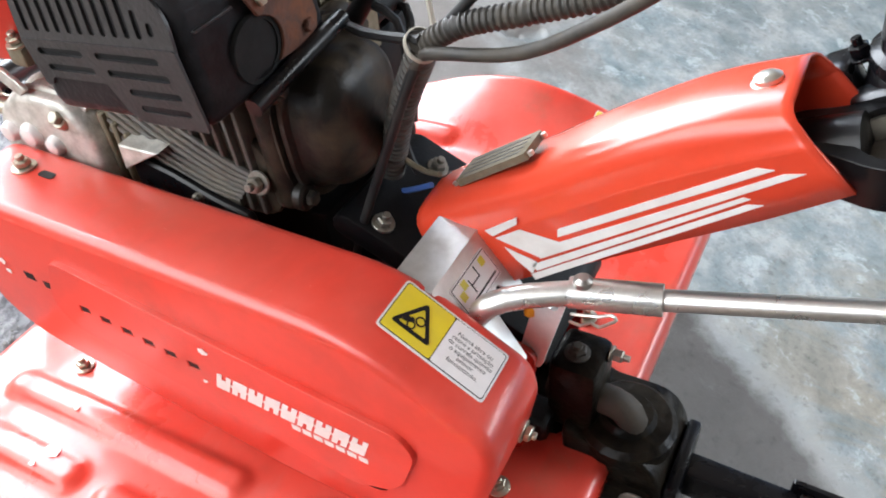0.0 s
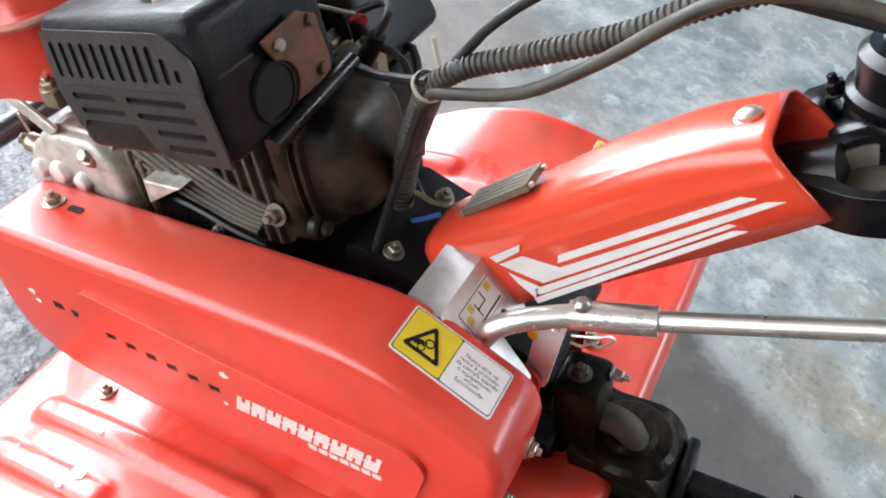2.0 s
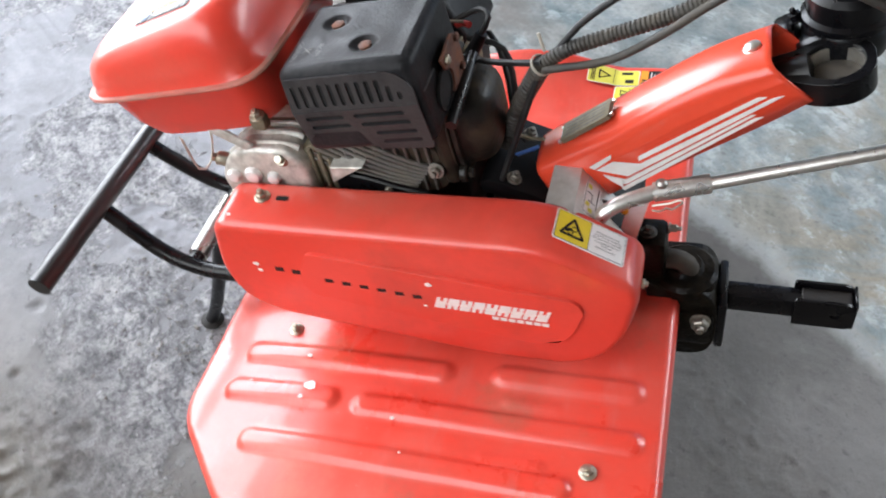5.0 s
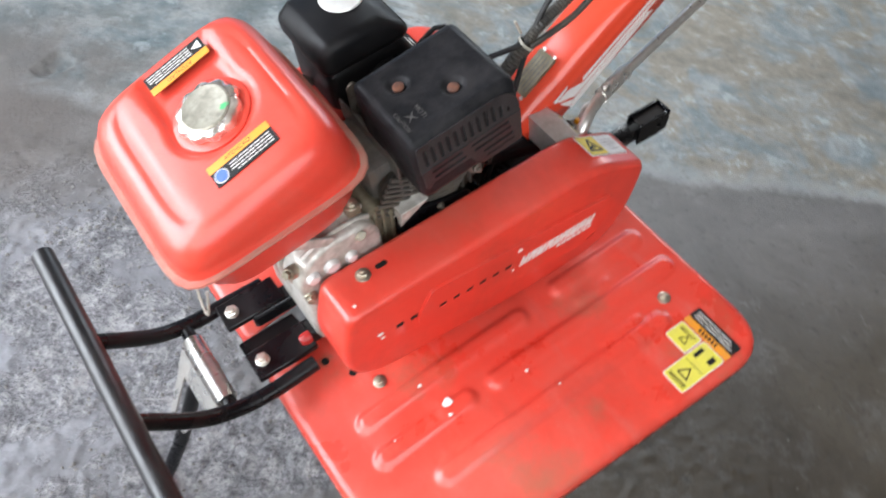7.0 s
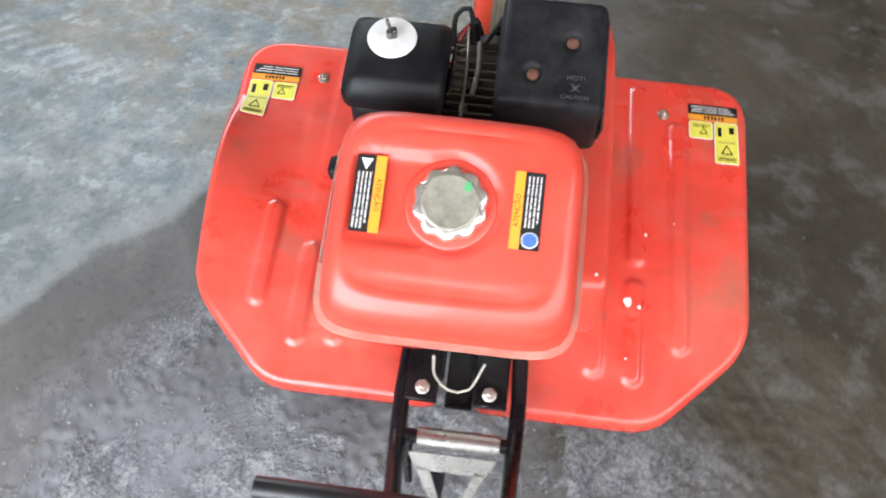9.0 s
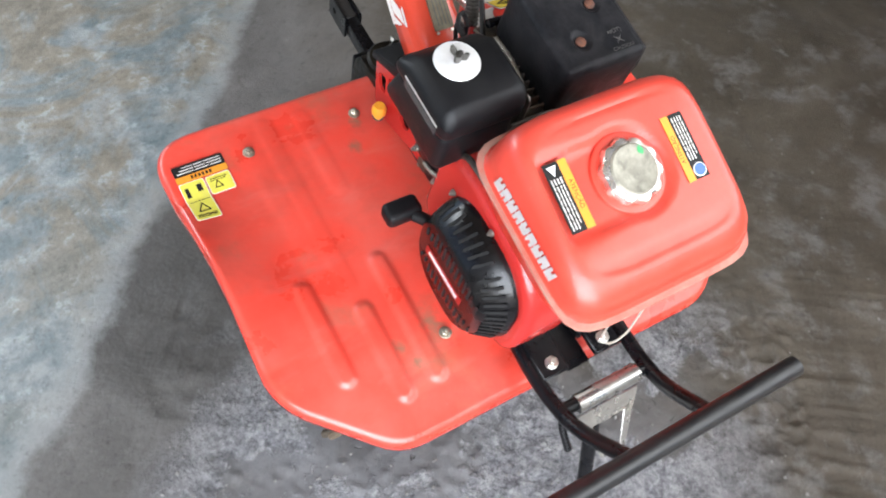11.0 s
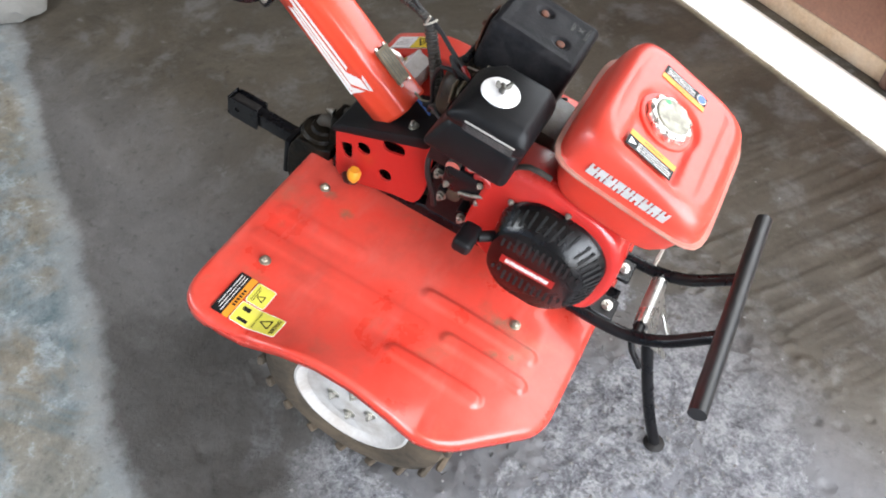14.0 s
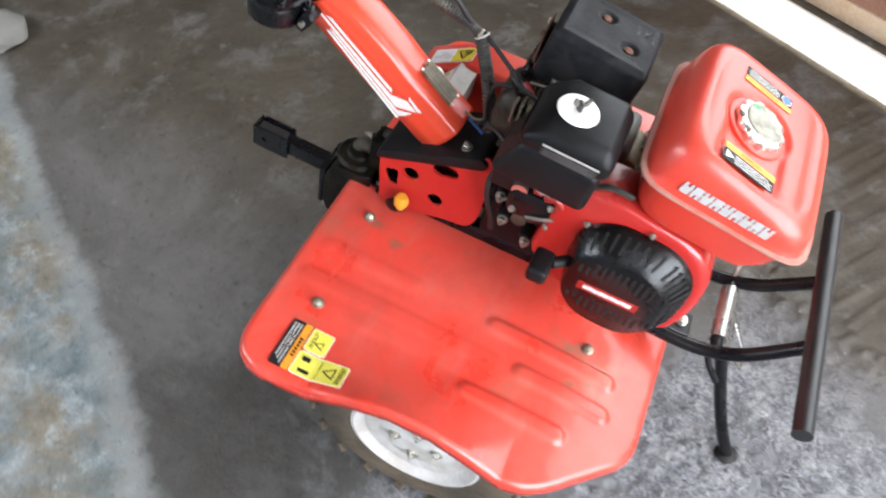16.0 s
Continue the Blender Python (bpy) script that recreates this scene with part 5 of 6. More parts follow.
# finned cylinder and head, leaning to the rear
CYL = frame_of((0.124, 0.010, 0.712), (-1, 0, 0.06), (0, 1, 0))
b = box(-0.09, 0.055, -0.045, 0.050, -0.050, 0.045, 0.01, 2)
bmesh.ops.transform(b, matrix=CYL, verts=b.verts[:])
cyl = part("cylinder", b, M_FIN, tiller, "dark finned engine cylinder")
for i in range(9):
    x = -0.058 + 0.0125 * i
    b = box(x, x + 0.0042, -0.062, 0.068, -0.066, 0.062, 0.006, 2)
    bmesh.ops.transform(b, matrix=CYL, verts=b.verts[:])
    part("cooling_fin", b, M_FIN, cyl)
HEAD = CYL @ Matrix.Translation((0.062, 0, 0))
b = box(-0.010, 0.012, -0.056, 0.066, -0.060, 0.058, 0.014, 3)
bmesh.ops.transform(b, matrix=HEAD, verts=b.verts[:])
part("head_flange", b, M_OIL, cyl)
# domed valve cover
rings = []
for k, (a, h) in enumerate(((1.10, -0.0120), (1.10, -0.0090), (1.02, -0.0085), (1.02, -0.0055), (1.08, -0.0050), (1.08, -0.0020), (0.99, -0.0015), (0.99, 0.0010), (1.03, 0.0015), (1.03, 0.0050), (0.92, 0.0062), (0.88, 0.0105), (0.86, 0.0190), (0.82, 0.0275), (0.75, 0.0340), (0.64, 0.0385), (0.48, 0.0410), (0.28, 0.0420), (0.08, 0.0422))):
    ring = super_ring(0.058 * a, 0.054 * a, 0, 3.0, 64)
    rings.append([(h, y, z) for z, y, _ in ring])
b = loft(rings)
bmesh.ops.transform(b, matrix=HEAD @ Matrix.Translation((0.013, 0.004, 0.0)), verts=b.verts[:])
vc = part("valve_cover", b, M_OIL, tiller, "oily dark pressed valve cover")
for y, z in ((0.052, -0.046), (-0.046, -0.044), (0.052, 0.044), (-0.046, 0.046)):
    b = lathe([(0.011, 0.0), (0.011, 0.006), (0.009, 0.008)], n=16)
    prism(circle(0, 0, 0.0062, 6), "z", 0.008, 0.014, 0.001, 1, b)
    nn = (HEAD.to_3x3() @ Vector((1, 0, 0))).normalized()
    bmesh.ops.transform(b, matrix=frame_of(HEAD @ Vector((0.012, y + 0.004, z)), nn.orthogonal(), nn.cross(nn.orthogonal())), verts=b.verts[:])
    part("cover_bolt", b, M_OIL, vc)
# fins seen along the cover, and the black shroud plate below them
SHIFT = Vector((0, 0, 0))
b = prism(rounded([(0.066, 0.668), (0.100, 0.660), (0.168, 0.676), (0.206, 0.696), (0.212, 0.752), (0.176, 0.768), (0.092, 0.748), (0.062, 0.712)], 0.018, 5), "y", 0.060, 0.070, 0.004, 2)
lower = part("lower_shroud", b, M_OIL, tiller, "dark ribbed lower side of the cylinder")
for k in range(8):
    d = 0.0078 * k
    part("cooling_fin", tube([(0.196 + 0.55 * d, 0.0735, 0.762 - 0.90 * d), (0.150 + 0.50 * d, 0.0750, 0.737 - 0.88 * d), (0.104 + 0.45 * d, 0.0750, 0.714 - 0.72 * d), (0.080 + 0.45 * d, 0.0740, 0.706 - 0.62 * d)], 0.0027, 8), M_FIN, lower)
hex_bolt(lower, (0.074, 0.077, 0.704), (0, 1, 0.3), 0.0064, 0.007, 1.5, M_DULL)
hex_bolt(lower, (0.135, 0.0835, 0.676), (0, 1, 0.3), 0.0040, 0.004, 1.3, M_DULL)
b = prism(rounded([(0.200, 0.700), (0.160, 0.692), (0.118, 0.678), (0.086, 0.672), (0.086, 0.640), (0.200, 0.640)], 0.006, 3), "y", 0.076, 0.084, 0.002, 1)
part("shroud_plate", b, M_BLACK, lower, "glossy black folded shroud plate")
b = prism([(0.156, 0.716), (0.199, 0.690), (0.197, 0.714)], "y", 0.064, 0.092, 0.001, 1)
part("bent_bracket", b, M_ALU, tiller, "small folded aluminium bracket")

# ---- fan shroud and recoil starter
SHIFT = Vector((0, 0, 0))
b = prism(rounded([(0.142, 0.600), (0.200, 0.552), (0.385, 0.548), (0.402, 0.62), (0.395, 0.700), (0.355, 0.748), (0.220, 0.770), (0.158, 0.762)], [0.02, 0.03, 0.03, 0.04, 0.05, 0.05, 0.04, 0.03], 6), "y", -0.130, -0.045, 0.014, 4)
# shade from the overhanging tank is in the paint colour
shroud = part("fan_shroud", b, M_RED_SHADED, tiller, "red fan shroud of the engine")
REC = rounded([(0.198, 0.606), (0.242, 0.556), (0.334, 0.550), (0.378, 0.590), (0.382, 0.684), (0.338, 0.732), (0.242, 0.740), (0.198, 0.700)], 0.045, 6)
cx, cz = 0.290, 0.645
rings = []
FACE_OFF = (-0.010, -0.011)
for a, y, k in ((1.0, -0.118, 0), (1.0, -0.134, 0), (0.985, -0.138, 0), (0.93, -0.151, 0.25), (0.83, -0.168, 0.8), (0.79, -0.1725, 1.0), (0.77, -0.1738, 1.0), (0.40, -0.1748, 1.0), (0.1, -0.1748, 1.0)):
    rings.append([(cx + (x - cx) * a + FACE_OFF[0] * k, y, cz + (z - cz) * a + FACE_OFF[1] * k) for x, z in REC])
recoil = part("recoil_starter", loft(rings), M_STARTER, tiller, "black slotted recoil starter housing")


def rim_point(ang, a):
    d = (math.cos(ang), math.sin(ang))
    best = 0
    for i in range(len(REC)):
        (xa, za), (xb, zb) = REC[i - 1], REC[i]
        ex, ez = xb - xa, zb - za
        den = d[0] * ez - d[1] * ex
        if abs(den) < 1e-9:
            continue
        t = ((xa - cx) * ez - (za - cz) * ex) / den
        u = ((xa - cx) * d[1] - (za - cz) * d[0]) / den
        if t > 0 and -1e-6 <= u <= 1 + 1e-6:
            best = max(best, t)
    return Vector((cx + d[0] * best * a, 0, cz + d[1] * best * a))


# slots are flat dark strips on the housing, their shade painted
for deg in list(range(-40, 60, 8)) + list(range(70, 150, 9)):
    a = radians(deg)
    p, q = rim_point(a, 0.962), rim_point(a, 0.845) + Vector((FACE_OFF[0] * 0.72, 0, FACE_OFF[1] * 0.72))
    p.y, q.y = -0.1440, -0.1658
    d = (q - p).normalized()
    side = d.cross(Vector((math.cos(a), -1.2, math.sin(a)))).normalized()
    outw = side.cross(d).normalized()
    if outw.y > 0:
        outw = -outw
    m = frame_of(p, d, side)
    if (m.to_3x3() @ Vector((0, 0, 1))).y > 0:
        m = frame_of(p, d, -side)
    flat(recoil, "slot", m, rounded([(0, -0.0021), ((q - p).length, -0.0021), ((q - p).length, 0.0021), (0, 0.0021)], 0.0019, 2), M_HOLE_SHADE, 0.0, 0.0014)
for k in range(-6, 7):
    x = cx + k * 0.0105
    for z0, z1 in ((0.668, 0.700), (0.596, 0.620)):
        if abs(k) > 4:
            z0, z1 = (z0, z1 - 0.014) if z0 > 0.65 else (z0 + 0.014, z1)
        flat(recoil, "slot", frame_of((x - 0.004, -0.1749, -0.007), (1, 0, 0), (0, 0, 1)), rounded([(-0.0022, z0), (0.0022, z0), (0.0022, z1), (-0.0022, z1)], 0.002, 2), M_HOLE_SHADE, -0.0003, 0.0007)
RF = frame_of((0.229, -0.1750, 0.6265), (1, 0, 0), (0, 0, 1))
lab = plate(recoil, "label", RF, 0.0, 0.092, 0.0, 0.018, M_REDLAB, label="red label with a white brand mark")
block_mark(lab, "brand_mark", RF @ Matrix.Translation((0.008, 0.0048, 0)), 0.075, 0.0085, 9, M_WHITE, 0.0007, 0.12, seed=5)
for x, z in ((0.205, 0.712), (0.290, 0.744), (0.373, 0.630)):
    hex_bolt(recoil, (x, -0.133, z), (0, -1, 0), 0.0038, 0.003, 1.3, M_DULL)
b = tube([(0.214, -0.150, 0.650), (0.200, -0.160, 0.650), (0.184, -0.172, 0.649)], 0.009, 12)
grip = part("starter_grip", b, M_BLACKP, recoil, "black starter cord grip")
part("grip_bar", box(0.155, 0.186, -0.210, -0.158, 0.634, 0.661, 0.008, 3), M_BLACKP, grip)

# ---- carburettor, governor and choke levers
SHIFT = Vector((0.004, 0.004, 0.012))
b = box(0.075, 0.165, -0.110, -0.030, 0.690, 0.775, 0.012, 2)
carb = part("carburettor", b, M_BLACKP, tiller, "dark dirty carburettor with small levers")
part("float_bowl", lathe([(0.020, 0.615), (0.027, 0.622), (0.027, 0.68), (0.031, 0.684), (0.031, 0.692)], "z", (0.122, -0.085, 0), 24), M_OIL, carb)
for z, r in ((0.632, 0.012), (0.664, 0.010), (0.690, 0.012)):
    part("plug_screw", lathe([(r, -0.125), (r, -0.112), (r * 0.6, -0.110)][::-1], "y", (0.095 + 0.25 * (0.69 - z), 0, z), 16), M_ZINC if z > 0.64 else M_OIL, carb)
part("carburettor_body", box(0.082, 0.160, -0.128, -0.060, 0.640, 0.695, 0.010, 2), M_BLACK, carb)
part("choke_lever", tube([(0.135, -0.125, 0.700), (0.150, -0.132, 0.712), (0.160, -0.130, 0.700)], 0.006, 10), M_REDLAB, carb, "small red choke lever")
part("throttle_arm", tube([(0.150, -0.130, 0.720), (0.125, -0.134, 0.716), (0.105, -0.128, 0.72)], 0.0032, 8), M_ZINC, carb)
part("switch_box", box(0.048, 0.088, -0.120, -0.070, 0.675, 0.745, 0.006, 2), M_BLACKP, carb)
lines(carb, "print_line", frame_of((0.052, -0.1204, 0.710), (1, 0, 0.4), (-0.4, 0, 1)), [(0, 0.014, 0.0, 0.0045), (0, 0.014, 0.008, 0.0125)], M_WHITE, 0.0)
part("fuel_hose", tube([(0.175, -0.120, 0.742), (0.205, -0.130, 0.775), (0.240, -0.128, 0.772)], 0.0045, 8), M_HOSE, carb)

# ---- chassis plates
SHIFT = Vector((0.007, 0.002, 0.020))
CH = rounded([(-0.144, 0.562), (-0.132, 0.450), (-0.080, 0.455), (-0.010, 0.478), (0.030, 0.480), (0.042, 0.520), (0.040, 0.640), (0.030, 0.652)], [0.008, 0.02, 0.02, 0.03, 0.03, 0.02, 0.01, 0.01], 4)
HOLES = [circle(-0.086, 0.548, 0.0135, 20), circle(-0.037, 0.512, 0.0135, 20), rounded([(-0.056, 0.586), (-0.046, 0.570), (-0.008, 0.580), (-0.012, 0.600), (-0.044, 0.600)], 0.012, 4), rounded([(-0.134, 0.535), (-0.122, 0.505), (-0.105, 0.505), (-0.108, 0.545)], 0.010, 4)]
CH_LOW = rounded([(-0.144, 0.580), (-0.132, 0.450), (-0.080, 0.455), (-0.010, 0.478), (0.030, 0.480), (0.042, 0.520), (0.036, 0.580), (-0.080, 0.592)], 0.012, 4)
# plates take the darkened red too, their shade painted in
for s in (-1, 1):
    b = prism(CH if s < 0 else CH_LOW, "y", 0.056 * s, 0.061 * s, holes=HOLES if s < 0 else HOLES[:2])
    part("side_plate", b, M_RED_SHADED, tiller, "red drilled chassis plate")
b = prism(rounded([(-0.150, 0.556), (-0.147, 0.576), (0.018, 0.650), (0.030, 0.644), (0.030, 0.630)], 0.008, 3), "y", -0.068, 0.050, 0.003, 2)
base = part("handle_base", b, M_BLACKP, tiller, "black handle base plate")
hex_bolt(base, (-0.012, -0.043, 0.6375), (-0.41, 0, 0.91), 0.0065, 0.006, 1.4, M_DULL)
hex_bolt(base, (-0.008, 0.036, 0.6390), (-0.41, 0, 0.91), 0.0065, 0.006, 1.4, M_DULL)
SHIFT = Vector((0, 0, 0))
part("cross_member", box(0.03, 0.20, -0.055, 0.075, 0.560, 0.585, 0.004, 1), M_BLACK, tiller)
part("chassis_rail", box(-0.14, 0.40, 0.020, 0.050, 0.470, 0.498, 0.004, 1), M_BLACK, tiller)
part("chassis_rail", box(-0.14, 0.40, -0.050, -0.020, 0.470, 0.498, 0.004, 1), M_BLACK, tiller)

# ---- gearbox, selector and drawbar
SHIFT = Vector((-0.008, 0, 0.022))
GB = rounded([(-0.142, 0.475), (-0.150, 0.350), (-0.185, 0.322), (-0.222, 0.332), (-0.232, 0.360), (-0.232, 0.430), (-0.215, 0.462), (-0.160, 0.460)], 0.02, 4)
gearbox = part("gearbox", prism(GB, "y", -0.042, 0.042, 0.012, 3), M_GEAR, tiller, "greasy dark cast-iron gearbox")
b = lathe([(0.041, 0.448), (0.041, 0.462), (0.036, 0.467), (0.024, 0.468), (0.020, 0.474), (0.016, 0.474)], "z", (-0.188, 0.006, 0), 28)
part("top_cap", b, M_GEAR, gearbox)
part("filler_elbow", tube([(-0.122, 0.008, 0.474), (-0.150, 0.010, 0.483), (-0.176, 0.012, 0.487), (-0.190, 0.013, 0.480), (-0.195, 0.013, 0.464)], 0.0128, 14), M_GEARPIPE, gearbox, "grimy bent filler pipe")
part("end_flange", box(-0.243, -0.231, -0.040, 0.040, 0.345, 0.434, 0.004, 2), M_BLACK, gearbox)
part("lower_case", box(-0.230, -0.150, 0.020, 0.050, 0.356, 0.425, 0.012, 2), M_GEAR, gearbox)
part("axle_case", lathe([(0.050, -0.20), (0.050, 0.20)], "y", (-0.055, 0, 0.235), 24), M_GEAR, gearbox)
part("drive_case", prism(rounded([(-0.15, 0.45), (-0.16, 0.34), (-0.09, 0.20), (-0.02, 0.20), (0.02, 0.47)], 0.03, 4), "y", -0.036, 0.036, 0.008, 2), M_GEAR, gearbox)
hex_bolt(gearbox, (-0.212, 0.050, 0.414), (0, 1, 0.1), 0.011, 0.010, 1.2, M_DULL)
part("selector_block", box(-0.166, -0.124, -0.016, 0.032, 0.455, 0.532, 0.008, 2), M_GEAR, gearbox)
hex_bolt(gearbox, (-0.143, 0.012, 0.532), (0, 0, 1), 0.008, 0.005, 1.3, M_GEARPIPE)
hex_bolt(gearbox, (-0.166, -0.002, 0.528), (-1, 0, 0), 0.0055, 0.008, 1.3, M_DULL)
part("dipstick", lathe([(0.006, 0.475), (0.012, 0.487), (0.013, 0.497), (0.009, 0.506)], "z", (-0.072, -0.078, 0), 10), M_PLUG, gearbox, "orange-yellow filler plug")
part("filler_tube", tube([(-0.10, -0.05, 0.45), (-0.085, -0.070, 0.465), (-0.072, -0.078, 0.480)], 0.010, 12), M_BLACK, gearbox)
part("yellow_button", lathe([(0.0045, 0.612), (0.0045, 0.618), (0.003, 0.620)], "z", (-0.121, 0.055, 0), 12), M_PLUG, gearbox)
SHIFT = Vector((0, 0, 0))
DB = frame_of((-0.225, 0.0, 0.432), (-1.0, 0.02, 0.0), (0, 1, 0))
b = box(0.0, 0.125, -0.0125, 0.0125, -0.016, 0.016, 0.003, 2)
bmesh.ops.transform(b, matrix=DB, verts=b.verts[:])
drawbar = part("drawbar", b, M_BLACK, tiller, "black square drawbar with a clevis end")
b = mesh()
for y in (-0.017, 0.013):
    prism(rounded([(0.105, -0.025), (0.174, -0.025), (0.174, 0.023), (0.105, 0.023)], [0.003, 0.014, 0.010, 0.003], 4), "y", y, y + 0.004, bm=b, holes=[circle(0.152, -0.002, 0.0060, 16)])
box(0.1725, 0.1760, -0.017, 0.017, -0.024, 0.022, 0.001, 1, b)
bmesh.ops.transform(b, matrix=DB, verts=b.verts[:])
part("clevis", b, M_BLACK, drawbar)
b = box(0.112, 0.172, -0.0127, 0.0127, -0.018, 0.014, 0.003, 1)
bmesh.ops.transform(b, matrix=DB, verts=b.verts[:])
part("rusty_insert", b, M_SOOT, drawbar, "rusty coupling insert")

# ---- steel lever guard with its sticker
b = mesh()
box(-0.081, -0.050, 0.036, 0.106, 0.6795, 0.6820, 0.0, 1, b)
box(-0.053, -0.050, 0.036, 0.106, 0.640, 0.6815, 0.0, 1, b)
GF = frame_of((-0.0815, 0.106, 0.6822), (0, -1, 0), (0.62, 0, 0.785))
gb = prism(rounded([(0.0, -0.072), (0.014, -0.090), (0.030, -0.088), (0.034, -0.046), (0.050, -0.036), (0.058, -0.052), (0.070, -0.060), (0.070, 0.0), (0.0, 0.0)], 0.003, 3), "z", -0.0024, 0.0)
join(b, gb, GF)
guard = part("lever_guard", b, M_GALV, tiller, "bent galvanised lever guard plate")
ps = plate(guard, "sticker", GF, 0.012, 0.060, -0.034, -0.010, M_PAPER, r=0.001, label="white gear diagram sticker with yellow marks")
plate(ps, "black_edge", GF, 0.0128, 0.0592, -0.0332, -0.0108, M_INK, lift=0.0006, t=0.0002, r=0.001)
plate(ps, "white_field", GF, 0.0134, 0.0586, -0.0326, -0.0114, M_PAPER, lift=0.0008, t=0.0002, r=0.0008)
for x, y in ((0.016, -0.024), (0.0225, -0.019), (0.048, -0.019)):
    plate(ps, "yellow_mark", GF, x, x + 0.0058, y, y + 0.0062, M_LEMON, lift=0.0010, t=0.0002, r=0.0006)
lines(ps, "print_line", GF, [(0.016, 0.056, -0.0302, -0.0288), (0.030, 0.031, -0.027, -0.016), (0.030, 0.042, -0.0215, -0.0205), (0.041, 0.042, -0.0215, -0.013)], M_INK, 0.0010, 0.0002)

# ---- gear lever
lever = part("gear_lever", tube([(-0.098, 0.090, 0.642), (-0.112, 0.084, 0.663), (-0.135, 0.073, 0.671), (-0.165, 0.062, 0.676)], 0.0085, 14), M_CHROME, tiller, "chromed gear lever with a black grip")
part("collar", tube([(-0.160, 0.0630, 0.6755), (-0.217, 0.0515, 0.6815)], 0.0105, 16, curve=False), M_CHROME, lever)
part("rod", tube([(-0.215, 0.0518, 0.681), (-0.436, 0.0296, 0.7375)], 0.0072, 14, curve=False), M_CHROME, lever)
part("grip", tube([(-0.429, 0.0303, 0.7355), (-0.444, 0.0288, 0.7393), (-0.479, 0.0253, 0.7483), (-0.506, 0.0228, 0.7555)], lambda u: 0.009 + 0.006 * u - 0.010 * max(0, u - 0.93) / 0.07, 16), M_BLACKP, lever, "black plastic grip")
part("cotter_pin", tube([(-0.158, 0.056, 0.640), (-0.167, 0.056, 0.639), (-0.173, 0.056, 0.645), (-0.179, 0.056, 0.643), (-0.186, 0.056, 0.650), (-0.190, 0.055, 0.654), (-0.186, 0.054, 0.656), (-0.178, 0.054, 0.651), (-0.158, 0.054, 0.645)], 0.0012, 6, step=0.004), M_ZINC, lever)
b = prism(rounded([(-0.157, 0.662), (-0.136, 0.664), (-0.119, 0.582), (-0.138, 0.578)], 0.007, 4), "y", 0.053, 0.057, 0.0008, 1, holes=[circle(-0.1465, 0.650, 0.004, 12)])
part("link_plate", b, M_SILVER, lever, "grey steel link")
part("clamp_bolt", lathe([(0.0062, 0.0), (0.0062, 0.004), (0.0035, 0.0065)], "z", (-0.168, 0.062, 0.6855), 14), M_STEEL, lever)

# ---- handle column: a channel of painted sheet over a black tube
TOPL = [(-0.026, 0.672), (-0.062, 0.697), (-0.107, 0.725), (-0.147, 0.756), (-0.187, 0.784), (-0.219, 0.803), (-0.259, 0.820)]
BOTL = [(-0.062, 0.617), (-0.090, 0.631), (-0.128, 0.658), (-0.172, 0.689), (-0.213, 0.719), (-0.259, 0.752), (-0.300, 0.784)]
b = mesh()
rows = []
tl, bl = smooth_path([(x, 0, z) for x, z in TOPL], 0.006), smooth_path([(x, 0, z) for x, z in BOTL], 0.006)
N = 44
for k in range(N + 1):
    p = tl[round(k / N * (len(tl) - 1))]
    q = bl[round(k / N * (len(bl) - 1))]
    row = []
    for s in (-1, 1):
        side = []
        for f, w in ((1.0, 0.0405), (0.7, 0.0403), (0.42, 0.0402), (0.37, 0.0402), (0.34, 0.0388), (0.22, 0.0380), (0.11, 0.0358), (0.04, 0.0312), (0.0, 0.0245)):
            side.append((p.x + (q.x - p.x) * f, s * w, p.z + (q.z - p.z) * f))
        mid = [(p.x, s * 0.012, p.z + 0.0022)]
        row += (side + mid) if s < 0 else (mid + side[::-1])
    rows.append([b.verts.new(c) for c in row])
for ra, rb in zip(rows, rows[1:]):
    for i in range(len(ra) - 1):
        b.faces.new((ra[i], ra[i + 1], rb[i + 1], rb[i]))
column = part("handle_column", b, M_RED_COLUMN, tiller, "glossy red handle column with white stripes", smooth=60)
sol = column.modifiers.new("thickness", "SOLIDIFY")
sol.thickness, sol.offset = 0.003, -1
for s in (1, -1):
    m = frame_of((0, 0.0412 * s, 0), (-1, 0, 0), (0, 0, 1)) if s > 0 else frame_of((0, 0.0412 * s, 0), (1, 0, 0), (0, 0, 1))
    for pts in ([(-0.139, 0.698), (-0.248, 0.779), (-0.257, 0.780), (-0.139, 0.691)], [(-0.139, 0.686), (-0.262, 0.779), (-0.272, 0.782), (-0.127, 0.667)],
                [(-0.121, 0.659), (-0.245, 0.758), (-0.249, 0.758), (-0.125, 0.655)], [(-0.121, 0.650), (-0.248, 0.754), (-0.256, 0.756), (-0.124, 0.646)],
                [(-0.086, 0.678), (-0.110, 0.698), (-0.110, 0.692), (-0.092, 0.675)], [(-0.094, 0.674), (-0.112, 0.688), (-0.140, 0.687), (-0.128, 0.668)],
                [(-0.101, 0.668), (-0.125, 0.663), (-0.122, 0.651), (-0.109, 0.660)]):
        flat(column, "white_stripe", m, [(-(x - 0.003) * s, z + 0.008) for x, z in pts], M_WHITE, -0.0002, 0.0006)
hb = lathe([(0.0095, 0.0), (0.0095, 0.0012), (0.0078, 0.0014), (0.0076, 0.004), (0.005, 0.0058), (0.002, 0.0063)], n=20)
bmesh.ops.transform(hb, matrix=frame_of((-0.244, 0.002, 0.8145), (0.94, 0, -0.33), (0, 1, 0)), verts=hb.verts[:])
part("dome_bolt", hb, M_ZINC, column, "domed steel bolt head")
# grimy plate let into the column
LP = frame_of((-0.0575, -0.013, 0.6965), (-0.056, 0, 0.041), (0, -1, 0))
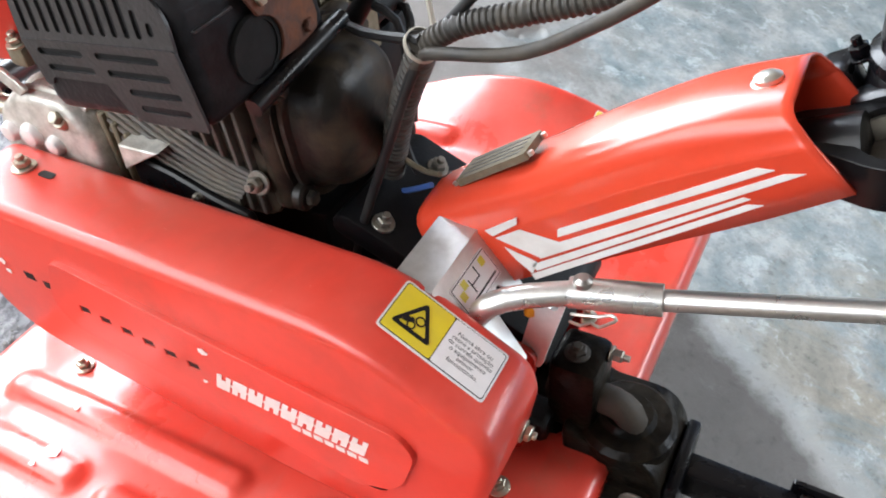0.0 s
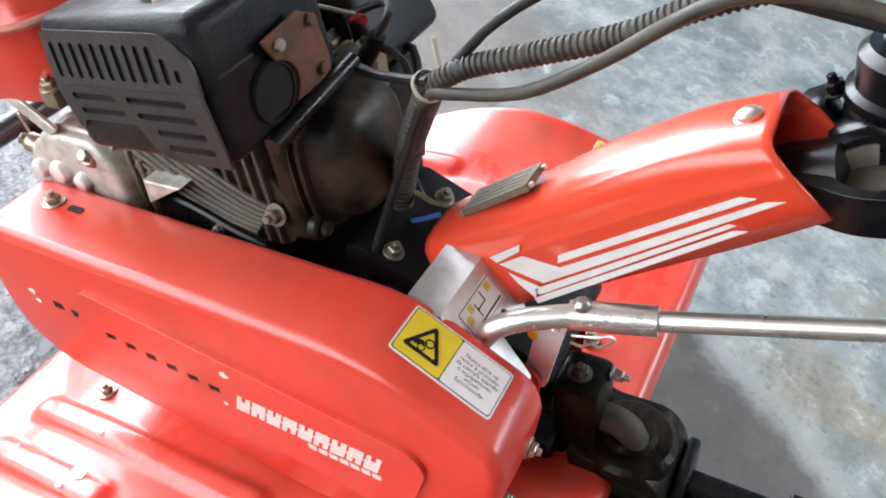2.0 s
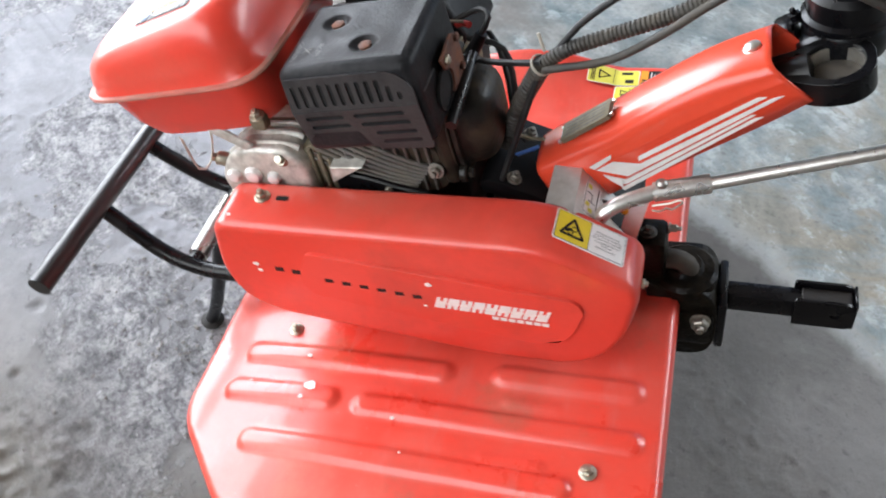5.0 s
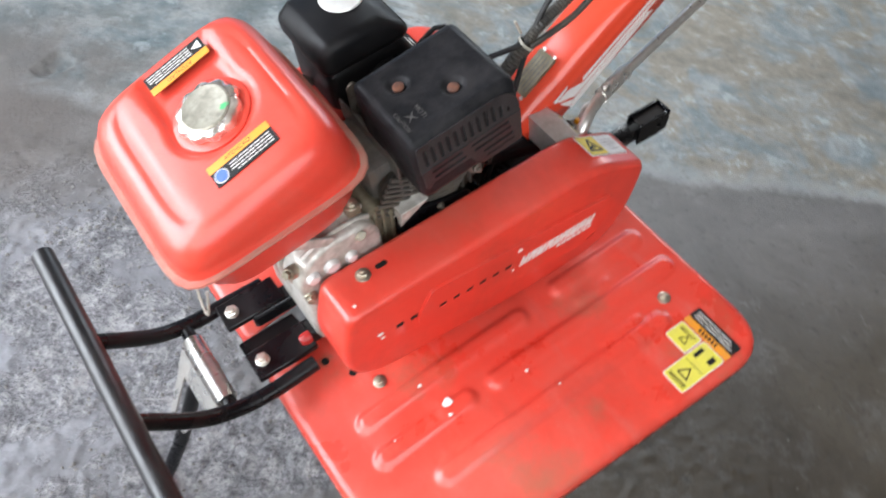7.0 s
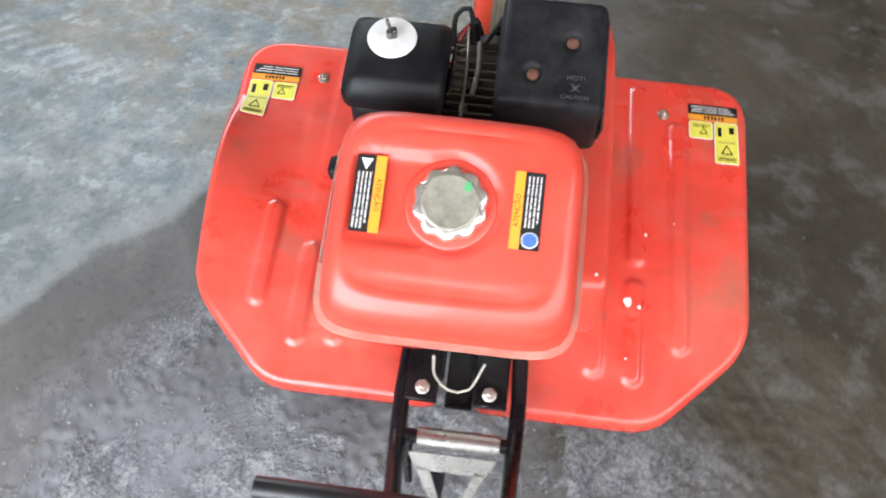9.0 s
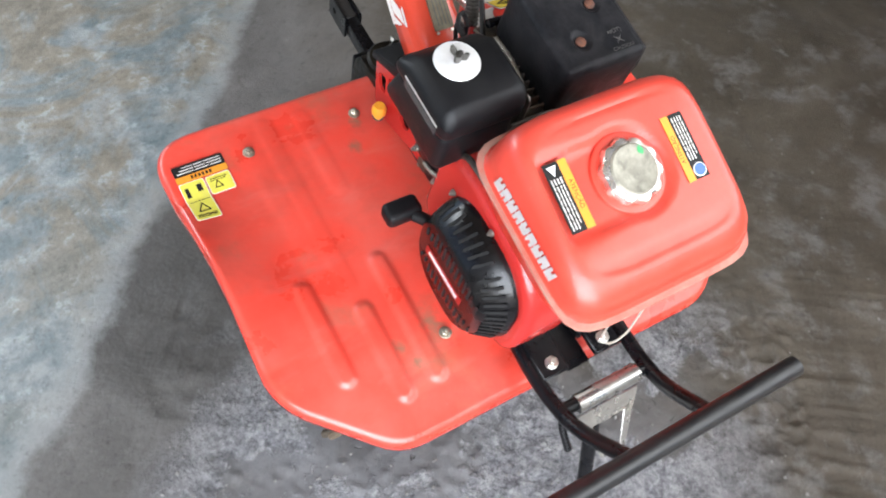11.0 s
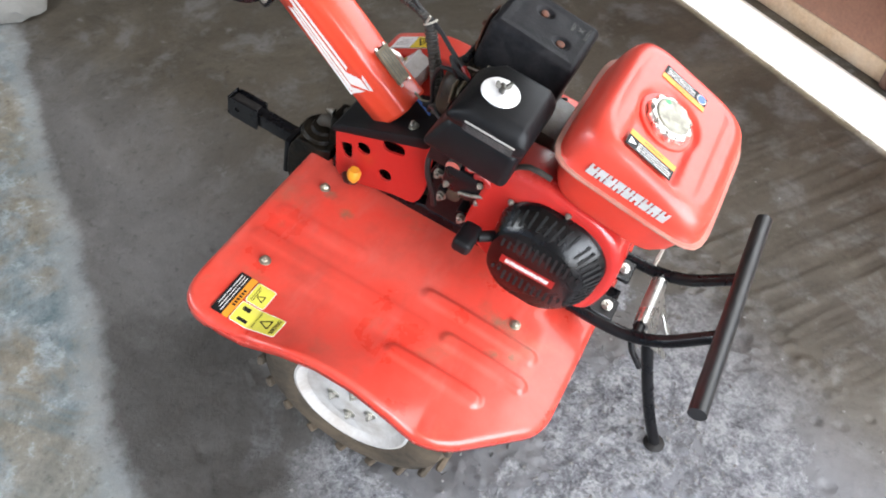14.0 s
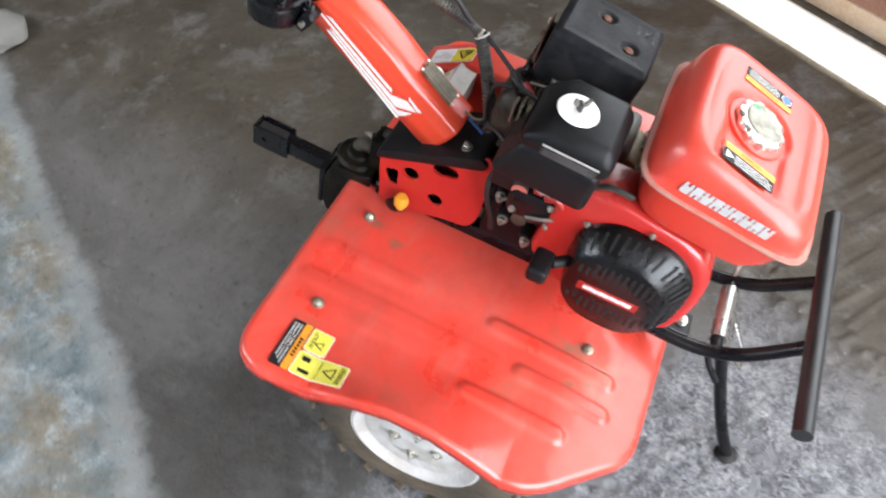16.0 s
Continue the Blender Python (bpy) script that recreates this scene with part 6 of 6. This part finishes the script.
LP = frame_of(LP @ Vector((0, -0.030, 0)), LP.to_3x3() @ Vector((1, 0, 0)), LP.to_3x3() @ Vector((0, 1, 0)))
idp = plate(column, "name_plate", LP, 0.0, 0.066, 0.0, 0.030, M_GRIME, t=0.0055, r=0.002, label="grimy metal name plate")
lines(idp, "print_line", LP, [(0.006, 0.060, 0.005 + 0.006 * k, 0.0065 + 0.006 * k) for k in range(4)], M_GREYL, 0.0056)
for x, y in ((-0.003, 0.003), (-0.003, 0.027), (0.068, 0.004), (0.068, 0.026)):
    flat(idp, "rivet", LP, circle(x, y, 0.0022, 10), M_ZINC, 0.001, 0.003)
part("column_tube", tube([(-0.050, 0, 0.604), (-0.192, 0, 0.698), (-0.296, 0, 0.768)], 0.0125, 16), M_BLACK, tiller, "black steel handle tube")
part("hub_arm", tube([(-0.200, 0, 0.738), (-0.255, 0, 0.766), (-0.300, 0, 0.786)], 0.020, 16), M_BLACK, tiller, "black arm inside the handle column")
# hub with its eye and clamp
HUB = frame_of((-0.314, 0.0, 0.799), (-0.85, 0, 0.52), (0, 1, 0))
if (HUB.to_3x3() @ Vector((0, 0, 1))).z < 0:
    HUB = frame_of((-0.314, 0.0, 0.799), (-0.85, 0, 0.52), (0, -1, 0))
EYE = frame_of((-0.316, 0.0, 0.800), (-0.97, 0, 0.20), (0, -1, 0))
b = prism(rounded([(-0.062, -0.018), (-0.034, -0.024), (-0.012, -0.036), (0.018, -0.036), (0.036, -0.018), (0.036, 0.018), (0.018, 0.036), (-0.012, 0.036), (-0.034, 0.024), (-0.062, 0.018)], 0.014, 5), "z", -0.026, 0.0, holes=[circle(0.0, 0, 0.0275, 28)])
bmesh.ops.transform(b, matrix=EYE, verts=b.verts[:])
hub = part("handle_hub", b, M_BLACK, tiller, "black cast handle hub with an open eye")
hb_mod = hub.modifiers.new("edge", "BEVEL")
hb_mod.width, hb_mod.segments, hb_mod.limit_method, hb_mod.angle_limit = 0.003, 2, "ANGLE", radians(50)
b = lathe([(0.0272, -0.024), (0.0272, -0.004), (0.0250, -0.004), (0.0245, -0.024)], n=32, cap=False)
bmesh.ops.transform(b, matrix=EYE, verts=b.verts[:])
part("bushing", b, M_ZINC, hub, "worn bright steel bushing")
b = lathe([(0.0265, -0.030), (0.0265, -0.018), (0.016, -0.015), (0.004, -0.016)], n=28)
bmesh.ops.transform(b, matrix=EYE, verts=b.verts[:])
part("eye_floor", b, M_GEARPIPE, hub, "greasy bottom of the eye")
b = lathe([(0.034, -0.020), (0.040, -0.015), (0.041, 0.010), (0.039, 0.014), (0.0425, 0.017), (0.0425, 0.023), (0.038, 0.026), (0.039, 0.046), (0.034, 0.052)], n=36)
bmesh.ops.transform(b, matrix=frame_of((-0.330, -0.062, 0.792), (-1, 0, 0.06), (0, -1, 0)), verts=b.verts[:])
part("clamp_drum", b, M_BLACK, hub)
part("handlebar", tube([HUB @ Vector((0.02, 0.06, 0.045)), HUB @ Vector((0.06, 0.07, 0.060)), HUB @ Vector((0.16, 0.11, 0.06)), HUB @ Vector((0.45, 0.22, 0.06))], 0.0145, 16), M_BLACK, hub, "black bent handlebar tube")
part("handlebar", tube([HUB @ Vector((0.02, 0.055, 0.040)), HUB @ Vector((0.07, 0.03, 0.050)), HUB @ Vector((0.14, -0.06, 0.04)), HUB @ Vector((0.42, -0.20, 0.05))], 0.0145, 16), M_BLACK, hub, "black bent handlebar tube")

# ---- bumper and stand
bumper = part("bumper", tube([(0.597, -0.226, 0.599), (0.597, 0.224, 0.599)], 0.0150, 20, curve=False), M_SATIN, tiller, "satin black tubular front bumper")
for s in (-1, 1):
    o = 0.006
    part("bumper_arm", tube([(0.360, 0.080 * s + o, 0.487), (0.43, 0.082 * s + o, 0.487), (0.48, 0.080 * s + o, 0.493), (0.53, 0.076 * s + o, 0.518), (0.595, 0.068 * s + o, 0.589)], 0.0115, 14), M_BLACK, bumper)
part("cross_bar", tube([(0.487, -0.078, 0.494), (0.487, 0.088, 0.494)], 0.010, 14, curve=False), M_BLACK, bumper)
mount = part("engine_mount", box(0.345, 0.438, -0.072, -0.026, 0.490, 0.5010, 0.002, 1), M_BLACK, tiller, "black engine mounting rails")
part("rail", box(0.345, 0.438, 0.023, 0.071, 0.490, 0.5010, 0.002, 1), M_BLACK, mount)
part("rail_web", box(0.345, 0.436, -0.016, 0.024, 0.462, 0.470, 0.002, 1), M_BLACK, mount)
for y in (-0.0485, 0.0455):
    hex_bolt(mount, (0.420, y, 0.5010), (0, 0, 1), 0.010, 0.006, 1.0)
part("stand_sleeve", tube([(0.488, -0.046, 0.493), (0.488, 0.066, 0.493)], 0.0145, 18, curve=False), M_STEEL, bumper, "bright worn steel sleeve")
SB = frame_of((0.502, -0.058, 0.474), (0, 1, 0), (0.66, 0, -0.75))
for pts in ([(0.0, 0.0), (0.124, 0.0), (0.112, 0.030), (0.012, 0.030)], [(0.010, 0.020), (0.030, 0.020), (0.056, 0.095), (0.042, 0.095)], [(0.114, 0.020), (0.096, 0.020), (0.074, 0.095), (0.086, 0.095)]):
    b = prism(rounded(pts, 0.004, 3), "z", -0.003, 0.0, 0.0008, 1)
    bmesh.ops.transform(b, matrix=SB, verts=b.verts[:])
    part("stand_bracket", b, M_STEEL, bumper, "worn bright steel stand bracket")
stand = part("stand_leg", tube([from_world((0.604, -0.012, 0.310)), from_world((0.630, -0.020, 0.18)), from_world((0.655, -0.027, 0.08)), from_world((0.680, -0.033, 0.006))], 0.0115, 14), M_BLACK, bumper, "black front stand leg")
b = lathe([(0.020, 0.0005), (0.022, 0.003), (0.016, 0.008), (0.0115, 0.010)], n=20)
bmesh.ops.transform(b, matrix=TILLER.inverted() @ Matrix.Translation((0.680, -0.033, 0)), verts=b.verts[:])
part("stand_foot", b, M_SOOT, bumper)
part("spring", tube([(0.48, -0.055, 0.475), (0.50, -0.06, 0.44), (0.53, -0.055, 0.40)], 0.006, 10, ribs=0.006), M_BLACK, bumper)
part("earth_wire", tube([(0.440, -0.030, 0.700), (0.445, -0.028, 0.640), (0.452, -0.010, 0.610), (0.452, 0.015, 0.622), (0.440, 0.030, 0.690)], 0.0016, 6), M_TIE, tiller, "thin loop of bare wire")
part("drain_plug", lathe([(0.009, 0.0), (0.009, 0.012), (0.006, 0.016)], "x", (0.350, 0.068, 0.53), 12), M_REDLAB, block, "small red plug")

# ---- cables and hoses
loom = part("wire_loom", tube([(0.014, -0.004, 0.676), (0.006, 0.000, 0.700), (-0.014, 0.012, 0.750), (-0.046, 0.026, 0.812)], 0.0105, 14, ribs=0.006), M_HOSE, tiller, "bundle of dusty grey cable sleeves tied together")
part("corrugated_sleeve", tube([(-0.046, 0.026, 0.812), (-0.072, 0.024, 0.828), (-0.115, 0.020, 0.842), (-0.173, 0.020, 0.864), (-0.208, 0.020, 0.884), (-0.249, 0.020, 0.901), (-0.287, 0.020, 0.910), (-0.325, 0.020, 0.902), (-0.370, 0.024, 0.880), (-0.46, 0.04, 0.86)], 0.0078, 12, ribs=0.0045), M_HOSE, loom)
part("cable", tube([(0.031, 0.045, 0.604), (0.012, 0.045, 0.660), (-0.016, 0.038, 0.735), (-0.042, 0.030, 0.800), (-0.072, 0.020, 0.839), (-0.095, 0.018, 0.862), (-0.135, 0.014, 0.886), (-0.199, 0.012, 0.897), (-0.250, 0.010, 0.890), (-0.322, 0.010, 0.880), (-0.40, 0.010, 0.874), (-0.47, 0.02, 0.87)], 0.0037, 10), M_CABLE, loom)
part("cable", tube([(-0.030, 0.026, 0.780), (-0.046, 0.032, 0.806), (-0.060, 0.034, 0.812), (-0.114, 0.034, 0.823), (-0.164, 0.034, 0.853), (-0.199, 0.034, 0.880), (-0.228, 0.034, 0.898), (-0.260, 0.034, 0.904), (-0.307, 0.034, 0.897), (-0.339, 0.034, 0.880), (-0.46, 0.05, 0.83)], 0.0043, 10), M_HOSE, loom)
part("cable", tube([(0.060, -0.020, 0.790), (0.020, 0.000, 0.795), (-0.020, 0.020, 0.808), (-0.046, 0.030, 0.816)], 0.0036, 8), M_CABLE, loom)
part("cable", tube([(0.050, -0.035, 0.800), (0.010, -0.030, 0.790), (0.000, -0.020, 0.745), (0.004, -0.012, 0.700), (-0.010, -0.006, 0.678)], 0.0034, 8), M_CABLE, loom)
part("cable_end", tube([(0.037, 0.046, 0.588), (0.030, 0.045, 0.610)], 0.0075, 12, curve=False), M_CABLE, loom)
part("blue_wire", tube([(0.004, -0.002, 0.660), (-0.010, 0.000, 0.668), (-0.024, 0.000, 0.676)], 0.0024, 8), M_BLUE, loom)
part("brown_wire", tube([(0.000, -0.004, 0.690), (-0.016, -0.004, 0.684), (-0.032, 0.000, 0.688)], 0.0022, 8), M_GRIME, loom)
b = lathe([(0.0110, -0.0018), (0.0120, -0.0014), (0.0120, 0.0014), (0.0110, 0.0018)], n=20, cap=False)
bmesh.ops.transform(b, matrix=frame_of((-0.044, 0.027, 0.811), (0.7, 0.5, 0.45), (0, 1, -0.3)), verts=b.verts[:])
part("cable_tie", b, M_TIE, loom, "pale nylon cable tie")
part("tie_end", tube([(-0.046, 0.014, 0.818), (-0.042, 0.010, 0.829), (-0.040, 0.008, 0.836)], 0.002, 6), M_TIE, loom)


# ---- wheels
def wheel(s):
    c = from_world((0.165, 0.287 * s, 0.208))
    prof = [(0.118, -0.048), (0.135, -0.054), (0.165, -0.056), (0.188, -0.047), (0.197, -0.030), (0.199, 0.0), (0.197, 0.030), (0.188, 0.047), (0.165, 0.056), (0.135, 0.054), (0.118, 0.048)]
    tyre = part("wheel", lathe(prof, "y", c, 56, cap=False), M_RUBBER, tiller, "muddy lugged tyre on a white steel rim")
    for k in range(18):
        for side in (-1, 1):
            a = 2 * math.pi * (k + 0.25 * side) / 18
            b = prism(rounded([(-0.012, 0.0), (0.012, 0.0), (0.030, 0.052), (0.012, 0.058)], 0.004, 2), "z", 0.192, 0.2045, 0.003, 1)
            m = Matrix.Translation(c) @ Matrix.Rotation(a, 4, "Y") @ Matrix.Diagonal((1, side, 1, 1))
            bmesh.ops.transform(b, matrix=m, verts=b.verts[:])
            part("tread_lug", b, M_RUBBER, tyre)
    o = -0.01 * s
    rp = [(0.1215, 0.040 * s), (0.1225, 0.052 * s), (0.117, 0.053 * s), (0.110, 0.046 * s), (0.098, 0.038 * s), (0.085, 0.036 * s), (0.062, 0.044 * s), (0.045, 0.046 * s), (0.010, 0.046 * s)]
    rim = part("rim", lathe(rp, "y", c, 48), M_RIM, tyre, "dirty white steel rim")
    # vent holes are dark discs, shade painted on the closed rim
    for k in range(6):
        a = 2 * math.pi * k / 6 + 0.3
        p = c + Vector((0.078 * math.cos(a), 0.0385 * s, 0.078 * math.sin(a)))
        flat(rim, "vent_hole", frame_of(p, (s, 0, 0), (0, 0, 1)) if s < 0 else frame_of(p, (-1, 0, 0), (0, 0, 1)), circle(0, 0, 0.010, 16), M_HOLE_SHADE, 0.0, 0.0015)
    for k in range(4):
        a = 2 * math.pi * k / 4
        hex_bolt(rim, c + Vector((0.040 * math.cos(a), 0.046 * s, 0.040 * math.sin(a))), (0, s, 0), 0.007, 0.007)


wheel(1)
wheel(-1)


# ---- small white flecks on cover and mudguard
def fleck(parent, m, r, seed):
    rng = random.Random(seed)
    pts = []
    for k in range(14):
        a = 2 * math.pi * k / 14
        rr = r * rng.uniform(0.65, 1.1)
        pts.append((rr * math.cos(a), rr * math.sin(a) * 0.85))
    flat(parent, "paint_fleck", m, pts, M_FLECK, 0.0, 0.0006)


for k, (x, y, r) in enumerate(((0.242, 0.240, 0.0085), (0.249, 0.257, 0.0035), (0.259, 0.197, 0.0035), (0.123, 0.266, 0.0035), (0.10, 0.31, 0.002), (0.33, 0.24, 0.002))):
    z = FENDER_Z + fender_height(x, y, RIBS) - 0.026 * max(0.0, (x - 0.20) / 0.22) ** 2 + 0.0012
    fleck(fender_l, Matrix.Translation((x, y, z)), r, k)
for k, (x, y, z, r) in enumerate(((0.290, 0.1718, 0.626, 0.0042), (0.288, 0.1718, 0.615, 0.0036), (0.072, 0.1762, 0.624, 0.0045), (0.083, 0.1762, 0.584, 0.0025))):
    fleck(cover, frame_of((x, y, z), (-1, 0, 0), (0, 0, 1)), r, 20 + k)
fleck(cover, Matrix.Translation((0.308, 0.155, 0.6922)), 0.003, 31)


# ---- linkage and small parts between air cleaner, muffler and head
SHIFT = ENGINE
links_ = part("intake_pipe", tube([(0.122, -0.070, 0.742), (0.110, -0.040, 0.748), (0.098, 0.000, 0.745)], 0.017, 16), M_OIL, tiller, "dark intake pipe with the governor linkage")
part("insulator_block", box(0.078, 0.128, -0.052, -0.034, 0.722, 0.775, 0.004, 2), M_GRIME, links_)
for k in range(4):
    part("rib", box(0.040 + 0.010 * k, 0.044 + 0.010 * k, -0.052, -0.020, 0.735, 0.772, 0.001, 1), M_GRIME, links_)
part("governor_rod", tube([(0.050, -0.034, 0.802), (0.110, -0.030, 0.806), (0.176, -0.030, 0.792)], 0.0018, 8), M_DULL, links_)
part("governor_spring", tube([(0.075, -0.018, 0.806), (0.112, -0.016, 0.803), (0.150, -0.020, 0.798)], 0.0036, 10, ribs=0.0032), M_DULL, links_)
part("governor_arm", prism(rounded([(0.166, 0.735), (0.178, 0.735), (0.182, 0.806), (0.172, 0.812), (0.164, 0.800)], 0.004, 3), "y", -0.032, -0.029, 0.0006, 1), M_DULL, links_)
part("throttle_plate", prism(rounded([(0.068, 0.770), (0.128, 0.770), (0.140, 0.792), (0.118, 0.800), (0.072, 0.796)], 0.005, 3), "y", -0.050, -0.047, 0.0006, 1), M_BLACK, links_)
part("red_lever", tube([(0.062, -0.046, 0.790), (0.052, -0.040, 0.796), (0.044, -0.034, 0.798)], 0.0038, 8), M_REDLAB, links_)
for x, y, z in ((0.100, -0.048, 0.786), (0.150, -0.030, 0.770), (0.172, -0.033, 0.742), (0.120, -0.028, 0.778)):
    hex_bolt(links_, (x, y, z), (0, 0.3, 1), 0.0045, 0.004, 1.3, M_DULL)
# spark plug with its cap and lead
plug = part("spark_plug_cap", tube([(0.062, -0.020, 0.752), (0.044, -0.026, 0.768), (0.030, -0.030, 0.790)], lambda u: 0.0095 - 0.003 * u, 14), M_BLACKP, tiller, "black rubber spark plug cap")
part("ignition_lead", tube([(0.032, -0.030, 0.788), (0.022, -0.036, 0.806), (0.036, -0.052, 0.806), (0.072, -0.050, 0.790)], 0.0034, 8), M_CABLE, plug)
# wiring on the switch side
SHIFT = Vector((0.004, 0.004, 0.012))
part("switch_lead", tube([(0.066, -0.112, 0.742), (0.040, -0.100, 0.752), (0.018, -0.070, 0.730), (0.006, -0.040, 0.690)], 0.0036, 8), M_CABLE, carb)
part("return_spring", tube([(0.118, -0.128, 0.650), (0.140, -0.132, 0.662), (0.160, -0.130, 0.672)], 0.0034, 10, ribs=0.003), M_DULL, carb)
part("drain_screw", lathe([(0.007, 0.606), (0.007, 0.614), (0.010, 0.616)], "z", (0.122, -0.085, 0), 12), M_DULL, carb)
for x, z in ((0.094, 0.655), (0.146, 0.688), (0.150, 0.650)):
    hex_bolt(carb, (x, -0.128, z), (0, -1, 0.1), 0.0042, 0.004, 1.3, M_DULL)
# clamp bolt on the drawbar, underside of the engine
SHIFT = Vector((0, 0, 0))
hex_bolt(drawbar, DB @ Vector((0.128, 0.0, 0.0165)), DB.to_3x3() @ Vector((0, 0, 1)), 0.006, 0.006, 1.3, M_DULL)
part("engine_base", box(0.052, 0.200, -0.058, 0.040, 0.500, 0.650, 0.012, 2), M_BLACKP, block, "oily dark underside of the engine")
# dark discs painting the shade of drilled holes in the front of the mudguard
for x, y in ((0.345, 0.078), (0.322, 0.118)):
    z = FENDER_Z - 0.026 * ((x - 0.20) / 0.22) ** 2
    flat(fender_l, "drilled_hole", Matrix.Translation((x, y, z + 0.0012)), circle(0, 0, 0.0058, 14), M_HOLE_SHADE, 0.0, 0.0006)
# clamp details at the handle hub
for dx, dy in ((0.004, 0.092), (-0.022, 0.060)):
    hex_bolt(hub, HUB @ Vector((dx, dy, 0.020)), HUB.to_3x3() @ Vector((0, 0, 1)), 0.006, 0.007, 1.3, M_BLACK)
part("clamp_lug", join(None, box(-0.030, 0.030, 0.028, 0.050, -0.014, 0.010, 0.005, 2), HUB), M_BLACK, hub)
part("clamp_lug", join(None, box(-0.046, -0.026, 0.044, 0.076, -0.010, 0.024, 0.005, 2), HUB), M_BLACK, hub)
part("clamp_screw", tube([HUB @ Vector((-0.036, 0.040, 0.008)), HUB @ Vector((-0.036, 0.082, 0.008))], 0.0045, 10, curve=False), M_DULL, hub)
# bosses, stop screws and links on the carburettor's outer side
SHIFT = Vector((0.004, 0.004, 0.012))
for x, z, r, d in ((0.074, 0.640, 0.0125, 0.050), (0.086, 0.592, 0.0135, 0.046), (0.128, 0.572, 0.0120, 0.050), (0.108, 0.618, 0.0160, 0.040), (0.060, 0.610, 0.0100, 0.036), (0.140, 0.610, 0.0110, 0.044)):
    part("boss", lathe([(r, -0.052), (r, -0.052 - d * 0.8), (r * 0.8, -0.052 - d)], "y", (x, 0, z), 16), M_BLACKP, carb)
for x, y, z in ((0.071, -0.103, 0.641), (0.085, -0.099, 0.590), (0.130, -0.103, 0.568)):
    hex_bolt(carb, (x, y, z), (0, -1, 0.15), 0.0068, 0.007, 1.25, M_DULL)
part("link_rod", tube([(0.074, -0.112, 0.644), (0.096, -0.118, 0.664), (0.126, -0.122, 0.672)], 0.0020, 8), M_DULL, carb)
part("red_tab", join(None, box(0.114, 0.128, -0.128, -0.120, 0.700, 0.722, 0.002, 1)), M_REDLAB, carb)
part("red_tab", join(None, box(0.122, 0.134, -0.126, -0.118, 0.660, 0.676, 0.002, 1)), M_REDLAB, carb)
part("vent_hose", tube([(0.060, -0.075, 0.690), (0.046, -0.092, 0.660), (0.050, -0.096, 0.620), (0.066, -0.088, 0.570), (0.070, -0.075, 0.530)], 0.0050, 10), M_CABLE, carb)
